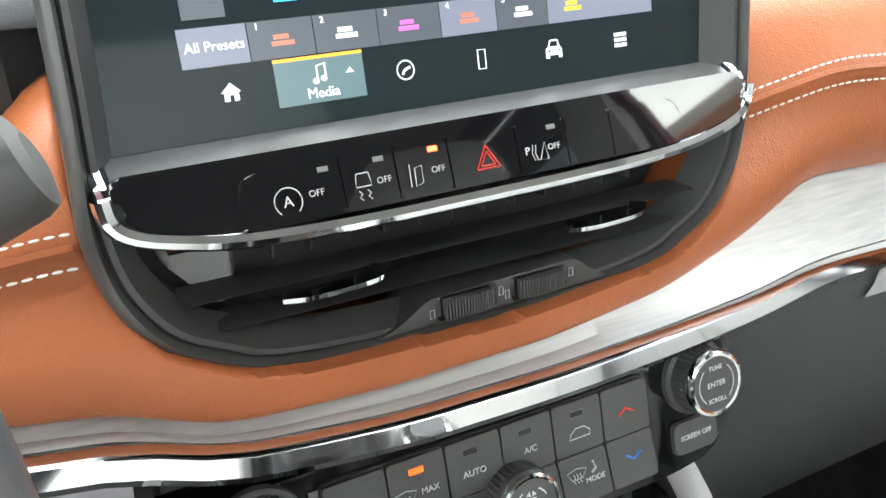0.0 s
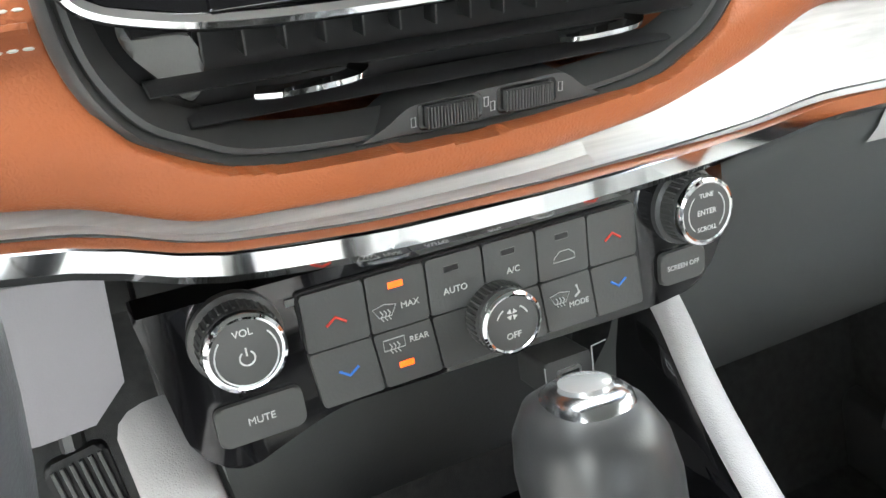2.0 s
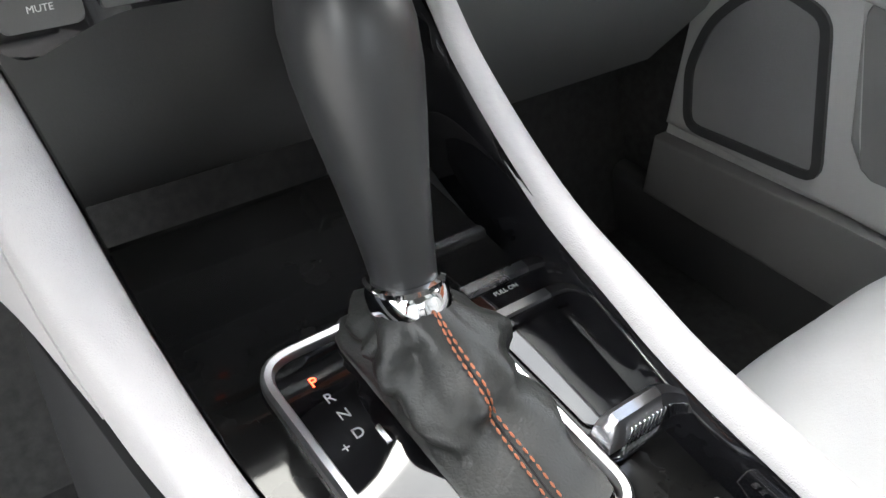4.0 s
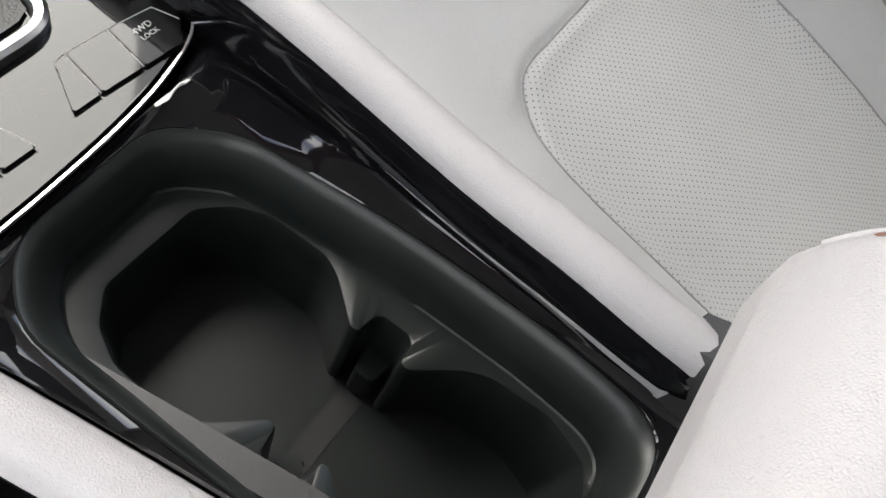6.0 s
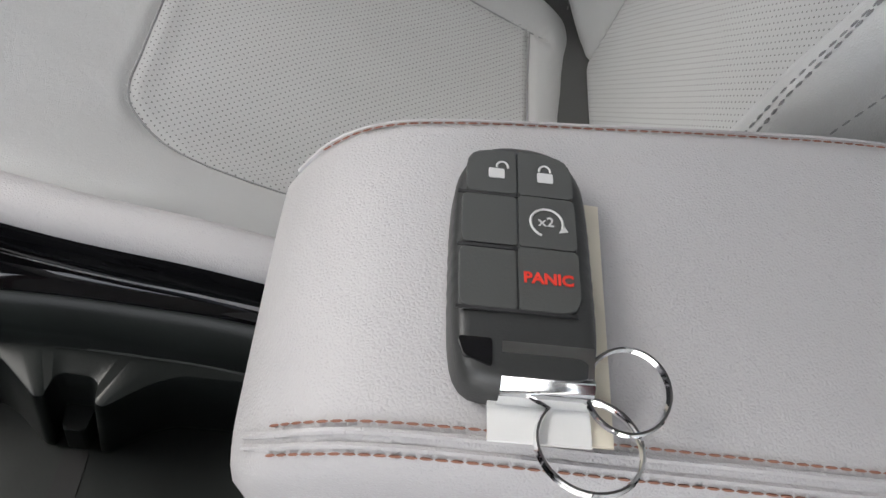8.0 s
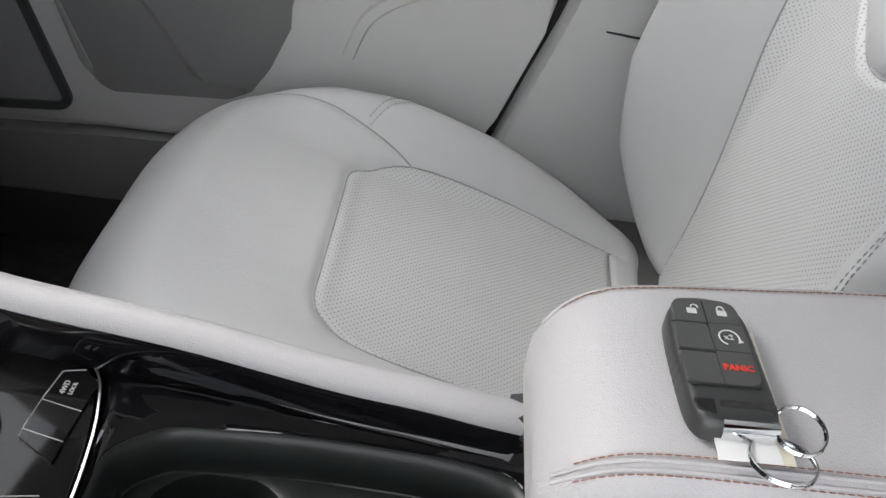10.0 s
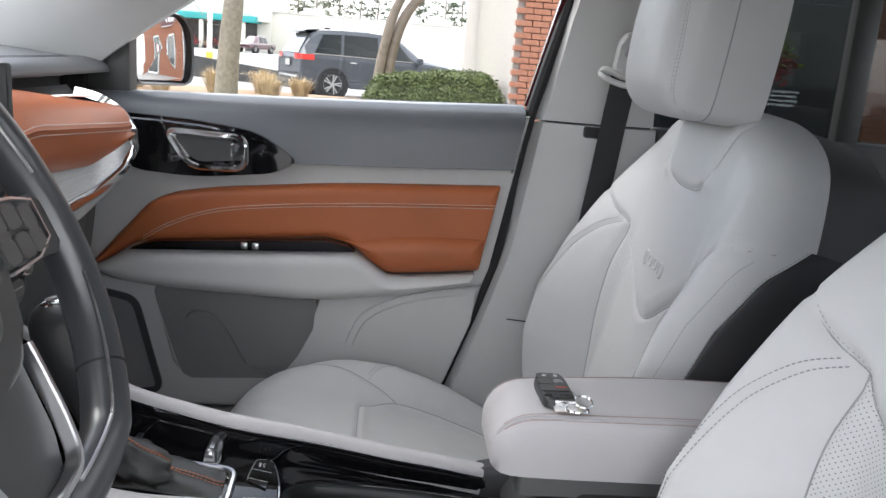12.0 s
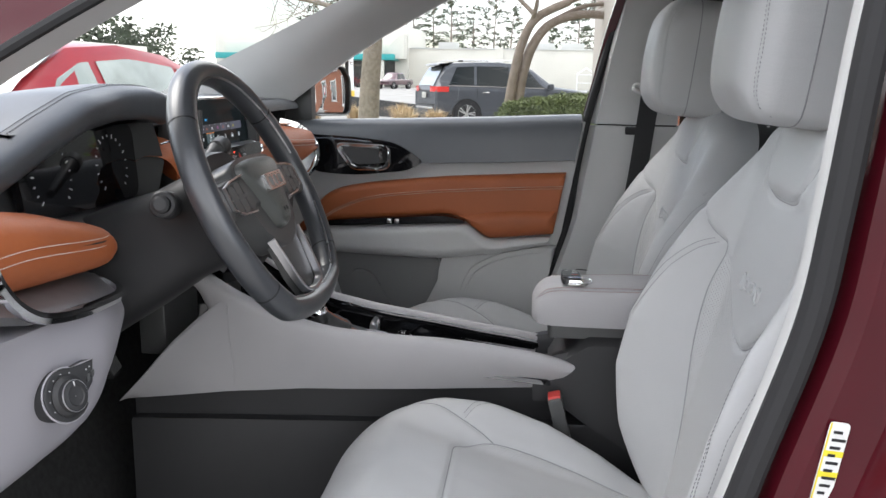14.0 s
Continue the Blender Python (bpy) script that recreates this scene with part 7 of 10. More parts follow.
for s_ in (1, -1):
    g_ = 0.0 if s_ > 0 else 0.018
    loft(bm, [[(s_ * (x - g_), y, 0.29), (s_ * (x - 0.012 - g_), y, 0.29), (s_ * (x - 0.012 - g_), y, z), (s_ * (x - g_), y, z)] for x, y, z in ((0.068, -0.05, 0.385), (0.078, 0.1, 0.385), (0.094, 0.25, 0.38), (0.122, 0.55, 0.362), (0.143, 0.74, 0.335))])
part("lower_body", bm, "shroud", con, "black lower console body")
# black shroud between the rails and the armrest
bm = bmesh.new()
loft(bm, [[(-0.076, -0.016, 0.34), (-0.074, -0.016, 0.392), (-0.06, -0.016, 0.396), (0.07, -0.016, 0.396), (0.088, -0.016, 0.392), (0.090, -0.016, 0.34)],
          [(-0.076, -0.03, 0.34), (-0.074, -0.03, 0.412), (-0.060, -0.03, 0.422), (0.060, -0.03, 0.422), (0.084, -0.03, 0.414), (0.090, -0.03, 0.34)],
          [(-0.080, -0.085, 0.30), (-0.074, -0.085, 0.446), (-0.055, -0.085, 0.462), (0.055, -0.085, 0.462), (0.078, -0.085, 0.446), (0.088, -0.085, 0.30)],
          [(-0.09, -0.42, 0.10), (-0.08, -0.42, 0.458), (-0.05, -0.42, 0.47), (0.05, -0.42, 0.47), (0.08, -0.42, 0.458), (0.09, -0.42, 0.10)]])
for s_, w0 in ((1, 0.0), (-1, -0.0135)):
    loft(bm, [[(s_ * (x0 + w0), y, 0.34), (s_ * (x0 + w0), y, z - 0.012), (s_ * (x0 + 0.006 + w0), y, z), (s_ * (x1 + w0 - 0.004), y, z), (s_ * (x1 + w0), y, z - 0.010), (s_ * (x1 + w0), y, 0.34)]
              for x0, x1, y, z in ((0.063, 0.0915 if s_ > 0 else 0.0885, 0.0125, 0.418), (0.060, 0.0925 if s_ > 0 else 0.090, -0.006, 0.422), (0.056, 0.091 if s_ > 0 else 0.086, -0.035, 0.428), (0.05, 0.088 if s_ > 0 else 0.078, -0.09, 0.452 if s_ > 0 else 0.440))])
part("bin_shroud", bm, "shroud", con, "black plastic armrest base")
# inner walls beside the deck
for sx, P, half_w in ((1, rp, 0.0105), (-1, lp, 0.0112)):
    bm = bmesh.new()
    rows = []
    for p in P:
        zz = 0.396 + 0.10 * (p.y - 0.12)
        rows.append([Vector((p.x - sx * half_w, p.y, p.z - 0.007)), Vector((p.x - sx * (half_w + 0.003), p.y, p.z - 0.014)), Vector((p.x - sx * (half_w + 0.0035), p.y, (p.z + zz) / 2 - 0.004)), Vector((p.x - sx * (half_w - 0.002), p.y, zz - 0.010))])
    loft(bm, rows, False)
    part("inner_wall", bm, "piano", con, "gloss black inner wall")
# deck: forward plate with gear lever, and cup holder plate
fw = rounded([(-0.118, 0.33), (-0.112, 0.10), (-0.104, 0.02), (-0.086, -0.0045), (-0.062, -0.010), (-0.035, -0.0095), (0.01, -0.0055), (0.045, 0.001), (0.072, 0.012), (0.082, 0.032), (0.090, 0.10), (0.096, 0.33)], [0.0, 0.02, 0.02, 0.012, 0.02, 0.03, 0.03, 0.02, 0.012, 0.02, 0.02, 0.0])
bm = bmesh.new()
slab(bm, fw, -0.02, 0.002, DECK, 0.002)
part("gear_plate", bm, "deckblack", con, "gloss black gear plate with dust specks")
bm = bmesh.new()
sweep(bm, [DECK @ Vector((p.x, p.y, 0.0005)) for p in v2([(-0.104, 0.016), (-0.086, -0.0065), (-0.062, -0.012), (-0.035, -0.0115), (0.01, -0.0075), (0.045, -0.001), (0.0735, 0.0105), (0.0835, 0.032), (0.0915, 0.10), (0.0955, 0.20)], 6)], [(-0.0006, -0.001), (0.0006, -0.001), (0.0006, 0.0007), (-0.0006, 0.0007)])
part("plate_edge", bm, "satinmetal", con, "thin bright edge of the gear plate")
rimo = rounded([(-0.064, -0.252), (0.056, -0.256), (0.0615, -0.205), (0.0590, -0.115), (0.0480, -0.038), (0.0250, -0.0115), (-0.046, -0.014), (-0.0690, -0.040), (-0.0685, -0.10), (-0.0660, -0.20)], [0.035, 0.035, 0.03, 0.05, 0.012, 0.012, 0.014, 0.014, 0.05, 0.03], 6)


def resample(pts, n):
    P = [Vector((p[0], p[1])) for p in pts] + [Vector((pts[0][0], pts[0][1]))]
    d = [0.0]
    for a, b in zip(P, P[1:]):
        d.append(d[-1] + (b - a).length)
    return [(float(np.interp(d[-1] * i / n, d, [p.x for p in P])), float(np.interp(d[-1] * i / n, d, [p.y for p in P]))) for i in range(n)]


def polar(pts, c, n):
    a = [math.atan2(p[1] - c[1], p[0] - c[0]) for p in pts]
    r = [math.hypot(p[0] - c[0], p[1] - c[1]) for p in pts]
    o = np.argsort(a)
    a, r = np.array(a)[o], np.array(r)[o]
    out = []
    for i in range(n):
        q = 2 * math.pi * i / n - math.pi
        R = float(np.interp(q, a, r, period=2 * math.pi))
        out.append((c[0] + R * math.cos(q), c[1] + R * math.sin(q)))
    return out


cc = (-0.004, -0.132)
DN = 160
dense = resample(rimo, 400)
inner = polar(dense, cc, DN)
outer = polar(resample([(-0.085, -0.272), (0.066, -0.276), (0.0745, -0.24), (0.0730, -0.12), (0.0800, -0.02), (0.080, 0.0115), (0.045, -0.002), (0.01, -0.0085), (-0.035, -0.0125), (-0.062, -0.013), (-0.100, -0.008), (-0.0980, -0.08), (-0.089, -0.15)], 500), cc, DN)
bm = bmesh.new()
R = []
for k, h in ((0.0, -0.010), (0.10, -0.0045), (0.22, -0.0015), (0.36, -0.0012), (0.50, -0.0030), (0.75, -0.0050), (0.96, -0.0056), (1.0, -0.0066)):
    R.append([DECK @ Vector((a[0] + (b[0] - a[0]) * k, a[1] + (b[1] - a[1]) * k, h)) for a, b in zip(outer, inner)])
R.append([DECK @ Vector((b[0], b[1], -0.014)) for b in inner])
loft(bm, [r + [r[0]] for r in R], False)
part("cup_holder_plate", bm, "piano", con, "gloss black plate round the cup holder")
bm = bmesh.new()
shr = lambda k: [(cc[0] + (p[0] - cc[0]) * (1 - k / 0.063), cc[1] + (p[1] - cc[1]) * (1 - k / 0.122)) for p in inner]
R = [[DECK @ Vector((*p, h)) for p in shr(k)] for k, h in ((-0.0004, -0.0075), (-0.0002, -0.0062), (0.0006, -0.0056), (0.0020, -0.0064), (0.0050, -0.0100), (0.0095, -0.0190), (0.0105, -0.0240), (0.0112, -0.0318), (0.0122, -0.0328))]
loft(bm, [r + [r[0]] for r in R], False)
part("cup_holder_rim", bm, "liner", con, "dark grey rubber cup holder wall", 40)
bm = bmesh.new()
WC = (-0.004, -0.139)
well_h = [(0.0, -0.040), (0.024, -0.040), (0.037, -0.051), (0.0440, -0.066), (0.0450, -0.096), (0.0405, -0.1055), (0.0330, -0.1145), (0.0250, -0.1240), (0.0258, -0.1280), (0.0360, -0.1295), (0.0385, -0.1325), (0.0385, -0.1455), (0.0360, -0.1485), (0.0258, -0.1500), (0.0250, -0.1540), (0.0330, -0.1635), (0.0405, -0.1725), (0.0460, -0.184), (0.0480, -0.214), (0.0400, -0.236), (0.024, -0.244), (0.0, -0.244)]
well = polar(resample(rounded([(WC[0] + p[0], p[1]) for p in well_h] + [(WC[0] - p[0] * 1.06, p[1]) for p in reversed(well_h[1:-1])], 0.0035, 4), 1600), WC, 320)
edge_ = polar(resample(shr(0.0122), 800), WC, 320)
sh2 = lambda q, k: [(WC[0] + (p[0] - WC[0]) * (1 - k / 0.045), WC[1] + (p[1] - WC[1]) * (1 - k / 0.1)) for p in q]
R = [[DECK @ Vector((*p, h)) for p in L] for L, h in ((edge_, -0.0325), (sh2(well, -0.0022), -0.0330), (sh2(well, -0.0008), -0.0334), (sh2(well, 0.0), -0.0350), (sh2(well, 0.002), -0.052), (sh2(well, 0.0045), -0.086))]
loft(bm, [r + [r[0]] for r in R], False)
part("cup_liner", bm, "liner", con, "moulded rubber liner of two cup wells", 40)
bm = bmesh.new()
slab(bm, rounded([(-0.056, -0.25), (0.048, -0.25), (0.048, -0.034), (-0.056, -0.034)], 0.01), -0.094, -0.082, DECK)
part("cup_floor", bm, "liner", con)
for s_ in (1, -1):
    bm = bmesh.new()
    slab(bm, rounded([(WC[0] + s_ * 0.037, -0.146), (WC[0] + s_ * 0.023, -0.144), (WC[0] + s_ * 0.023, -0.134), (WC[0] + s_ * 0.037, -0.132)], 0.002), -0.082, -0.060, DECK, 0.003, 3)
    part("cup_tab", bm, "liner", con, "sprung tab between the wells")
bm = bmesh.new()
slab(bm, rounded([(-0.026, -0.145), (0.018, -0.145), (0.018, -0.133), (-0.026, -0.133)], 0.003), -0.082, -0.0815, DECK)
part("cup_rib", bm, "rubber", con, "black strip between the wells")
# small buttons behind the gear frame
grp = [[(-0.084, 0.0235), (-0.056, 0.0275), (-0.058, 0.004), (-0.079, 0.003)], [(-0.0552, 0.0275), (-0.0285, 0.029), (-0.0325, 0.0045), (-0.0572, 0.004)], [(-0.0277, 0.029), (-0.0215, 0.0275), (-0.0165, 0.0045), (-0.0317, 0.0045)],
       [(0.0165, 0.030), (0.022, 0.0305), (0.018, 0.007), (0.004, 0.007)], [(0.0228, 0.0305), (0.0435, 0.0295), (0.040, 0.006), (0.0188, 0.007)], [(0.0443, 0.0295), (0.066, 0.027), (0.070, 0.015), (0.062, 0.005), (0.0408, 0.006)]]
for g in grp:
    bm = bmesh.new()
    slab(bm, rounded(g, 0.0012), 0.0, 0.0040, DECK, 0.0006)
    bt = part("deck_button", bm, "deckblack", con, "gloss black deck button")
    # pale line along two edges, drawn in for the highlight on the button
    bm = bmesh.new()
    tube(bm, [DECK @ Vector((p[0], p[1], 0.0040)) for p in (g[0], g[1], g[2])], 0.00035, 4)
    part("button_edge_glint", bm, "plastic", bt)
words("lettering", "4WD", 0.0045, DECK @ Matrix.Translation((0.0545, 0.021, 0.0043)), "white", bt)
words("lettering", "LOCK", 0.0035, DECK @ Matrix.Translation((0.0545, 0.0165, 0.0043)), "white", bt)
# gear frame
gf = rounded([(-0.0745, 0.042), (0.0335, 0.046), (0.0345, 0.207), (-0.0770, 0.205)], [0.018, 0.018, 0.02, 0.02], 6)
bm = bmesh.new()
sweep(bm, [DECK @ Vector((p.x, p.y, 0.004)) for p in gf], [(-0.0035, -0.003), (0.0035, -0.003), (0.0035, 0.0025), (0.0015, 0.0042), (-0.002, 0.0038), (-0.0035, 0.001)], DECK.to_3x3().col[2], True)
part("gear_frame", bm, "satinmetal", con, "satin silver gear frame")
bm = bmesh.new()
slab(bm, rounded([(-0.071, 0.046), (-0.020, 0.046), (-0.020, 0.202), (-0.073, 0.202)], 0.012), 0.0, 0.0036, DECK, 0.001)
gp_ = part("gear_scale", bm, "piano", con, "gloss black gear scale")
for t, u, v, c in (("P", -0.0560, 0.1835, "redled"), ("R", -0.0545, 0.171, "white"), ("N", -0.0535, 0.1590, "white"), ("D", -0.0535, 0.1465, "white"), ("+", -0.0630, 0.1420, "white")):
    words("lettering", t, 0.0084, DECK @ Matrix.Translation((u, v, 0.0038)), c, gp_)
bm = bmesh.new()
box(bm, (-0.0440, 0.140, 0.004), (0.0030, 0.012, 0.0008), 0.0003, DECK)
part("scale_slot", bm, "satinmetal", gp_)
# parking brake, dial and front tray on the passenger side of the lever
bm = bmesh.new()
slab(bm, rounded([(0.044, 0.160), (0.094, 0.160), (0.094, 0.198), (0.044, 0.198)], 0.003), 0.0, 0.005, DECK, 0.0015)
ep = part("parking_brake_switch", bm, "piano", con, "gloss black parking brake switch with silver lip")
bm = bmesh.new()
loft(bm, [[DECK @ Vector((u, 0.1885, 0.0050)), DECK @ Vector((u, 0.1895, 0.0085)), DECK @ Vector((u, 0.1965, 0.0075)), DECK @ Vector((u, 0.197, 0.0050))] for u in (0.0445, 0.0465, 0.0915, 0.0935)])
part("brake_lever", bm, "satinmetal", ep)
bm = bmesh.new()
loft(bm, [[DECK @ Vector((u, 0.1655, 0.0050)), DECK @ Vector((u, 0.166, 0.0075)), DECK @ Vector((u, 0.1725, 0.0065)), DECK @ Vector((u, 0.173, 0.0050))] for u in (0.0475, 0.0490, 0.0900, 0.0915)])
part("front_lip", bm, "satinmetal", ep)
words("lettering", "PULL ON", 0.0042, DECK @ Matrix.Translation((0.069, 0.1835, 0.0052)), "white", ep)
bm = bmesh.new()
slab(bm, rounded([(0.043, 0.088), (0.088, 0.088), (0.0905, 0.157), (0.043, 0.157)], 0.004), 0.0, 0.0035, DECK, 0.001)
part("side_plate", bm, "piano", con)
bm = bmesh.new()
sweep(bm, [DECK @ Vector((u, 0.231, 0.005)) for u in (0.050, 0.07, 0.090)], [(-0.003, -0.003), (0.003, -0.003), (0.003, 0.003), (-0.003, 0.003)])
part("tray_bar", bm, "satinmetal", con)
dl = thing("drive_mode_switch", "chrome drive mode rocker standing on the console", "switch", (0.058, 0.32, 0.42))
bm = bmesh.new()
mdl = DECK @ Matrix.Translation((0.0615, 0.0765, 0.0))
slab(bm, rounded([(-0.027, -0.011), (0.027, -0.009), (0.027, 0.010), (-0.027, 0.010)], 0.008), 0.0, 0.0055, mdl, 0.002)
part("socket", bm, "piano", dl)
bm = bmesh.new()
loft(bm, [[mdl @ Vector((u, p[0], p[1] * k)) for p in ((-0.006, 0.004), (-0.0045, 0.016), (-0.001, 0.023), (0.004, 0.024), (0.0075, 0.020), (0.008, 0.004))] for u, k in ((-0.023, 0.72), (-0.021, 0.9), (-0.018, 1), (0.018, 1.0), (0.0215, 0.95), (0.023, 0.8))])
kb = part("rocker", bm, "satinmetal", dl, "chrome rocker")
bm = bmesh.new()
for i in range(9):
    box(bm, (-0.012 + 0.0030 * i, -0.0058, 0.0125), (0.0010, 0.0016, 0.012), 0.0003, mdl)
part("ribs", bm, "chrome", kb, kind="stuff")

# ---- gear lever ----
gl_ = thing("gear_lever", "gear lever with black knob, chrome ring and stitched leather boot", "gear lever", (-0.01, 0.40, 0.42))
ring_c, top_c = Vector((-0.003, 0.430, 0.472)), Vector((-0.0125, 0.478, 0.628))
kd = (top_c - ring_c).normalized()
ku = Vector((1, 0, 0))
kv = kd.cross(ku).normalized()
bm = bmesh.new()
prof = ((0.0, 0.0165, 0.018), (0.02, 0.0185, 0.021), (0.045, 0.0225, 0.025), (0.07, 0.0275, 0.030), (0.09, 0.0305, 0.034), (0.107, 0.031, 0.035), (0.120, 0.0285, 0.0325), (0.129, 0.0225, 0.026), (0.134, 0.013, 0.015), (0.1355, 0.003, 0.004))
loft(bm, [ring(ring_c + kd * h * 1.20, ku, kv, a * 0.92, b * 0.92, 32, 2.3) for h, a, b in prof])
part("knob", bm, mat("knob_leather", (0.024, 0.025, 0.026), 0.38, vary=0.1, grain=0.08, gscale=700, gtype="leather"), gl_, "black rounded knob", 60)
bm = bmesh.new()
cp = ring_c + kd * 0.1608
cap = [ring(cp + kd * dh - kv * 0.003, ku, kv, a, b, 28, 2.4) for dh, a, b in ((-0.008, 0.0170, 0.0190), (-0.001, 0.0155, 0.0170), (0.0015, 0.0125, 0.014), (0.0025, 0.006, 0.008), (0.0026, 0.0005, 0.0005))]
loft(bm, cap)
cap_ = part("knob_cap", bm, mat("smoked_chrome", (0.36, 0.37, 0.38), 0.2, 1.0, vary=0.05), gl_, "chrome trimmed knob cap", 60)
bm = bmesh.new()
loft(bm, [ring(cp + kd * dh - kv * 0.004, ku, kv, a, b, 24, 2.0) for dh, a, b in ((0.0012, 0.0105, 0.011), (0.0036, 0.0095, 0.010), (0.0042, 0.006, 0.0065), (0.0043, 0.0005, 0.0005))])
part("cap_inlay", bm, mat("cap_inlay_grey", (0.35, 0.36, 0.37), 0.25, 0.6), cap_)
bm = bmesh.new()
loft(bm, [ring(ring_c + kd * h, ku, kv, a, b, 28, 2.3) for h, a, b in ((-0.012, 0.019, 0.021), (-0.010, 0.0205, 0.0225), (-0.002, 0.020, 0.022), (0.001, 0.0185, 0.0205), (0.0045, 0.0195, 0.0215), (0.0055, 0.0175, 0.019))])
part("chrome_collar", bm, "chrome", gl_, "chrome collar")
# boot: rings from the frame opening up to the collar, with folds
boot_mat = mat("black_boot_leather", (0.035, 0.036, 0.034), 0.42, vary=0.12, grain=0.45, gscale=420, gtype="leather")
foot = polar(resample(rounded([(-0.034, 0.052), (0.031, 0.054), (0.031, 0.209), (-0.034, 0.209)], 0.012), 300), (0, 0.135), 72)
foot_w = [DECK @ Vector((p[0], p[1], 0.004)) for p in foot]
topr = []
for p in foot:
    a = math.atan2(p[1] - 0.135, p[0])
    topr.append(ring_c - kd * 0.008 + ku * 0.0195 * math.cos(a) + Vector((0, 0.85, -0.4)).normalized() * 0.020 * math.sin(a))
rings = []
NB = 22
for i in range(NB + 1):
    t = i / NB
    row = []
    for j, (f, q) in enumerate(zip(foot_w, topr)):
        s = t ** 0.80
        p = f.lerp(q, s)
        p.z = f.z + (q.z - f.z) * (t ** 1.25)
        a = 2 * math.pi * j / 72
        bulge = math.sin(math.pi * t)
        c = Vector((-0.001, p.y * 0 + (0.385 + 0.045 * t), p.z))
        d = (p - c)
        d.z = 0
        fold = 0.0072 * math.sin(t * 12 + 1.9 * math.sin(a * 2 + 0.6) + 0.8) * bulge + 0.013 * bulge * noise.noise(Vector((math.cos(a) * 1.9, math.sin(a) * 1.9, t * 3.4))) + 0.0055 * bulge * noise.noise(Vector((math.cos(a) * 5, math.sin(a) * 5, t * 7)))
        sag = 0.010 * bulge * max(0.0, -math.cos(a - 0.2))
        row.append(p + d.normalized() * (fold + sag + 0.004 * bulge))
    rings.append(row)
bm = bmesh.new()
loft(bm, rings, True, False)
boot = part("leather_boot", bm, boot_mat, gl_, "creased black leather boot", 70)
bm = bmesh.new()
idx = min(range(72), key=lambda j: (foot[j][0] + 0.001) ** 2 + (foot[j][1] - 0.052) ** 2)
for dj in (-1.0, 1.0):
    L = []
    for r in rings:
        a, b = r[idx], r[(idx + (1 if dj > 0 else -1)) % 72]
        L.append(a.lerp(b, 0.5) + Vector((0, -0.0008, 0.0009)))
    stitches(bm, L, 0.0048, 0.0037, 0.0007)
part("stitching", bm, mat("rust_orange_thread", (0.45, 0.15, 0.07), 0.6), boot, "rust coloured double stitching", kind="stuff")
bm = bmesh.new()
tube(bm, [r[idx] + Vector((0, -0.0002, 0.0002)) for r in rings], 0.0006, 5)
part("boot_seam", bm, "rubber", boot)

# ---- armrest and key ----
ar = thing("armrest", "pale grey leather centre armrest with rust double stitching", "armrest", (0, -0.15, 0.47))
AW = 0.0655


def lid_x(u, y):
    """The lid tapers on the passenger side towards its front."""
    k = float(np.interp(y, [-0.2, -0.13, -0.072, -0.024, 0.0, 0.02], [1.02, 0.95, 0.82, 0.72, 0.68, 0.66])) if u > 0 else 1.02
    return u * k


bm = bmesh.new()
rings = []
sec_a = [(-AW + 0.004, 0.0), (-AW, 0.03), (-AW + 0.0005, 0.055), (-AW + 0.0035, 0.0655), (-AW + 0.008, 0.0695), (-AW + 0.016, 0.0715), (-0.03, 0.073), (0.0, 0.0735), (0.03, 0.073), (AW - 0.016, 0.0715), (AW - 0.008, 0.0695), (AW - 0.0035, 0.0655), (AW - 0.0005, 0.055), (AW, 0.03), (AW - 0.004, 0.0)]
for y, kx, z0, kz in ((0.006, 0.74, 0.503, 0.25), (0.0045, 0.86, 0.499, 0.42), (0.0, 0.93, 0.495, 0.58), (-0.006, 0.970, 0.492, 0.74), (-0.016, 0.993, 0.490, 0.88), (-0.030, 1.0, 0.489, 0.965), (-0.055, 1.0, 0.4885, 1.0), (-0.09, 1.0, 0.488, 1.01), (-0.14, 1.0, 0.488, 1.02), (-0.20, 1.0, 0.488, 1.03), (-0.30, 1.0, 0.488, 1.03), (-0.36, 1.0, 0.488, 1.02), (-0.375, 0.97, 0.49, 0.9), (-0.38, 0.9, 0.495, 0.6)):
    rings.append([Vector((lid_x(p[0] * kx, y), y + 0.012, z0 - 0.0105 + p[1] * kz)) for p in sec_a])
loft(bm, rings)
lid = part("padded_lid", bm, "arm", ar, "pale grey leather lid", 60)
bm = bmesh.new()
for s in (1, -1):
    for u, dz in ((AW - 0.0100, 0.0005), (AW - 0.0036, 0.0006)):
        L = []
        for y, kx, z0, kz in ((-0.006, 0.970, 0.492, 0.74), (-0.016, 0.993, 0.490, 0.88), (-0.030, 1.0, 0.489, 0.965), (-0.055, 1.0, 0.4885, 1.0), (-0.09, 1.0, 0.488, 1.01), (-0.14, 1.0, 0.488, 1.02), (-0.20, 1.0, 0.488, 1.03), (-0.36, 1.0, 0.488, 1.02)):
            zz = float(np.interp(u, [p[0] for p in sec_a[7:12]], [p[1] for p in sec_a[7:12]]))
            L.append((lid_x(s * u * kx, y), y + 0.012, z0 - 0.0105 + zz * kz + dz))
        stitches(bm, curve(L, 6), 0.0036, 0.0031, 0.00038)
part("stitching", bm, "thread_o", lid, "rust double stitching", kind="stuff")
bm = bmesh.new()
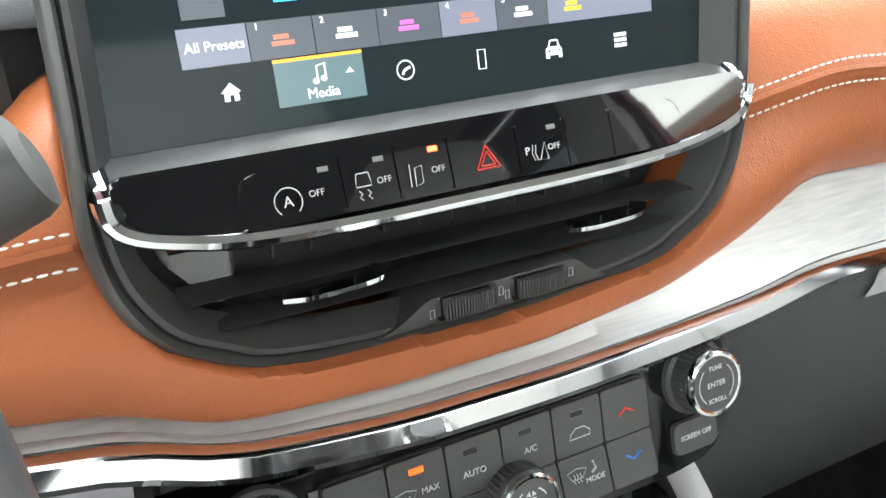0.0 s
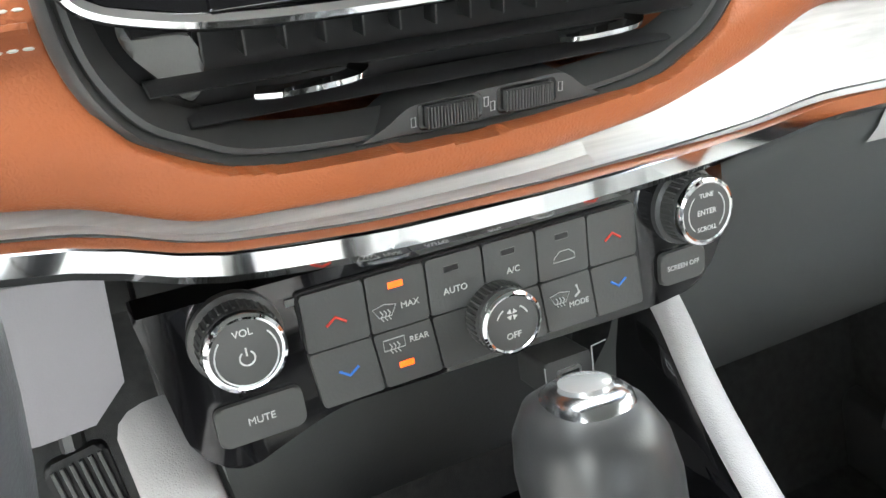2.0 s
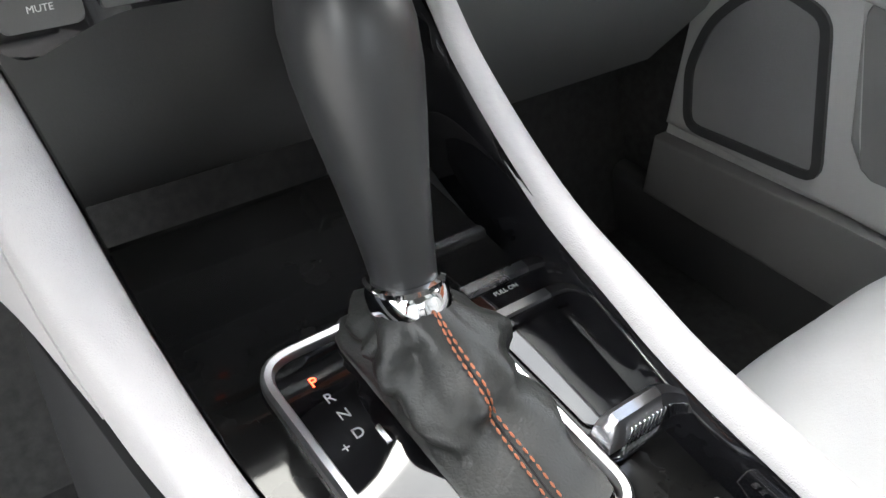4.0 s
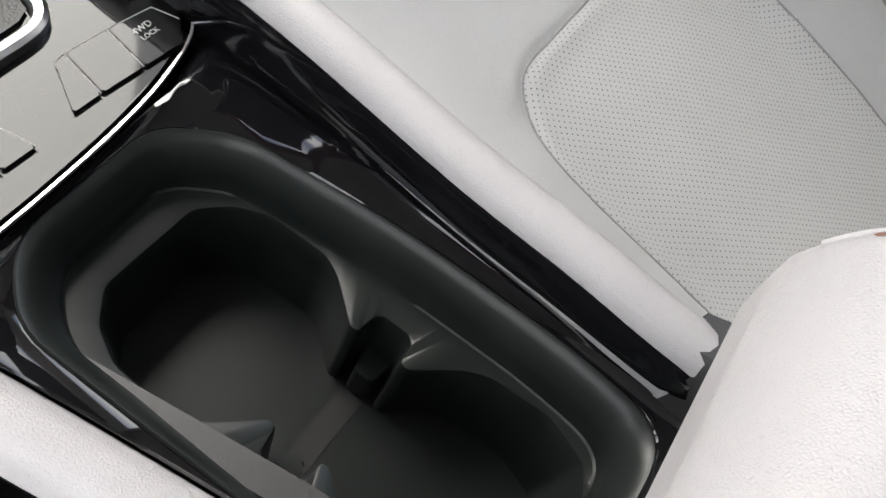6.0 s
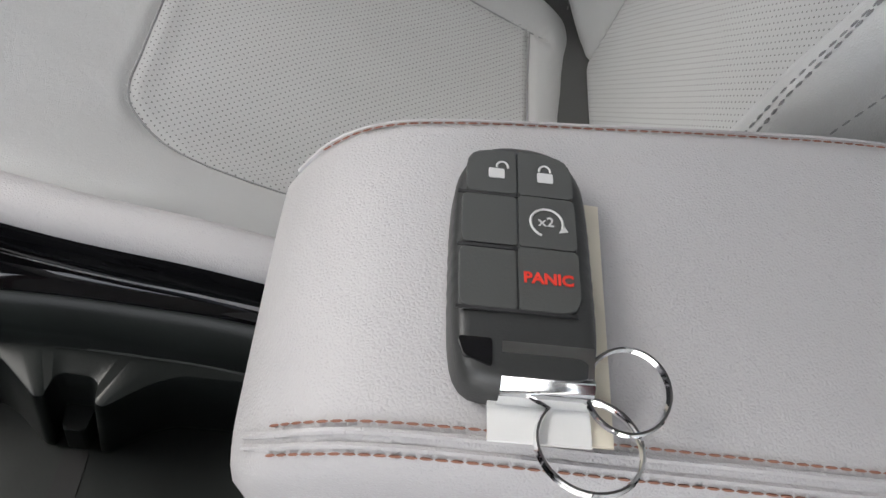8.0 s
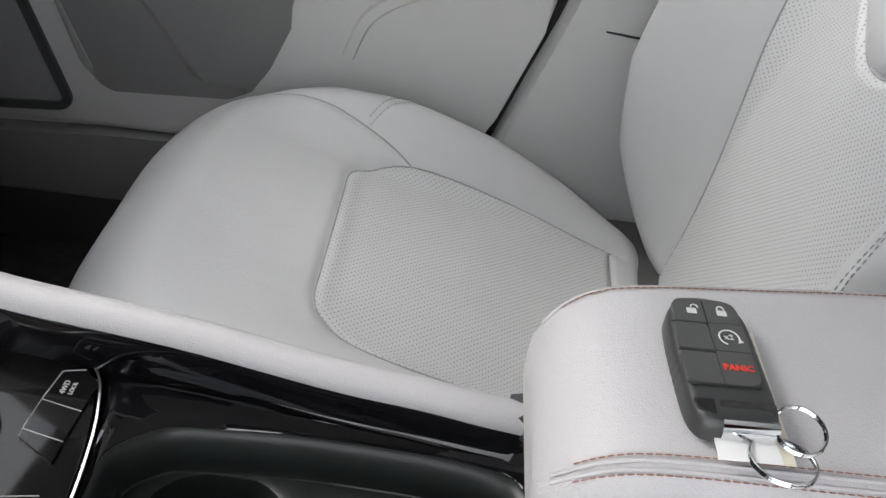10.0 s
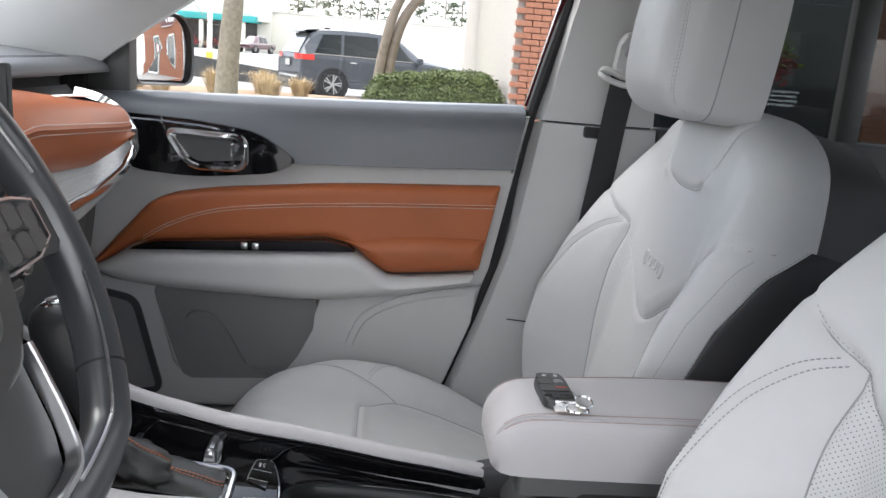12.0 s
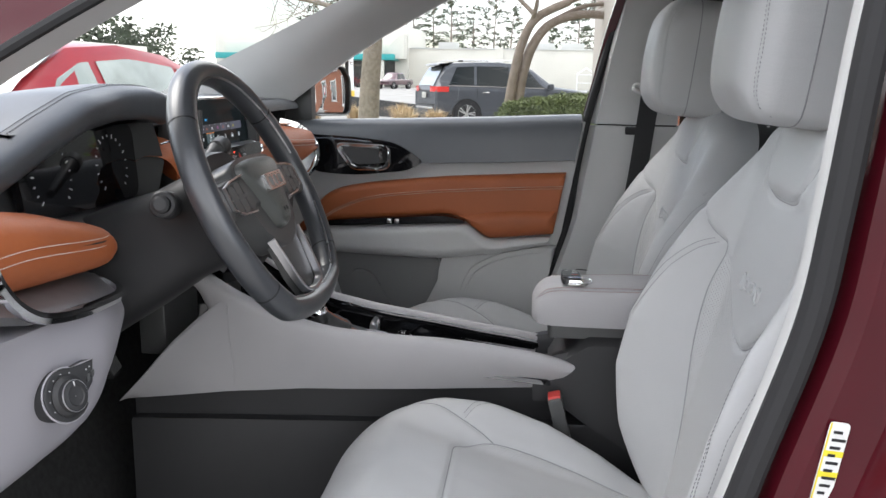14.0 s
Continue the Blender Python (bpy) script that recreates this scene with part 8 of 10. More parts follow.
for s in (1, -1):
    for u in (AW - 0.0080, AW - 0.0054):
        zz = float(np.interp(u, [p[0] for p in sec_a[7:12]], [p[1] for p in sec_a[7:12]]))
        L = []
        for y, kx, z0, kz in ((0.001, 0.92, 0.4955, 0.56), (-0.006, 0.970, 0.492, 0.74), (-0.016, 0.993, 0.490, 0.88), (-0.030, 1.0, 0.489, 0.965), (-0.055, 1.0, 0.4885, 1.0), (-0.09, 1.0, 0.488, 1.01), (-0.14, 1.0, 0.488, 1.02), (-0.20, 1.0, 0.488, 1.03), (-0.36, 1.0, 0.488, 1.02)):
            L.append((lid_x(s * u * kx, y), y + 0.012, z0 - 0.0105 + zz * kz))
        tube(bm, curve(L, 6), 0.0009, 6)
part("seam_piping", bm, "arm", lid, kind="stuff")
bm = bmesh.new()
slab(bm, rounded([(-0.058, -0.36), (0.058, -0.36), (0.036, -0.012), (-0.058, -0.012)], 0.012), 0.455, 0.479, None, 0.003)
part("lid_base", bm, "black", ar)

KEYM = Matrix.Translation((-0.0146, -0.0508, 0.5524)) @ Matrix.Rotation(radians(-88.4), 4, "Z")  # y of the key points to the passenger side
key = thing("key_fob", "black remote key fob with a red panic button on the armrest", "key fob", (-0.0146, -0.0495, 0.5524))
kout = [(0.0, -0.0372), (0.011, -0.0370), (0.0155, -0.0335), (0.0174, -0.025), (0.0178, -0.005), (0.0176, 0.015), (0.0163, 0.026), (0.0120, 0.0335), (0.006, 0.0366), (0.0, 0.0372)]
ko = v2(kout + flip(kout[1:-1]), 4, True)
KP = Pillow(ko, KEYM @ Matrix.Translation((0, 0, 0.0112)), 0.0010, 0.005, 0.0045, None, (), (0, 0), -0.0110)
kb = part("fob_body", KP.mesh(96, 14), mat("fob_plastic", (0.026, 0.027, 0.027), 0.42, vary=0.1, grain=0.15, gscale=1200), key, "matt black fob shell")
btn = mat("fob_button_rubber", (0.050, 0.052, 0.050), 0.55, vary=0.08, grain=0.15, gscale=1400)
for a, b, c, d, r in ((-0.0150, 0.0172, -0.0020, 0.0318, [0.001, 0.0006, 0.0006, 0.009]), (-0.0014, 0.0172, 0.0130, 0.0318, [0.0006, 0.001, 0.010, 0.0006]),
                      (-0.0160, 0.0005, -0.0022, 0.0160, [0.001, 0.0006, 0.0006, 0.001]), (-0.0016, 0.0005, 0.0132, 0.0168, [0.0006, 0.001, 0.001, 0.0006]),
                      (-0.0164, -0.0182, -0.0026, -0.0012, [0.002, 0.0006, 0.0006, 0.001]), (-0.0020, -0.0182, 0.0132, 0.0001, [0.0006, 0.005, 0.001, 0.0006])):
    bm = bmesh.new()
    slab(bm, rounded([(a, b), (c, b), (c, d), (a, d)], r), 0.0095, 0.01252, KEYM, 0.0004)
    part("fob_button", bm, btn, key, "dark rubber button")
for v, u1 in ((0.0166, 0.0065), (-0.0004, 0.0065), (-0.0187, 0.0120)):
    bm = bmesh.new()
    box(bm, ((-0.0172 + u1) / 2, v, 0.0122), (u1 + 0.0172, 0.0009, 0.0006), 0.0001, KEYM)
    part("button_gap", bm, "rubber", kb)
for u, v, opened in ((-0.0072, 0.0242, True), (0.0058, 0.0242, False)):
    bm = bmesh.new()
    slab(bm, rounded([(u - 0.0021, v - 0.0022), (u + 0.0021, v - 0.0022), (u + 0.0021, v + 0.0010), (u - 0.0021, v + 0.0010)], 0.0004), 0.0125, 0.0128, KEYM)
    q0 = 0.0016 if opened else 0.0
    tube(bm, [KEYM @ Vector((u + q0 + 0.0015 * math.cos(q), v + 0.0018 + 0.0018 * math.sin(q), 0.0127)) for q in [radians(-10 + 200 * j / 10) for j in range(11)]], 0.00032, 4)
    part("lock_symbol", bm, "white", key, "white padlock symbol")
bm = bmesh.new()
tube(bm, [KEYM @ Vector((0.0056 + 0.0042 * math.cos(q), 0.0085 + 0.0044 * math.sin(q), 0.0127)) for q in [radians(-20 + 270 * j / 20) for j in range(21)]], 0.00036, 4)
slab(bm, [(0.0086, 0.0056), (0.0110, 0.0062), (0.0100, 0.0082)], 0.0125, 0.0128, KEYM)
part("start_symbol", bm, "white", key, "white remote start symbol")
words("lettering", "x2", 0.0042, KEYM @ Matrix.Translation((0.0055, 0.0087, 0.0126)), "white", key)
words("lettering", "PANIC", 0.0043, KEYM @ Matrix.Translation((0.0053, -0.0090, 0.0126)), "red", key, bold=0.00012)
bm = bmesh.new()
loft(bm, [[KEYM @ Vector((u, v, h)) for v, h in ((-0.0262, 0.0030), (-0.0262, 0.0112), (-0.0268, 0.0121), (-0.0285, 0.0118), (-0.0335, 0.0100), (-0.0352, 0.0108), (-0.0372, 0.0092), (-0.0385, 0.0060), (-0.0385, 0.0030))] for u in (-0.0062, -0.0055, 0.0, 0.008, 0.0145, 0.0155)])
part("chrome_blade_end", bm, "chrome", key, "chrome blade end")
bm = bmesh.new()
slab(bm, rounded([(-0.0165, -0.0262), (-0.0085, -0.0262), (-0.0085, -0.0335), (-0.0150, -0.0310)], 0.001), 0.009, 0.0118, KEYM)
part("blade_slot", bm, "piano", kb)
tag = thing("key_tag", "cream paper tag and clear sleeve under the key", "paper tag", (0.01, -0.08, 0.552))
bm = bmesh.new()
loft(bm, [[KEYM @ Vector((p[0], p[1], h)) for p in ((-0.008, -0.046), (0.0215, -0.046), (0.0235, 0.0255), (0.002, 0.0265))] for h in (0.0006, 0.0014)])
part("paper", bm, mat("cream_paper", (0.66, 0.61, 0.50), 0.7, vary=0.08, vscale=30), tag)
bm = bmesh.new()
loft(bm, [[KEYM @ Vector((p[0], p[1], h)) for p in ((-0.0080, -0.0470), (0.0160, -0.0470), (0.0160, -0.0350), (-0.0080, -0.0350))] for h in (0.0018, 0.0026)])
part("sleeve", bm, mat("white_card", (0.70, 0.70, 0.69), 0.35, vary=0.03), tag)
kr = thing("key_ring", "two linked steel split rings on the key", "key ring", (-0.045, -0.07, 0.555))
for (u, v, r, tz, tilt) in ((0.0240, -0.0345, 0.0100, 0.0075, 14), (0.0150, -0.0470, 0.0122, 0.0040, -8)):
    for dz in (-0.0006, 0.0006):
        bm = bmesh.new()
        m = KEYM @ Matrix.Translation((u, v, tz)) @ Matrix.Rotation(radians(tilt), 4, "X")
        tube(bm, [m @ Vector((r * math.cos(2 * math.pi * i / 40), r * math.sin(2 * math.pi * i / 40), dz)) for i in range(40)], 0.0006, 6, True)
        part("split_ring", bm, "chrome", kr)

# ---- outside ----
GZ = -0.42
rng = random.Random(5)


def surface(name, base, rough, vary, vscale, grain, gscale, gtype="noise"):
    return mat(name, base, rough, vary=vary, vscale=vscale, grain=grain, gscale=gscale, gtype=gtype)


X = dict(
    paving=surface("pale_asphalt", (0.30, 0.29, 0.275), 0.9, 0.16, 0.5, 0.8, 60),
    kerb=surface("concrete_kerb", (0.42, 0.41, 0.38), 0.9, 0.12, 3, 0.6, 80),
    mulch=surface("dry_mulch", (0.30, 0.20, 0.12), 0.95, 0.35, 12, 1.0, 60),
    straw=surface("dry_straw", (0.50, 0.39, 0.24), 0.9, 0.25, 8, 0.3, 90),
    lawn=surface("winter_lawn", (0.16, 0.19, 0.06), 0.95, 0.3, 6, 1.0, 90),
    bark=surface("grey_brown_bark", (0.22, 0.185, 0.15), 0.9, 0.25, 14, 1.0, 45),
    smooth_bark=surface("smooth_brown_bark", (0.20, 0.16, 0.13), 0.8, 0.2, 9, 0.5, 60),
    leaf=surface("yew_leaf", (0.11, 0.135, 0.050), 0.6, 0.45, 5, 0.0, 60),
    # leaf green at about half strength, standing for shade between the leaves
    leaf_core=surface("hedge_inside_shaded", (0.06, 0.075, 0.028), 0.9, 0.3, 9, 1.0, 40),
    needle=surface("pine_needle", (0.045, 0.065, 0.030), 0.7, 0.3, 2, 0.0, 60),
    wood=surface("far_woods", (0.06, 0.075, 0.045), 0.9, 0.35, 0.4, 0.0, 60),
    stucco=surface("off_white_stucco", (0.62, 0.60, 0.54), 0.9, 0.05, 0.3, 0.3, 20),
    teal=surface("teal_canopy", (0.03, 0.30, 0.30), 0.6, 0.08, 1, 0, 10),
    roofing=surface("pale_roofing", (0.50, 0.50, 0.48), 0.8, 0.08, 0.4, 0, 10),
    shop_dark=surface("shop_interior", (0.12, 0.115, 0.11), 0.8, 0.5, 0.5, 0, 10),
    brick=surface("red_brown_brick", (0.30, 0.125, 0.075), 0.85, 0.3, 30, 0.6, 200),
    mortar=surface("grey_mortar", (0.36, 0.33, 0.30), 0.95, 0.1, 20, 0.5, 200),
    darkframe=surface("dark_bronze_frame", (0.03, 0.028, 0.027), 0.4, 0.1, 5, 0, 10),
    darkglass=mat("dark_shop_glass", (0.02, 0.022, 0.022), 0.05, vary=0.1, coat=1.0),
    grey_paint=mat("dark_grey_car_paint", (0.070, 0.076, 0.088), 0.34, vary=0.06, spec=0.35),
    red_paint=mat("red_car_paint", (0.30, 0.025, 0.03), 0.30, vary=0.06, spec=0.4),
    maroon=mat("dark_maroon_paint", (0.10, 0.05, 0.06), 0.3, vary=0.06, coat=1.0),
    # pale base stands for the sky mirrored in the red car's windows
    pale_glass=mat("sky_toned_car_glass", (0.26, 0.30, 0.28), 0.08, vary=0.25, vscale=3, spec=0.5),
    car_glass=mat("dark_car_glass", (0.015, 0.018, 0.018), 0.08, vary=0.1, spec=0.25),
    clad=mat("black_cladding", (0.03, 0.03, 0.03), 0.6, vary=0.1),
    tail=mat("red_lens", (0.45, 0.02, 0.02), 0.15, vary=0.1, coat=1.0, emit=(1, 0.05, 0.03), glow=0.15),
    alloy=mat("silver_alloy", (0.50, 0.50, 0.50), 0.3, 0.9),
    white_rack=mat("white_powder_coat", (0.75, 0.75, 0.75), 0.5),
)


def outpart(name, bm, key, parent, label="", kind="", smooth=35):
    return part(name, bm, X.get(key, key) if isinstance(key, str) and key in X else key, parent, label, smooth, kind)


ground = structure("ground", "pale dry car park paving reaching the horizon", "ground", (0, 0, GZ))
bm = bmesh.new()
slab(bm, [(-500, -500), (900, -500), (900, 900), (-500, 900)], GZ - 0.3, GZ)
outpart("paving", bm, "paving", ground)
for nm, key, x0, x1, y0, y1, h in (("lawn_strip", "lawn", 11.4, 15.6, -10, 14, 0.12), ("mulch_bed", "mulch", 16.1, 19.6, 0.5, 14, 0.16)):
    st = structure(nm, "raised planting strip edged by a concrete kerb", "planting strip", (x0, y0, GZ))
    bm = bmesh.new()
    slab(bm, rounded([(x0 + 0.15, y0 + 0.15), (x1 - 0.15, y0 + 0.15), (x1 - 0.15, y1 - 0.15), (x0 + 0.15, y1 - 0.15)], 0.4), GZ, GZ + h + 0.03, None, 0.02)
    outpart("soil", bm, key, st)
    bm = bmesh.new()
    sweep(bm, [(p.x, p.y, GZ + h / 2) for p in rounded([(x0, y0), (x1, y0), (x1, y1), (x0, y1)], 0.5)], [(-0.075, -h / 2), (0.075, -h / 2), (0.075, h / 2 - 0.02), (0.055, h / 2), (-0.055, h / 2), (-0.075, h / 2 - 0.02)], (0, 0, 1), True)
    outpart("kerb", bm, "kerb", st, "pale concrete kerb")


def leaves_mesh(centres, size, seed, flat=0.5):
    """Many small crossed leaf quads round the given centres."""
    r = random.Random(seed)
    vs, fs = [], []
    for c, s in centres:
        a = Vector((r.gauss(0, 1), r.gauss(0, 1), r.gauss(0, 1) * flat)).normalized()
        b = a.orthogonal().normalized()
        b = (Matrix.Rotation(r.uniform(0, 6.28), 3, a) @ b)
        k = len(vs)
        s *= size * r.uniform(0.6, 1.4)
        vs += [c - a * s, c + b * s * 0.42, c + a * s, c - b * s * 0.42]
        fs.append((k, k + 1, k + 2, k + 3))
    me = bpy.data.meshes.new("leaves")
    me.from_pydata([tuple(v) for v in vs], [], fs)
    return me


# clipped hedge beside the brick corner
hedge = thing("hedge", "clipped dark green yew hedge", "hedge", (10.2, -0.3, GZ), kind="stuff")
bm = bmesh.new()
bmesh.ops.create_grid(bm, x_segments=1, y_segments=1, size=0.01)
bm.free()
HX0, HX1, HY0, HY1, HT = 9.65, 11.0, -1.25, 0.62, 0.70


def hedge_pt(u, v):
    """Upper skin of the hedge over the unit square, with a lumpy rounded top."""
    x, y = HX0 + (HX1 - HX0) * u, HY0 + (HY1 - HY0) * v
    e = min(1.0, 6 * min(u, 1 - u, v, 1 - v) + 0.0)
    z = GZ + (HT - GZ) * (0.10 + 0.90 * math.sqrt(max(0, 1 - (1 - e) ** 2))) - 0.20 * v ** 2.0
    n_ = noise.noise(Vector((x * 2.2, y * 2.2, 0.3))) * 0.07 + noise.noise(Vector((x * 7, y * 7, 1.3))) * 0.035
    return Vector((x + n_ * 0.5, y + n_, z + n_))


# inner skin under the leaves, its colour darkened for the shade inside
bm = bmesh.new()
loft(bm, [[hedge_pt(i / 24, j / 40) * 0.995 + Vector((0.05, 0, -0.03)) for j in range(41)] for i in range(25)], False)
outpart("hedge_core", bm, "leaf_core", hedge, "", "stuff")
cen = []
for _ in range(30000):
    p = hedge_pt(rng.random() ** 1.3, rng.random())
    cen.append((p + Vector((rng.gauss(0, 0.02), rng.gauss(0, 0.02), rng.gauss(0, 0.02))), rng.uniform(0.7, 1.3)))
link_mesh("foliage", leaves_mesh(cen, 0.021, 3), X["leaf"], hedge, "small dark green leaves", 0, "stuff")

# dry ornamental grass
for gx, gy, gh in ((16.7, 4.9, 0.75), (17.2, 3.9, 0.7), (16.6, 2.7, 0.6), (17.6, 2.2, 0.6), (17.4, 5.6, 0.8), (18.3, 3.1, 0.7), (16.8, 6.6, 0.7)):
    tuft = thing("grass_tuft", "tan dry ornamental grass clump in mulch", "grass", (gx, gy, GZ + 0.15), "dry grass clumps", "stuff")
    r = random.Random(int(gx * 100 + gy))
    vs, fs = [], []
    for _ in range(420):
        a = r.uniform(0, 6.28)
        d = Vector((math.cos(a), math.sin(a), 0))
        b0 = Vector((gx, gy, GZ + 0.16)) + d * r.uniform(0, 0.16)
        L, lean = gh * r.uniform(0.5, 1.1), r.uniform(0.1, 0.9)
        side = Vector((-d.y, d.x, 0)) * 0.008
        p1 = b0 + d * L * lean * 0.35 + Vector((0, 0, L * 0.6))
        p2 = b0 + d * L * lean * 0.9 + Vector((0, 0, L * (0.95 - 0.45 * lean)))
        k = len(vs)
        vs += [tuple(q) for q in (b0 - side, b0 + side, p1 + side, p1 - side, p2)]
        fs += [(k, k + 1, k + 2, k + 3), (k + 3, k + 2, k + 4)]
    me = bpy.data.meshes.new("blades")
    me.from_pydata(vs, [], fs)
    link_mesh("blades", me, X["straw"], tuft, "", 0, "stuff")


# trees
def limb(bm, pts, r0, r1, n=9):
    P = curve(pts, 6)
    N = len(P)
    sweep(bm, P, circle2(1.0, n), (0.3, 0.2, 0.93) if abs((P[-1] - P[0]).normalized().z) < 0.8 else (0.9, 0.3, 0.1), False, [r0 + (r1 - r0) * i / (N - 1) for i in range(N)])
    return P


def twigs(bm, P, count, length, r, rad, depth=2):
    for _ in range(count):
        a = P[r.randrange(len(P) // 3, len(P))]
        d = Vector((r.gauss(0, 1), r.gauss(0, 1), r.gauss(0.1, 0.7))).normalized()
        L = length * r.uniform(0.5, 1.3)
        b = a + d * L * 0.5 + Vector((r.gauss(0, 0.1), r.gauss(0, 0.1), r.gauss(0, 0.1))) * L
        c = a + d * L + Vector((r.gauss(0, 0.2), r.gauss(0, 0.2), r.gauss(0, 0.15))) * L
        Q = [a, b, c]
        sweep(bm, curve(Q, 3), circle2(rad, 4), (0.31, 0.2, 0.92), False, [1.0 - 0.11 * i for i in range(7)])
        if depth > 1:
            twigs(bm, curve(Q, 3), 3, length * 0.5, r, rad * 0.6, depth - 1)


t1 = thing("street_tree", "bare street tree with a stout grey-brown trunk", "tree", (15, 3.2, GZ))
bm = bmesh.new()
limb(bm, [(15, 3.27, GZ), (15, 3.24, 0.2), (15, 3.20, 0.9), (15, 3.14, 1.7), (15, 3.15, 2.6), (15.05, 3.2, 4.2)], 0.225, 0.14, 14)
outpart("trunk", bm, "bark", t1, "stout grey-brown trunk")
r = random.Random(11)
bm = bmesh.new()
limb(bm, [(15, 3.10, 1.78), (15, 2.95, 1.88), (15.0, 2.72, 1.86), (15.05, 2.5, 1.98)], 0.07, 0.03)
for pts in ([(15, 3.15, 2.4), (15.3, 3.9, 3.2), (15.4, 4.8, 3.9)], [(15, 3.15, 2.9), (14.8, 2.4, 3.5), (14.7, 1.6, 4.1)], [(15.05, 3.2, 4.0), (15.2, 3.4, 4.8), (15.0, 3.2, 5.8)], [(15, 3.15, 1.9), (15.2, 4.2, 2.3), (15.3, 5.4, 2.5)]):
    Pq = limb(bm, pts, 0.07, 0.025)
    twigs(bm, Pq, 16, 0.9, r, 0.012)
outpart("crown", bm, "bark", t1, "bare twigs", "stuff")

t2 = thing("ornamental_tree", "bare ornamental tree with two leaning brown stems", "tree", (15, 0.4, GZ))
r = random.Random(12)
for pts, r0, r1 in (([(15, 0.52, GZ), (15, 0.50, 0.3), (15, 0.40, 1.0), (15, 0.26, 1.6), (15, 0.0, 2.05), (15.1, -0.6, 2.35)], 0.105, 0.075),
                    ([(15.1, 0.40, GZ), (15.1, 0.32, 0.4), (15.1, 0.24, 1.0), (15.1, 0.06, 1.55), (15.1, -0.28, 1.95), (15.1, -0.9, 2.12), (15.1, -1.55, 2.02), (15.1, -2.05, 1.6), (15.1, -2.2, 1.1)], 0.115, 0.055)):
    bm = bmesh.new()
    limb(bm, pts, r0, r1, 12)
    outpart("stem", bm, "smooth_bark", t2, "smooth brown stem")
bm = bmesh.new()
for pts in ([(15.1, -0.3, 2.0), (15.2, -1.0, 2.3), (15.2, -2.0, 2.25), (15.2, -2.9, 2.0)], [(15, 0.0, 2.05), (15.2, 0.5, 2.5), (15.2, 1.2, 2.7)], [(15.1, -0.6, 2.35), (14.9, -1.4, 2.6), (14.8, -2.4, 2.5)], [(15, 0.1, 1.95), (14.7, 0.0, 2.5), (14.5, 0.2, 3.2)]):
    Pq = limb(bm, pts, 0.05, 0.02)
    twigs(bm, Pq, 26, 0.55, r, 0.008)
outpart("crown", bm, "smooth_bark", t2, "dense bare twigs", "stuff")


def pine(x, y, h, seed):
    r = random.Random(seed)
    t = thing("pine_tree", "tall sparse dark green pine tree", "tree", (x, y, GZ), "pines behind the store")
    bm = bmesh.new()
    limb(bm, [(x, y, GZ), (x + r.gauss(0, .1), y + r.gauss(0, 0.2), h * 0.5), (x, y + r.gauss(0, 0.3), h)], 0.22, 0.04, 6)
    outpart("trunk", bm, "bark", t)
    cen = []
    bm = bmesh.new()
    z = h * 0.28
    while z < h:
        for _ in range(3):
            a = r.uniform(0, 6.28)
            L = (h - z) * 0.22 + r.uniform(0.4, 1.7)
            tip = Vector((x + L * math.cos(a), y + L * math.sin(a), z + r.uniform(-0.2, 0.7)))
            base = Vector((x, y, z))
            sweep(bm, [base, base.lerp(tip, 0.5) + Vector((0, 0, 0.1)), tip], circle2(0.035, 3), (0.2, 0.3, 0.9))
            for _k in range(24):
                p = base.lerp(tip, r.uniform(0.35, 1.05))
                cen.append((p + Vector((r.gauss(0, 0.22), r.gauss(0, 0.22), r.gauss(0.05, 0.14))), r.uniform(0.7, 1.3)))
        z += r.uniform(0.45, 0.9)
    outpart("branches", bm, "bark", t, "", "stuff")
    link_mesh("crown", leaves_mesh(cen, 0.22, seed), X["needle"], t, "thin dark green needle clumps", 0, "stuff")


for i, (y, h) in enumerate(((26, 15), (22.5, 13), (19, 16), (15.5, 14), (12.5, 16), (9.5, 13), (6.5, 15), (3.5, 12), (-6.5, 14), (-9, 15), (-11.5, 12), (-3, 9), (-24, 14), (31, 14), (36, 15))):
    pine(128 + (i * 7) % 9, y, h * 0.92, 40 + i)

# the store across the car park
store = structure("store_building", "long off-white stucco store with a teal canopy", "building", (110, 0, GZ))
bm = bmesh.new()
box(bm, (118, -12, (4.55 + GZ) / 2), (16, 56.6, 4.55 - GZ), 0.03)
outpart("wall", bm, "stucco", store, "off-white stucco wall")
bm = bmesh.new()
box(bm, (118, -12, 4.62), (16.3, 56.9, 0.16), 0.02)
outpart("parapet_cap", bm, "roofing", store)
for y in (4.5, -8.2, -20.5, -33):
    bm = bmesh.new()
    box(bm, (109.9, y, (4.8 + GZ) / 2), (0.3, 0.9, 4.8 - GZ), 0.03)
    outpart("pilaster", bm, "stucco", store)
bm = bmesh.new()
box(bm, (118, 29.2, (7.4 + GZ) / 2), (18, 25.8, 7.4 - GZ), 0.05)
outpart("entrance_block", bm, "stucco", store, "taller entrance block")
bm = bmesh.new()
slab(bm, [(-16.4, 4.7), (-16.4, 6.2), (-17.2, 5.9), (-18.3, 4.7), (-18.3, 3.2), (-16.4, 3.2)], -108.9, -106.0, DOOR_L)
outpart("canopy_end", bm, "stucco", store)
bm = bmesh.new()
box(bm, (106.8, 29, 3.35), (4.6, 23, 0.75), 0.05)
outpart("canopy", bm, "teal", store, "teal canopy band")
bm = bmesh.new()
box(bm, (108.6, 29, 4.5), (1.2, 23, 1.6), 0.05)
outpart("canopy_front", bm, "stucco", store)
bm = bmesh.new()
box(bm, (108.9, 29, 1.3), (0.2, 22, 3.2), 0)
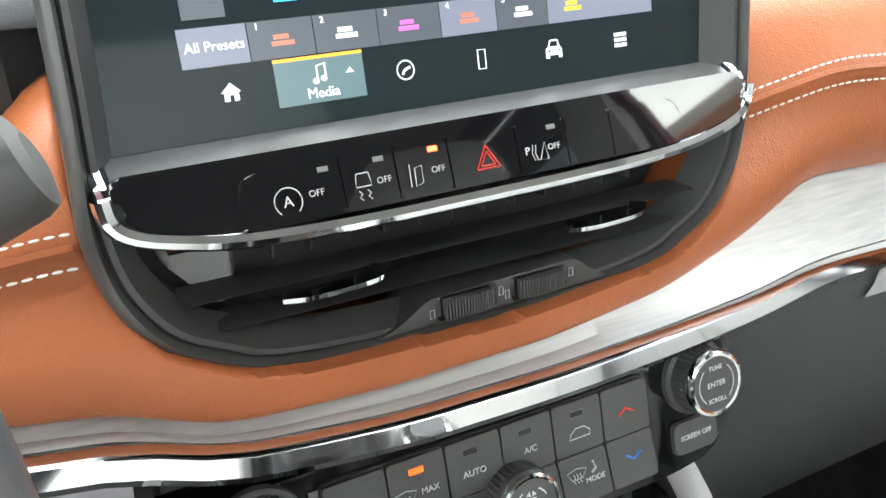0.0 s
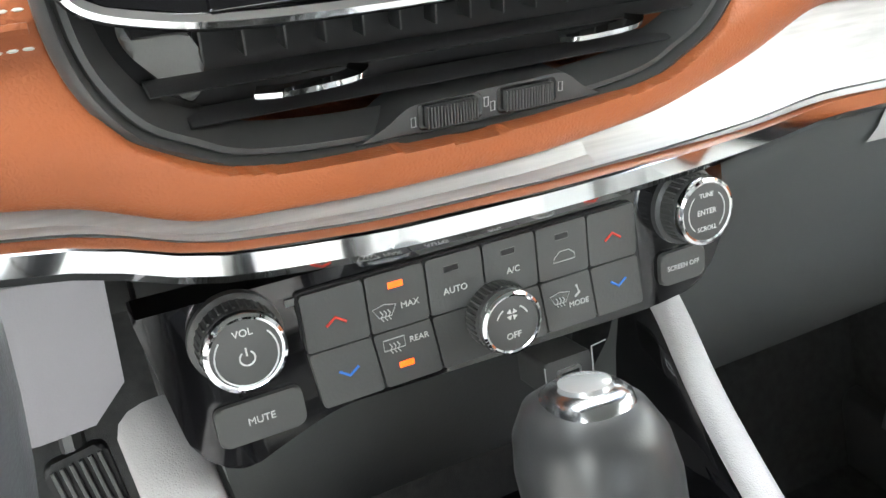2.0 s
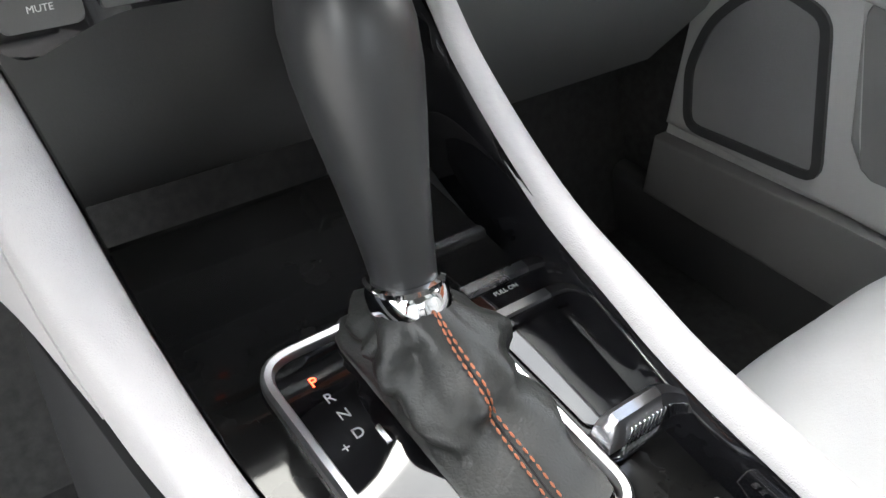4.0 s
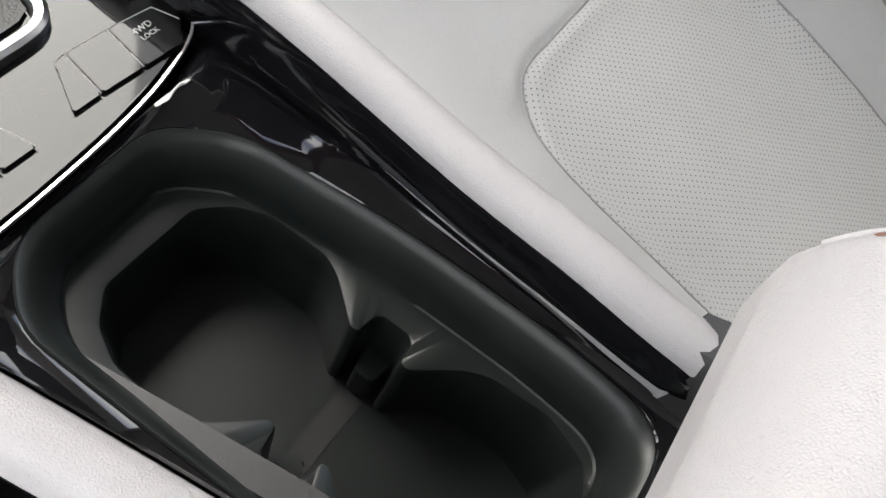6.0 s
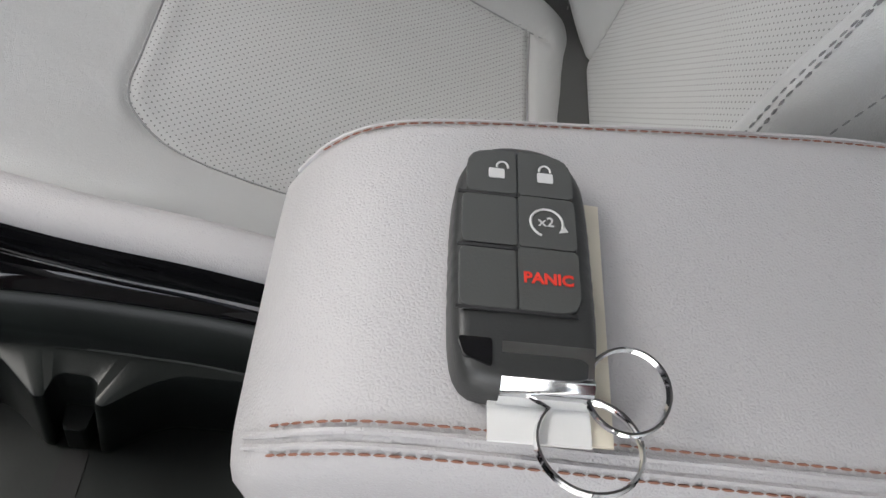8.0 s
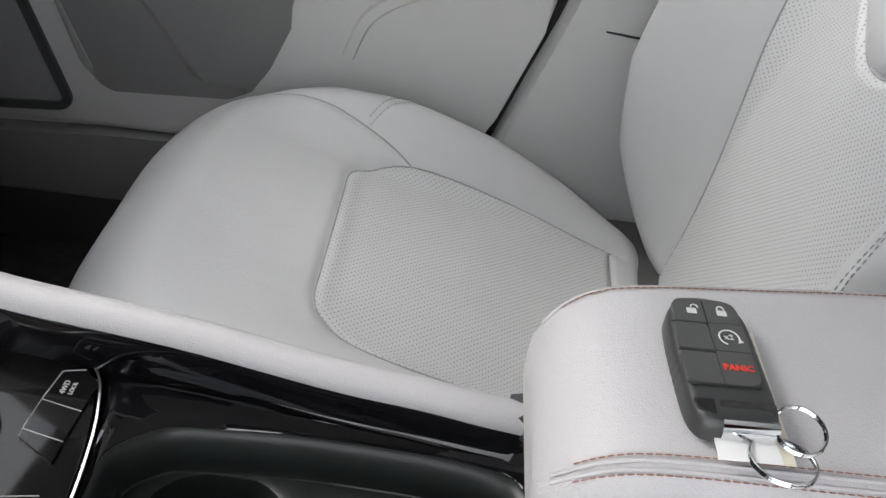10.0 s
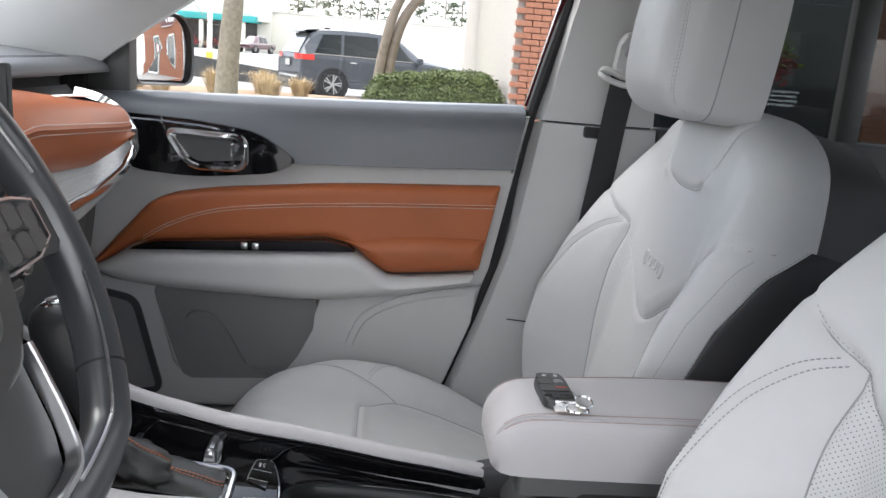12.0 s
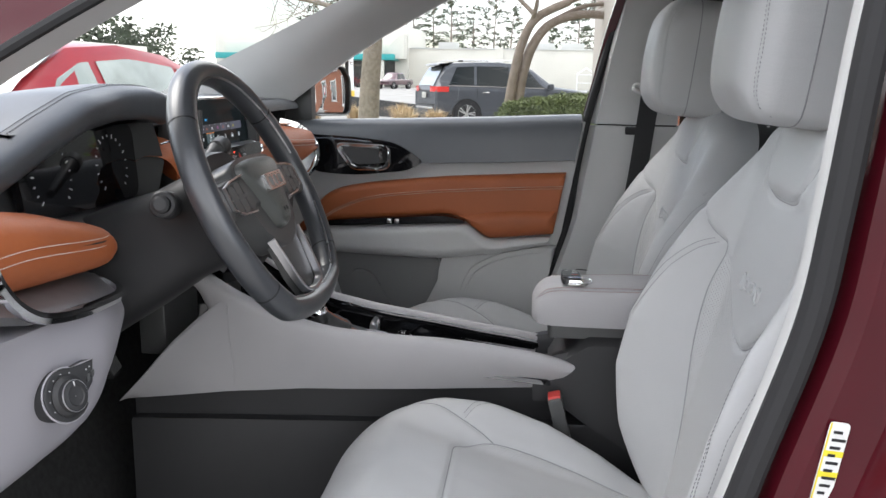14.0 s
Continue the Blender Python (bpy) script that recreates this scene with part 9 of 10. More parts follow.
outpart("shopfront", bm, "shop_dark", store, "shaded shopfront under the canopy")
for y in (19, 24, 29, 34, 39):
    bm = bmesh.new()
    box(bm, (105, y, 1.3), (0.5, 0.5, 3.4), 0.03)
    outpart("canopy_post", bm, "stucco", store)
for y, w in ((11.5, 2.6), (-0.5, 4.2), (-5, 3)):
    bm = bmesh.new()
    box(bm, (114, y, 5.1), (2, w, 0.9), 0.05)
    outpart("roof_unit", bm, "roofing", store, "grey rooftop unit")
r = random.Random(3)
for i in range(16):
    q = thing("potted_flowers", "pots of red and orange flowers on display", "potted plants", (104 + r.uniform(-1, 1), 21 + 0.8 * i, GZ), "flower display")
    bm = bmesh.new()
    lathe(bm, [(0.25, 0.0), (0.32, 0.4)], Matrix.Translation(q.location), 10)
    outpart("pot", bm, "clad", q)
    cen = [(Vector(q.location) + Vector((r.gauss(0, 0.2), r.gauss(0, 0.25), 0.7 + r.gauss(0, 0.3))), 1.0) for _ in range(60)]
    link_mesh("blooms", leaves_mesh(cen, 0.12, i), X["red_paint"] if i % 3 else X["straw"], q, "", 0, "stuff")

far = structure("shop_row", "low pale shop buildings beyond the red car", "building", (80, 66, GZ))
for i, (x0, x1, y, top) in enumerate(((30, 62, 62, 4.6), (62, 96, 64, 6.2), (96, 140, 66, 5.4))):
    bm = bmesh.new()
    box(bm, ((x0 + x1) / 2, y + 8, (top + GZ) / 2), (x1 - x0, 16, top - GZ), 0.05)
    w = outpart("shop_wall", bm, "stucco", far)
    bm = bmesh.new()
    box(bm, ((x0 + x1) / 2, y - 0.8, top * 0.62), (x1 - x0 - 1, 2.0, 1.5), 0.05)
    outpart("fascia", bm, "roofing", far)
    bm = bmesh.new()
    box(bm, ((x0 + x1) / 2, y - 0.1, 0.9), (x1 - x0 - 3, 0.3, 2.4), 0.0)
    outpart("shopfront", bm, "shop_dark", far)
woods = structure("far_woods", "dark evergreen tree line behind the shops", "woods", (100, 110, GZ))
r = random.Random(8)
cen = []
for i in range(90):
    cx_, cy_ = r.uniform(10, 260), r.uniform(105, 125)
    h = r.uniform(9, 17)
    for _ in range(150):
        t = r.random()
        cen.append((Vector((cx_ + r.gauss(0, 3.2 * (1.1 - t)), cy_ + r.gauss(0, 2.0), GZ + h * (0.15 + 0.85 * t))), 1.0))
link_mesh("tree_line", leaves_mesh(cen, 0.9, 8), X["wood"], woods, "dark evergreen crowns", 0, "stuff")

pole = thing("light_pole", "white car park light pole on a yellow base", "light pole", (55, 12.2, GZ))
bm = bmesh.new()
lathe(bm, [(0.17, 0.4), (0.13, 9.5)], Matrix.Translation((55, 12.2, GZ)), 12)
outpart("pole", bm, "white_rack", pole)
bm = bmesh.new()
lathe(bm, [(0.22, 0.0), (0.22, 0.4)], Matrix.Translation((55, 12.2, GZ)), 16)
outpart("base", bm, mat("yellow_paint", (0.65, 0.45, 0.06), 0.7), pole, "yellow painted concrete base")
bm = bmesh.new()
box(bm, (55, 11.6, 9.1), (0.35, 1.2, 0.12), 0.02)
outpart("lamp_head", bm, "clad", pole)
wl_ = thing("low_wall", "low dark timber edging sloping beside the drive", "low wall", (32, 7, GZ))
bm = bmesh.new()
loft(bm, [[(30, 9.5, GZ), (30, 9.5, 0.45), (30.3, 9.5, 0.45), (30.3, 9.5, GZ)], [(26, 3.4, GZ), (26, 3.4, 0.0), (26.3, 3.4, 0.0), (26.3, 3.4, GZ)]])
outpart("timber", bm, "clad", wl_)


# ---- vehicles ----
def vehicle(name, label, group, at, heading, stations, hw, wheels, paint, panes, tail=None, wr=0.37):
    """Body skinned over cross-sections along its length: (x, sill z, belt z, roof z, belt half width, roof half width)."""
    m = Matrix.Translation((at[0], at[1], GZ)) @ Matrix.Rotation(heading, 4, "Z")
    v = thing(name, label, "car", (at[0], at[1], GZ), group)

    def sec(s):
        x, zs, zb, zr, bw_, rw = s
        h = [(0.0, zs), (bw_ * 0.90, zs), (bw_ * 0.985, zs + 0.10), (bw_, zs + 0.30), (bw_, zb - 0.14), (bw_ * 0.985, zb - 0.04), (bw_ * 0.955, zb), (rw + (bw_ * 0.955 - rw) * 0.12, zr - 0.10 * min(1, (zr - zb) * 2.5)), (rw * 0.90, zr - 0.02 * min(1, (zr - zb) * 2.5)), (0.0, zr)]
        return [m @ Vector((x, -p[0], p[1])) for p in h] + [m @ Vector((x, p[0], p[1])) for p in h[-2:0:-1]]
    bm = bmesh.new()
    loft(bm, [sec(s) for s in stations])
    body = outpart("body", bm, paint, v, "", "", 28)
    xs = [s[0] for s in stations]
    at_ = lambda x: [float(np.interp(x, xs, [s[k] for s in stations])) for k in range(6)]
    for sx in (1, -1):
        for x0, x1, x2, x3 in panes:  # belt from x0 to x1, roof edge from x2 to x3
            rows = []
            for q in range(7):
                t = q / 6
                row = []
                for k in range(9):
                    a, b = x0 + (x1 - x0) * k / 8, x2 + (x3 - x2) * k / 8
                    x = a + (b - a) * t
                    _, _, zb, zr, bw_, rw = at_(x)
                    top = Vector((x, rw + (bw_ * 0.955 - rw) * 0.12, zr - 0.10 * min(1, (zr - zb) * 2.5)))
                    row.append(Vector((x, bw_ * 0.955, zb)).lerp(top, 0.06 + 0.90 * t) + Vector((0, 0.012, 0)))
                rows.append([m @ Vector((p.x, p.y * sx, p.z)) for p in row])
            bm = bmesh.new()
            loft(bm, rows + [[p - (m.to_3x3() @ Vector((0, 0.012 * sx, 0))) for p in rows[-1]]], False)
            outpart("side_window", bm, "pale_glass" if paint == "red_paint" else "car_glass", v, "side window")
    for wx in wheels:
        for sx in (1, -1):
            c = m @ Matrix.Translation((wx, sx * (hw - 0.02), wr)) @ Matrix.Rotation(radians(-90 * sx), 4, "X")
            bm = bmesh.new()
            lathe(bm, [(wr * 1.0, -0.22), (wr * 1.0, -0.03), (wr * 0.95, 0.01), (wr * 0.70, 0.012)], c, 32)
            wh = outpart("wheel", bm, "rubber", v)
            bm = bmesh.new()
            lathe(bm, [(wr * 0.70, 0.008), (wr * 0.66, 0.014), (wr * 0.62, -0.03)], c, 32)
            for k in range(5):
                for dd in (-0.16, 0.16):
                    a = 2 * math.pi * k / 5 + dd
                    box(bm, (wr * 0.36, wr * 0.03, 0.005), (wr * 0.62, wr * 0.09, 0.02), 0.004, c @ Matrix.Rotation(a, 4, "Z"))
            lathe(bm, [(wr * 0.14, 0.0), (wr * 0.13, 0.018), (0.002, 0.02)], c, 12)
            outpart("rim", bm, "alloy", wh, "silver alloy rim")
            bm = bmesh.new()
            arch = [m @ Vector((wx + (wr + 0.10) * math.cos(q), sx * (hw - 0.025), wr * 0.98 + (wr + 0.09) * math.sin(q))) for q in [math.pi * k / 16 for k in range(17)]]
            sweep(bm, arch, [(-0.035, -0.05), (0.035, -0.05), (0.035, 0.012), (-0.035, 0.012)], m.to_3x3() @ Vector((0, sx, 0)))
            outpart("wheel_arch", bm, paint, v)
            bm = bmesh.new()
            lathe(bm, [(wr + 0.075, -0.20), (wr + 0.075, 0.022), (wr * 0.5, 0.0225)], m @ Matrix.Translation((wx, sx * (hw - 0.015), wr)) @ Matrix.Rotation(radians(-90 * sx), 4, "X") @ Matrix.Translation((0, 0, -0.030)), 32)
            outpart("arch_liner", bm, "rubber", v)
    return v, m


# grey suv; its own x points forward
suv_st = [(-2.36, 0.42, 0.90, 0.92, 0.80, 0.60), (-2.38, 0.36, 0.98, 1.00, 0.90, 0.66), (-2.34, 0.33, 1.06, 1.10, 0.94, 0.70), (-2.22, 0.32, 1.10, 1.34, 0.955, 0.70), (-2.02, 0.32, 1.11, 1.64, 0.965, 0.68), (-1.80, 0.32, 1.11, 1.73, 0.97, 0.68),
          (-1.2, 0.30, 1.10, 1.765, 0.97, 0.69), (-0.4, 0.30, 1.08, 1.77, 0.97, 0.69), (0.25, 0.30, 1.07, 1.73, 0.97, 0.68), (0.60, 0.30, 1.06, 1.58, 0.97, 0.66), (1.05, 0.30, 1.05, 1.26, 0.96, 0.66), (1.25, 0.30, 1.05, 1.12, 0.955, 0.70), (1.8, 0.30, 1.00, 1.06, 0.94, 0.70), (2.25, 0.32, 0.92, 0.97, 0.90, 0.66), (2.42, 0.36, 0.80, 0.82, 0.80, 0.60)]
HS = math.atan2(-math.cos(radians(25)), math.sin(radians(25)))

suv, ms = vehicle("suv", "parked dark grey four-door suv seen from the rear quarter", "parked cars", (22.95, 0.85), HS, suv_st, 1.0, (-1.50, 1.42), "grey_paint",
                  ((-2.0, -1.28, -1.72, -1.22), (-1.20, -0.22, -1.14, -0.20), (-0.12, 0.90, -0.10, 0.42)))
bm = bmesh.new()
slab(bm, rounded([(-0.62, 1.13), (0.62, 1.13), (0.60, 1.56), (-0.60, 1.56)], 0.05), 0, 0.02, ms @ frame_of((-2.40, 0, 0), (0, -1, 0), (0.42, 0, 0.9)) @ Matrix.Translation((0, -0.02, -0.02)))
bm.free()
bm = bmesh.new()
loft(bm, [[ms @ Vector((x, y * w, z)) for y in (-1, -0.5, 0, 0.5, 1)] for x, z, w in ((-2.352, 1.12, 0.66), (-2.262, 1.30, 0.64), (-2.12, 1.54, 0.60), (-2.06, 1.62, 0.58))], False)
outpart("rear_window", bm, mat("rear_glass_sky", (0.10, 0.11, 0.11), 0.05, vary=0.05, coat=1.0), suv, "rear window reflecting the sky")
bm = bmesh.new()
loft(bm, [[ms @ Vector((x, y * w, z)) for y in (-1, -0.5, 0, 0.5, 1)] for x, z, w in ((-2.20, 1.665, 0.62), (-2.16, 1.70, 0.62), (-1.8, 1.755, 0.62), (-1.8, 1.72, 0.62), (-2.20, 1.645, 0.62))], False)
outpart("spoiler", bm, "grey_paint", suv)
for sx in (1, -1):
    bm = bmesh.new()
    loft(bm, [[ms @ Vector((x, sx * y, z)) for z in (0.96, 1.00, 1.06, 1.10)] for x, y in ((-2.40, 0.50), (-2.40, 0.72), (-2.385, 0.86), (-2.33, 0.95), (-2.20, 0.975), (-2.02, 0.982))], False)
    outpart("tail_light", bm, "tail", suv, "red wraparound tail light")
    bm = bmesh.new()
    tube(bm, [ms @ Vector((x, sx * y, z)) for x, y, z in ((-1.7, 0.63, 1.78), (-1.6, 0.63, 1.815), (0.1, 0.64, 1.805), (0.25, 0.64, 1.755))], 0.018, 6)
    outpart("roof_rail", bm, "satinmetal", suv)
    bm = bmesh.new()
    sweep(bm, [ms @ Vector((x, sx * y, z)) for x, y, z in ((-2.05, 0.945, 1.125), (-1.2, 0.95, 1.115), (-0.2, 0.95, 1.095), (0.92, 0.945, 1.075))], [(-0.008, -0.01), (0.008, -0.01), (0.008, 0.01), (-0.008, 0.01)])
    outpart("belt_trim", bm, "chrome", suv)
    for hx in (-0.95, 0.12):
        bm = bmesh.new()
        box(bm, (hx, sx * 0.985, 0.95), (0.20, 0.03, 0.035), 0.012, ms)
        outpart("door_handle", bm, "chrome", suv)
    for dx in (-1.20, -0.16, 0.88):
        bm = bmesh.new()
        box(bm, (dx, sx * 0.967, 0.72), (0.008, 0.012, 0.66), 0, ms)
        outpart("door_gap", bm, "rubber", suv)
    bm = bmesh.new()
    box(bm, (-0.02, sx * 0.965, 0.36), (2.0, 0.05, 0.16), 0.02, ms)
    outpart("sill_trim", bm, "grey_paint", suv)
    bm = bmesh.new()
    box(bm, (0.95, sx * 1.05, 1.12), (0.14, 0.20, 0.16), 0.04, ms)
    outpart("door_mirror", bm, "grey_paint", suv)
for z, h, key in ((0.62, 0.025, "clad"), (0.52, 0.05, "satinmetal"), (0.40, 0.14, "clad")):
    bm = bmesh.new()
    box(bm, (-2.385, 0, z), (0.05, 1.5, h), 0.012, ms)
    outpart("bumper_band", bm, key, suv)
bm = bmesh.new()
box(bm, (-2.405, 0.0, 0.86), (0.02, 0.34, 0.16), 0.004, ms)
outpart("number_plate", bm, "kerb", suv, "pale blank plate")
bm = bmesh.new()
box(bm, (-1.35, 0, 1.80), (0.16, 0.05, 0.06), 0.02, ms)
outpart("roof_fin", bm, "clad", suv)

red_st = [(-2.15, 0.40, 0.80, 0.84, 0.76, 0.55), (-2.1, 0.30, 0.90, 0.96, 0.86, 0.60), (-1.95, 0.25, 0.95, 1.12, 0.89, 0.60), (-1.55, 0.22, 0.95, 1.34, 0.90, 0.58), (-1.0, 0.20, 0.94, 1.50, 0.90, 0.58), (-0.4, 0.20, 0.92, 1.56, 0.90, 0.58), (0.15, 0.20, 0.91, 1.52, 0.90, 0.57), (0.65, 0.20, 0.90, 1.28, 0.90, 0.60), (1.05, 0.20, 0.90, 1.02, 0.89, 0.66), (1.6, 0.22, 0.84, 0.92, 0.87, 0.66), (2.0, 0.26, 0.74, 0.80, 0.80, 0.6), (2.15, 0.34, 0.62, 0.64, 0.7, 0.5)]
redc, mr = vehicle("hatchback", "parked red hatchback with water spots on its windows", "parked cars", (4.47, 3.80), 2.97, red_st, 0.93, (-1.32, 1.32), "red_paint",
                   ((-1.75, -1.12, -1.45, -1.02), (-1.02, -0.02, -0.95, -0.02), (0.06, 0.92, 0.06, 0.40)), wr=0.32)
bm = bmesh.new()
loft(bm, [[mr @ Vector((x, y * w, z)) for y in (-1, -0.5, 0, 0.5, 1)] for x, z, w in ((1.04, 1.035, 0.66), (0.66, 1.285, 0.58), (0.20, 1.515, 0.53))], False)
outpart("windscreen", bm, "pale_glass", redc)
for sx in (1, -1):
    bm = bmesh.new()
    box(bm, (0.72, sx * 0.99, 0.98), (0.13, 0.20, 0.15), 0.05, mr)
    outpart("door_mirror", bm, "red_paint", redc)

pick_st = [(-2.9, 0.5, 1.0, 1.02, 0.95, 0.7), (-2.85, 0.45, 1.05, 1.07, 0.97, 0.8), (-1.1, 0.45, 1.05, 1.08, 0.98, 0.8), (-1.05, 0.45, 1.05, 1.70, 0.98, 0.72), (-0.8, 0.45, 1.05, 1.82, 0.98, 0.72), (0.4, 0.45, 1.05, 1.84, 0.98, 0.72), (0.75, 0.45, 1.05, 1.65, 0.98, 0.72), (1.2, 0.45, 1.05, 1.14, 0.98, 0.8), (2.5, 0.45, 1.0, 1.06, 0.95, 0.78), (2.8, 0.5, 0.8, 0.85, 0.88, 0.7)]
vehicle("pickup_truck", "far dark maroon pickup truck beside the store", "parked cars", (96, 16.0), radians(160), pick_st, 1.01, (-1.8, 1.75), "maroon", ((-0.95, -0.15, -0.85, -0.15), (-0.08, 0.95, -0.08, 0.6)), wr=0.40)

# cart shelters and a white trolley row by the store
for i, (x, y) in enumerate(((52, -3.2), (52, -4.6), (52, -5.9))):
    rk = thing("cart_shelter", "small white frame shelter with a pitched top", "shelter", (x, y, GZ), "cart shelters")
    for sy in (-0.55, 0.55):
        bm = bmesh.new()
        tube(bm, [(x, y + sy, GZ), (x, y + sy, 1.25), (x, y, 1.6)], 0.05, 6)
        outpart("post", bm, "white_rack", rk)
    for z in (0.2, 0.7, 1.2):
        bm = bmesh.new()
        tube(bm, [(x, y - 0.55, z), (x, y + 0.55, z)], 0.03, 6)
        outpart("rail", bm, "white_rack", rk)
cr_ = thing("white_crates", "stacked white crates beside the store wall", "crates", (60, -12, GZ))
for k in range(5):
    for j in range(3):
        bm = bmesh.new()
        box(bm, (60, -10 - 1.1 * k, GZ + 0.45 + 0.9 * j), (0.9, 1.0, 0.8), 0.04)
        outpart("crate", bm, "white_rack", cr_)

# ---- brick building with a shopfront ----
bk = structure("brick_building", "red-brown brick building with dark shopfront openings", "building", (9.5, -8, GZ))
BX = 9.5
bm = bmesh.new()
box(bm, (BX + 4.04, -9.2, 1.9), (8.0, 15.9, 4.6), 0.0)
outpart("mortar_core", bm, "mortar", bk, "recessed grey mortar")
brk = bpy.data.meshes.new("brick")
bm = bmesh.new()
box(bm, (0, 0, 0), (0.10, 0.198, 0.062), 0.004, None, 1)
bm.to_mesh(brk)
bm.free()
brk.materials.append(X["brick"])
# openings along y, as (y0, y1, z0, z1)
OPEN = [(-2.75, -2.05, GZ, 2.1), (-3.75, -3.05, GZ, 2.3), (-5.6, -3.95, 0.0, 2.3), (-9.3, -8.0, 0.35, 1.9), (-11.9, -10.6, 0.35, 1.9), (-14.6, -13.3, GZ, 2.0)]


def solid(y, z):
    return not any(a - 0.10 < y < b + 0.10 and c - 0.03 < z < d + 0.03 for a, b, c, d in OPEN)


vs, fs = [], []
near = 0
for i in range(60):
    z = GZ + 0.036 + 0.0725 * i
    for j in range(76):
        y = -1.33 - 0.2085 * j - (0.104 if i % 2 else 0)
        if not solid(y, z):
            continue
        if y > -2.1 and near < 290:
            ob = link_mesh("brick", brk, "brick", bk, "", 0)
            ob.matrix_parent_inverse = Matrix.Identity(4)
            ob.location = Vector((BX + 0.002 * ((i * 7 + j * 3) % 5) / 5, y, z)) - Vector(bk.location)
            near += 1
        else:
            k = len(vs)
            x0 = BX - 0.05 + 0.002 * ((i * 7 + j * 3) % 5) / 5
            vs += [(x0, y - 0.099, z - 0.031), (x0, y + 0.099, z - 0.031), (x0, y + 0.099, z + 0.031), (x0, y - 0.099, z + 0.031),
                   (x0 + 0.1, y - 0.099, z - 0.031), (x0 + 0.1, y + 0.099, z - 0.031), (x0 + 0.1, y + 0.099, z + 0.031), (x0 + 0.1, y - 0.099, z + 0.031)]
            fs += [(k, k + 3, k + 2, k + 1), (k, k + 1, k + 5, k + 4), (k + 3, k + 7, k + 6, k + 2), (k + 1, k + 2, k + 6, k + 5), (k, k + 4, k + 7, k + 3)]
me = bpy.data.meshes.new("brickwork")
me.from_pydata(vs, [], fs)
link_mesh("brickwork", me, X["brick"], bk, "", 0, "stuff")
for a, b, c, d in OPEN:
    bm = bmesh.new()
    box(bm, (BX + 0.03, (a + b) / 2, (c + d) / 2), (0.06, b - a, d - c), 0)
    wn_ = outpart("shop_window", bm, "darkglass", bk, "dark shopfront glass")
    for ya, yb, za, zb in ((a, a + 0.07, c, d), (b - 0.07, b, c, d), (a, b, d - 0.08, d), (a, b, c, c + 0.12)):
        bm = bmesh.new()
        box(bm, (BX - 0.01, (ya + yb) / 2, (za + zb) / 2), (0.06, yb - ya, zb - za), 0.004)
        outpart("window_frame", bm, "white_rack" if a < -7 else "darkframe", wn_)
dec = thing("window_decal", "white opening-hours decal on the shop glass", "decal", (BX - 0.01, -4.5, 0.8))
for k, (w, h, z) in enumerate(((0.22, 0.10, 0.90), (0.60, 0.028, 0.80), (0.55, 0.028, 0.745), (0.58, 0.028, 0.69), (0.5, 0.028, 0.635))):
    bm = bmesh.new()
    box(bm, (BX - 0.004, (-4.30 if k == 0 else -4.55), z), (0.004, w, h), 0)
    outpart("print_bar", bm, "white_rack", dec)
fl = thing("hanging_flowers", "green and red flowers hanging by the shop glass", "flowers", (BX - 0.25, -4.38, 1.2))
r = random.Random(21)
for nm, c, key, s in (("foliage", (BX - 0.25, -4.33, 1.28), mat("bright_leaf", (0.20, 0.30, 0.06), 0.6, vary=0.3), 0.10), ("red_blooms", (BX - 0.25, -4.42, 1.12), X["red_paint"], 0.08)):
    cen = [(Vector(c) + Vector((r.gauss(0, s), r.gauss(0, s), r.gauss(0, s))), 1.0) for _ in range(200)]
    link_mesh(nm, leaves_mesh(cen, 0.05, 4), key, fl, "", 0, "stuff")
sg = thing("shop_sign", "dark red shop sign board with a white border and bars", "sign", (BX - 0.1, -10.6, 2.7))
bm = bmesh.new()
box(bm, (BX - 0.10, -10.6, 2.75), (0.10, 3.6, 0.75), 0.01)
sb_ = outpart("board", bm, mat("sign_maroon", (0.10, 0.025, 0.025), 0.4), sg)
for z in (2.42, 3.08):
    bm = bmesh.new()
    box(bm, (BX - 0.155, -10.6, z), (0.02, 3.4, 0.03), 0)
    outpart("border", bm, "white_rack", sb_)
for k, w in enumerate((0.20, 0.22, 0.16, 0.24, 0.22, 0.20, 0.22, 0.14)):
    bm = bmesh.new()
    box(bm, (BX - 0.155, -9.4 - 0.32 * k, 2.75 + (0.05 if k % 3 == 0 else 0)), (0.02, w, 0.30 + (0.10 if k % 3 == 0 else 0)), 0)
    outpart("print_bar", bm, "white_rack", sb_)
rd = thing("window_roundel", "round red and white roundel on the shop window", "decal", (BX - 0.01, -13.9, 1.3))
bm = bmesh.new()
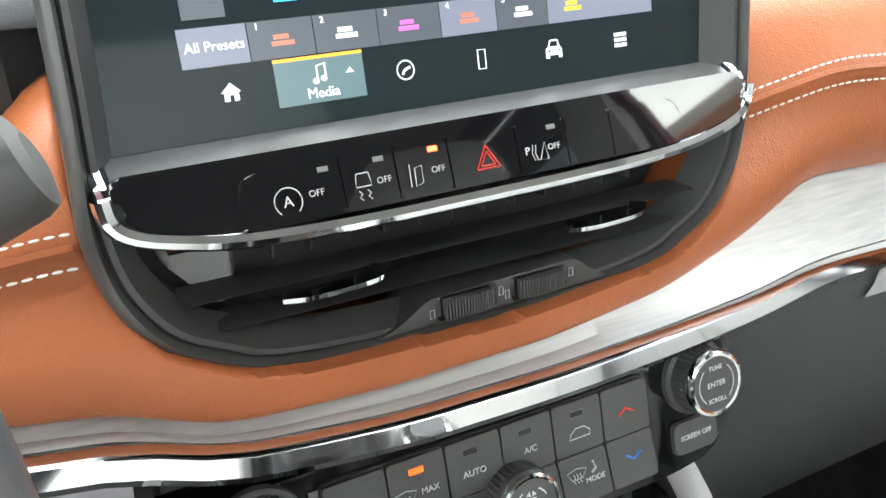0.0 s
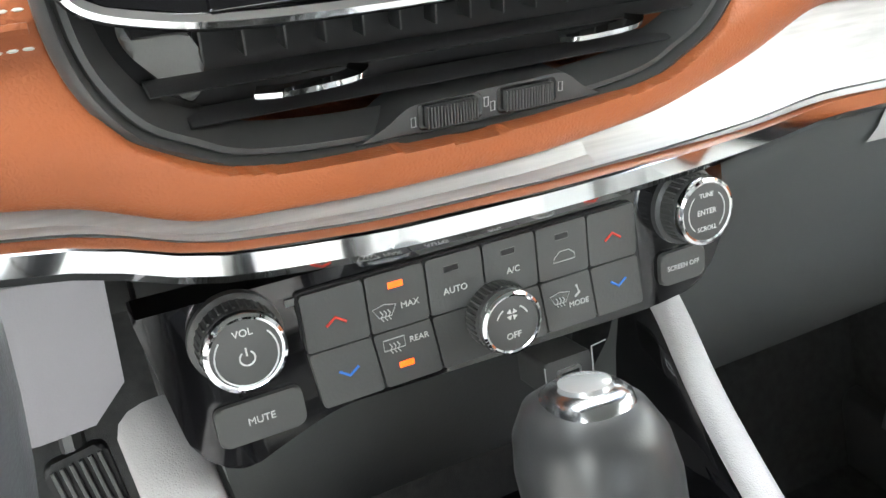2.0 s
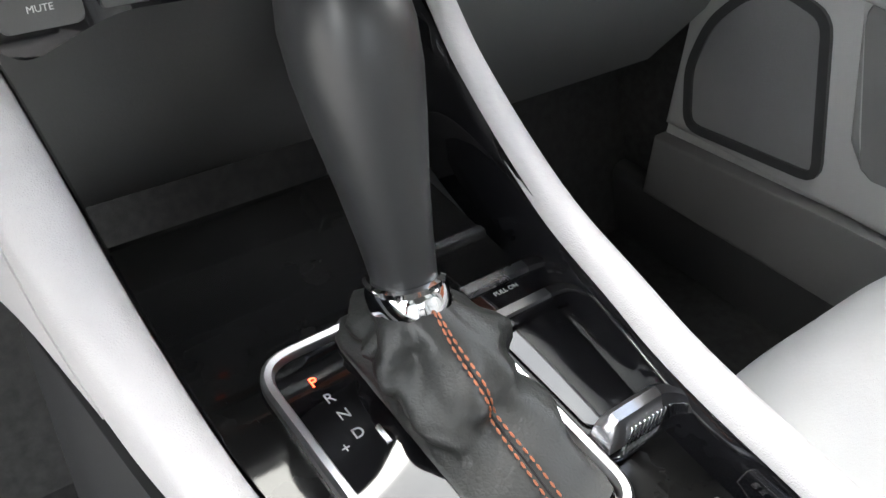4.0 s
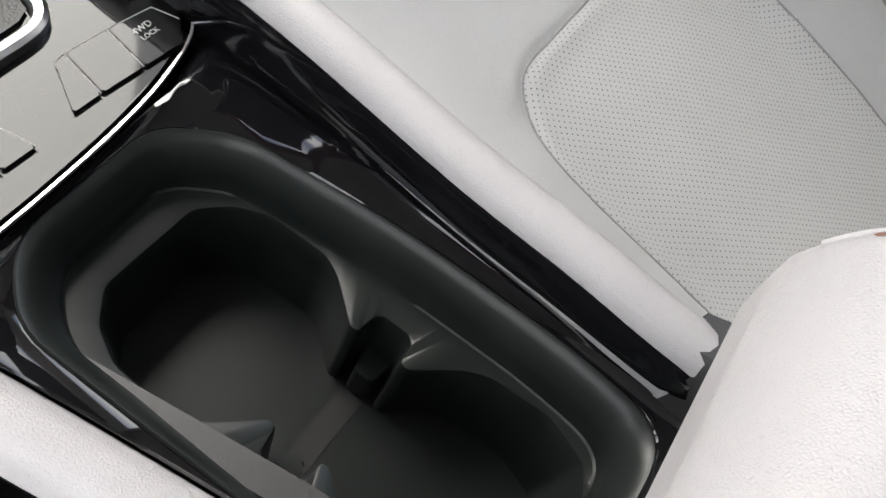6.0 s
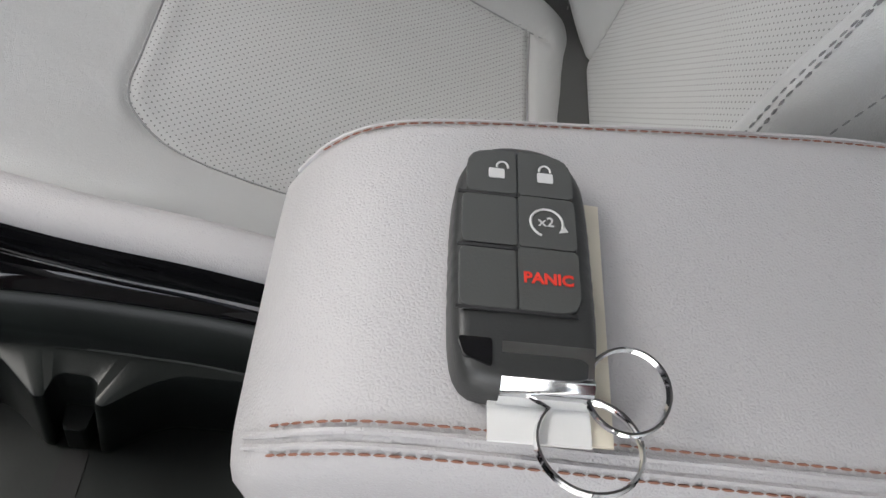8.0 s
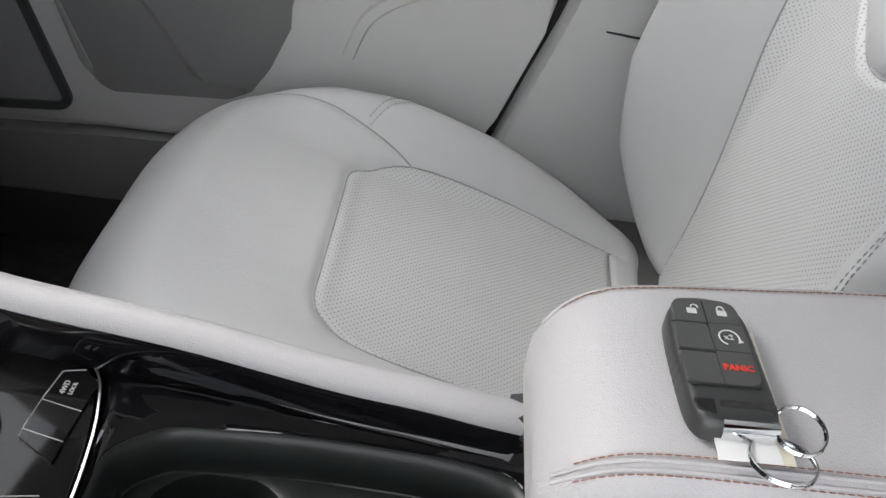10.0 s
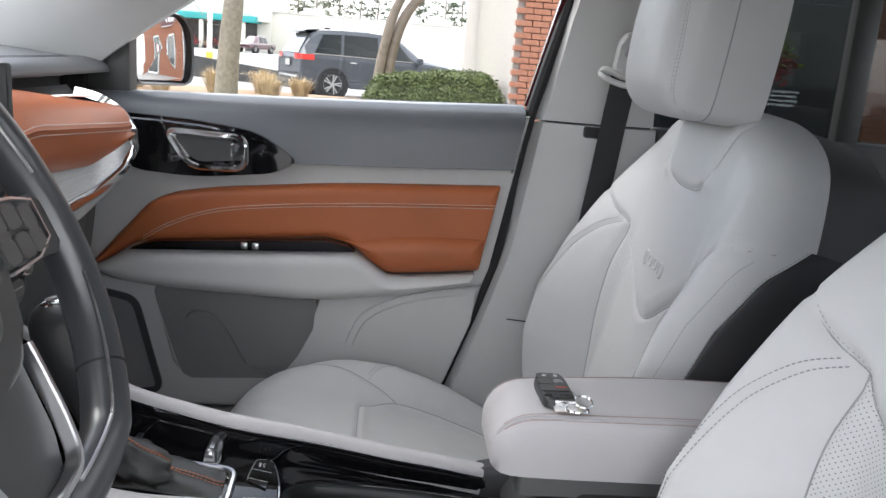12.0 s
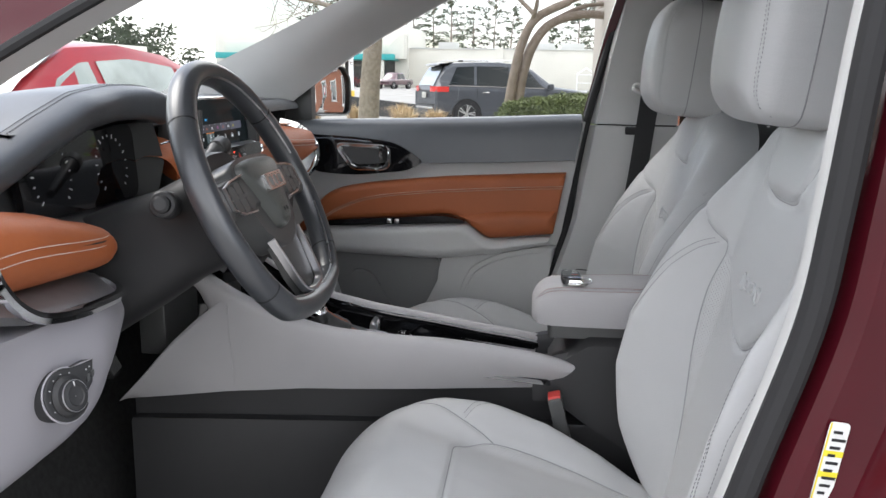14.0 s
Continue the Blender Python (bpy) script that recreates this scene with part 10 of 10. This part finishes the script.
lathe(bm, [(0.26, 0.0), (0.26, 0.01), (0.001, 0.011)], frame_of((BX - 0.005, -13.9, 1.35), (0, -1, 0), (0, 0, 1)), 24)
outpart("disc", bm, "red_paint", rd)
bm = bmesh.new()
lathe(bm, [(0.16, 0.011), (0.16, 0.016), (0.001, 0.017)], frame_of((BX - 0.005, -13.9, 1.35), (0, -1, 0), (0, 0, 1)), 24)
outpart("centre", bm, "white_rack", rd)

# ---- passenger door mirror ----
mir_ = thing("door_mirror", "black door mirror reflecting a brick shop", "door mirror", (0.9, 0.62, 0.87))
MM = frame_of((0.900, 0.612, 0.872), (0.93, -0.36, 0.0), (0.0, 0.04, 1.0))
if MM.to_3x3().col[2].y > 0:
    MM = frame_of((0.900, 0.612, 0.872), (-0.93, 0.36, 0.0), (0.0, 0.04, 1.0))
mo = rounded([(-0.085, -0.062), (0.080, -0.066), (0.088, -0.02), (0.085, 0.035), (0.06, 0.060), (-0.05, 0.068), (-0.085, 0.05)], [0.02, 0.025, 0.03, 0.03, 0.03, 0.03, 0.03], 5)
bm = bmesh.new()
rings = []
for h, k in ((0.004, 1.06), (0.008, 1.10), (-0.004, 1.16), (-0.04, 1.14), (-0.07, 0.95), (-0.085, 0.6)):
    rings.append([MM @ Vector((p.x * k, p.y * k, h)) for p in mo])
loft(bm, rings)
bmesh.ops.delete(bm, geom=[f for f in bm.faces if len(f.verts) > 6 and f.calc_area() > 0.008 and (f.calc_center_median() - MM @ Vector((0, 0, 0.004))).length < 0.02], context="FACES_ONLY")
part("housing", bm, "satin", mir_, "black mirror housing", 50)
bm = bmesh.new()
curved = [[MM @ Vector((p.x * k, p.y * k, -((p.x * k) ** 2 + (p.y * k) ** 2) / 2.4)) for p in mo] for k in (0.001, 0.2, 0.4, 0.6, 0.8, 0.92, 1.0)]
loft(bm, curved, True, False)
part("mirror_glass", bm, mat("mirror_silver", (0.85, 0.86, 0.86), 0.01, 1.0, vary=0.0, rvary=0.0), mir_, "curved reflecting mirror glass", 60)
bm = bmesh.new()
box(bm, (0.80, 0.68, 0.835), (0.14, 0.05, 0.05), 0.015)
part("arm", bm, "satin", mir_)
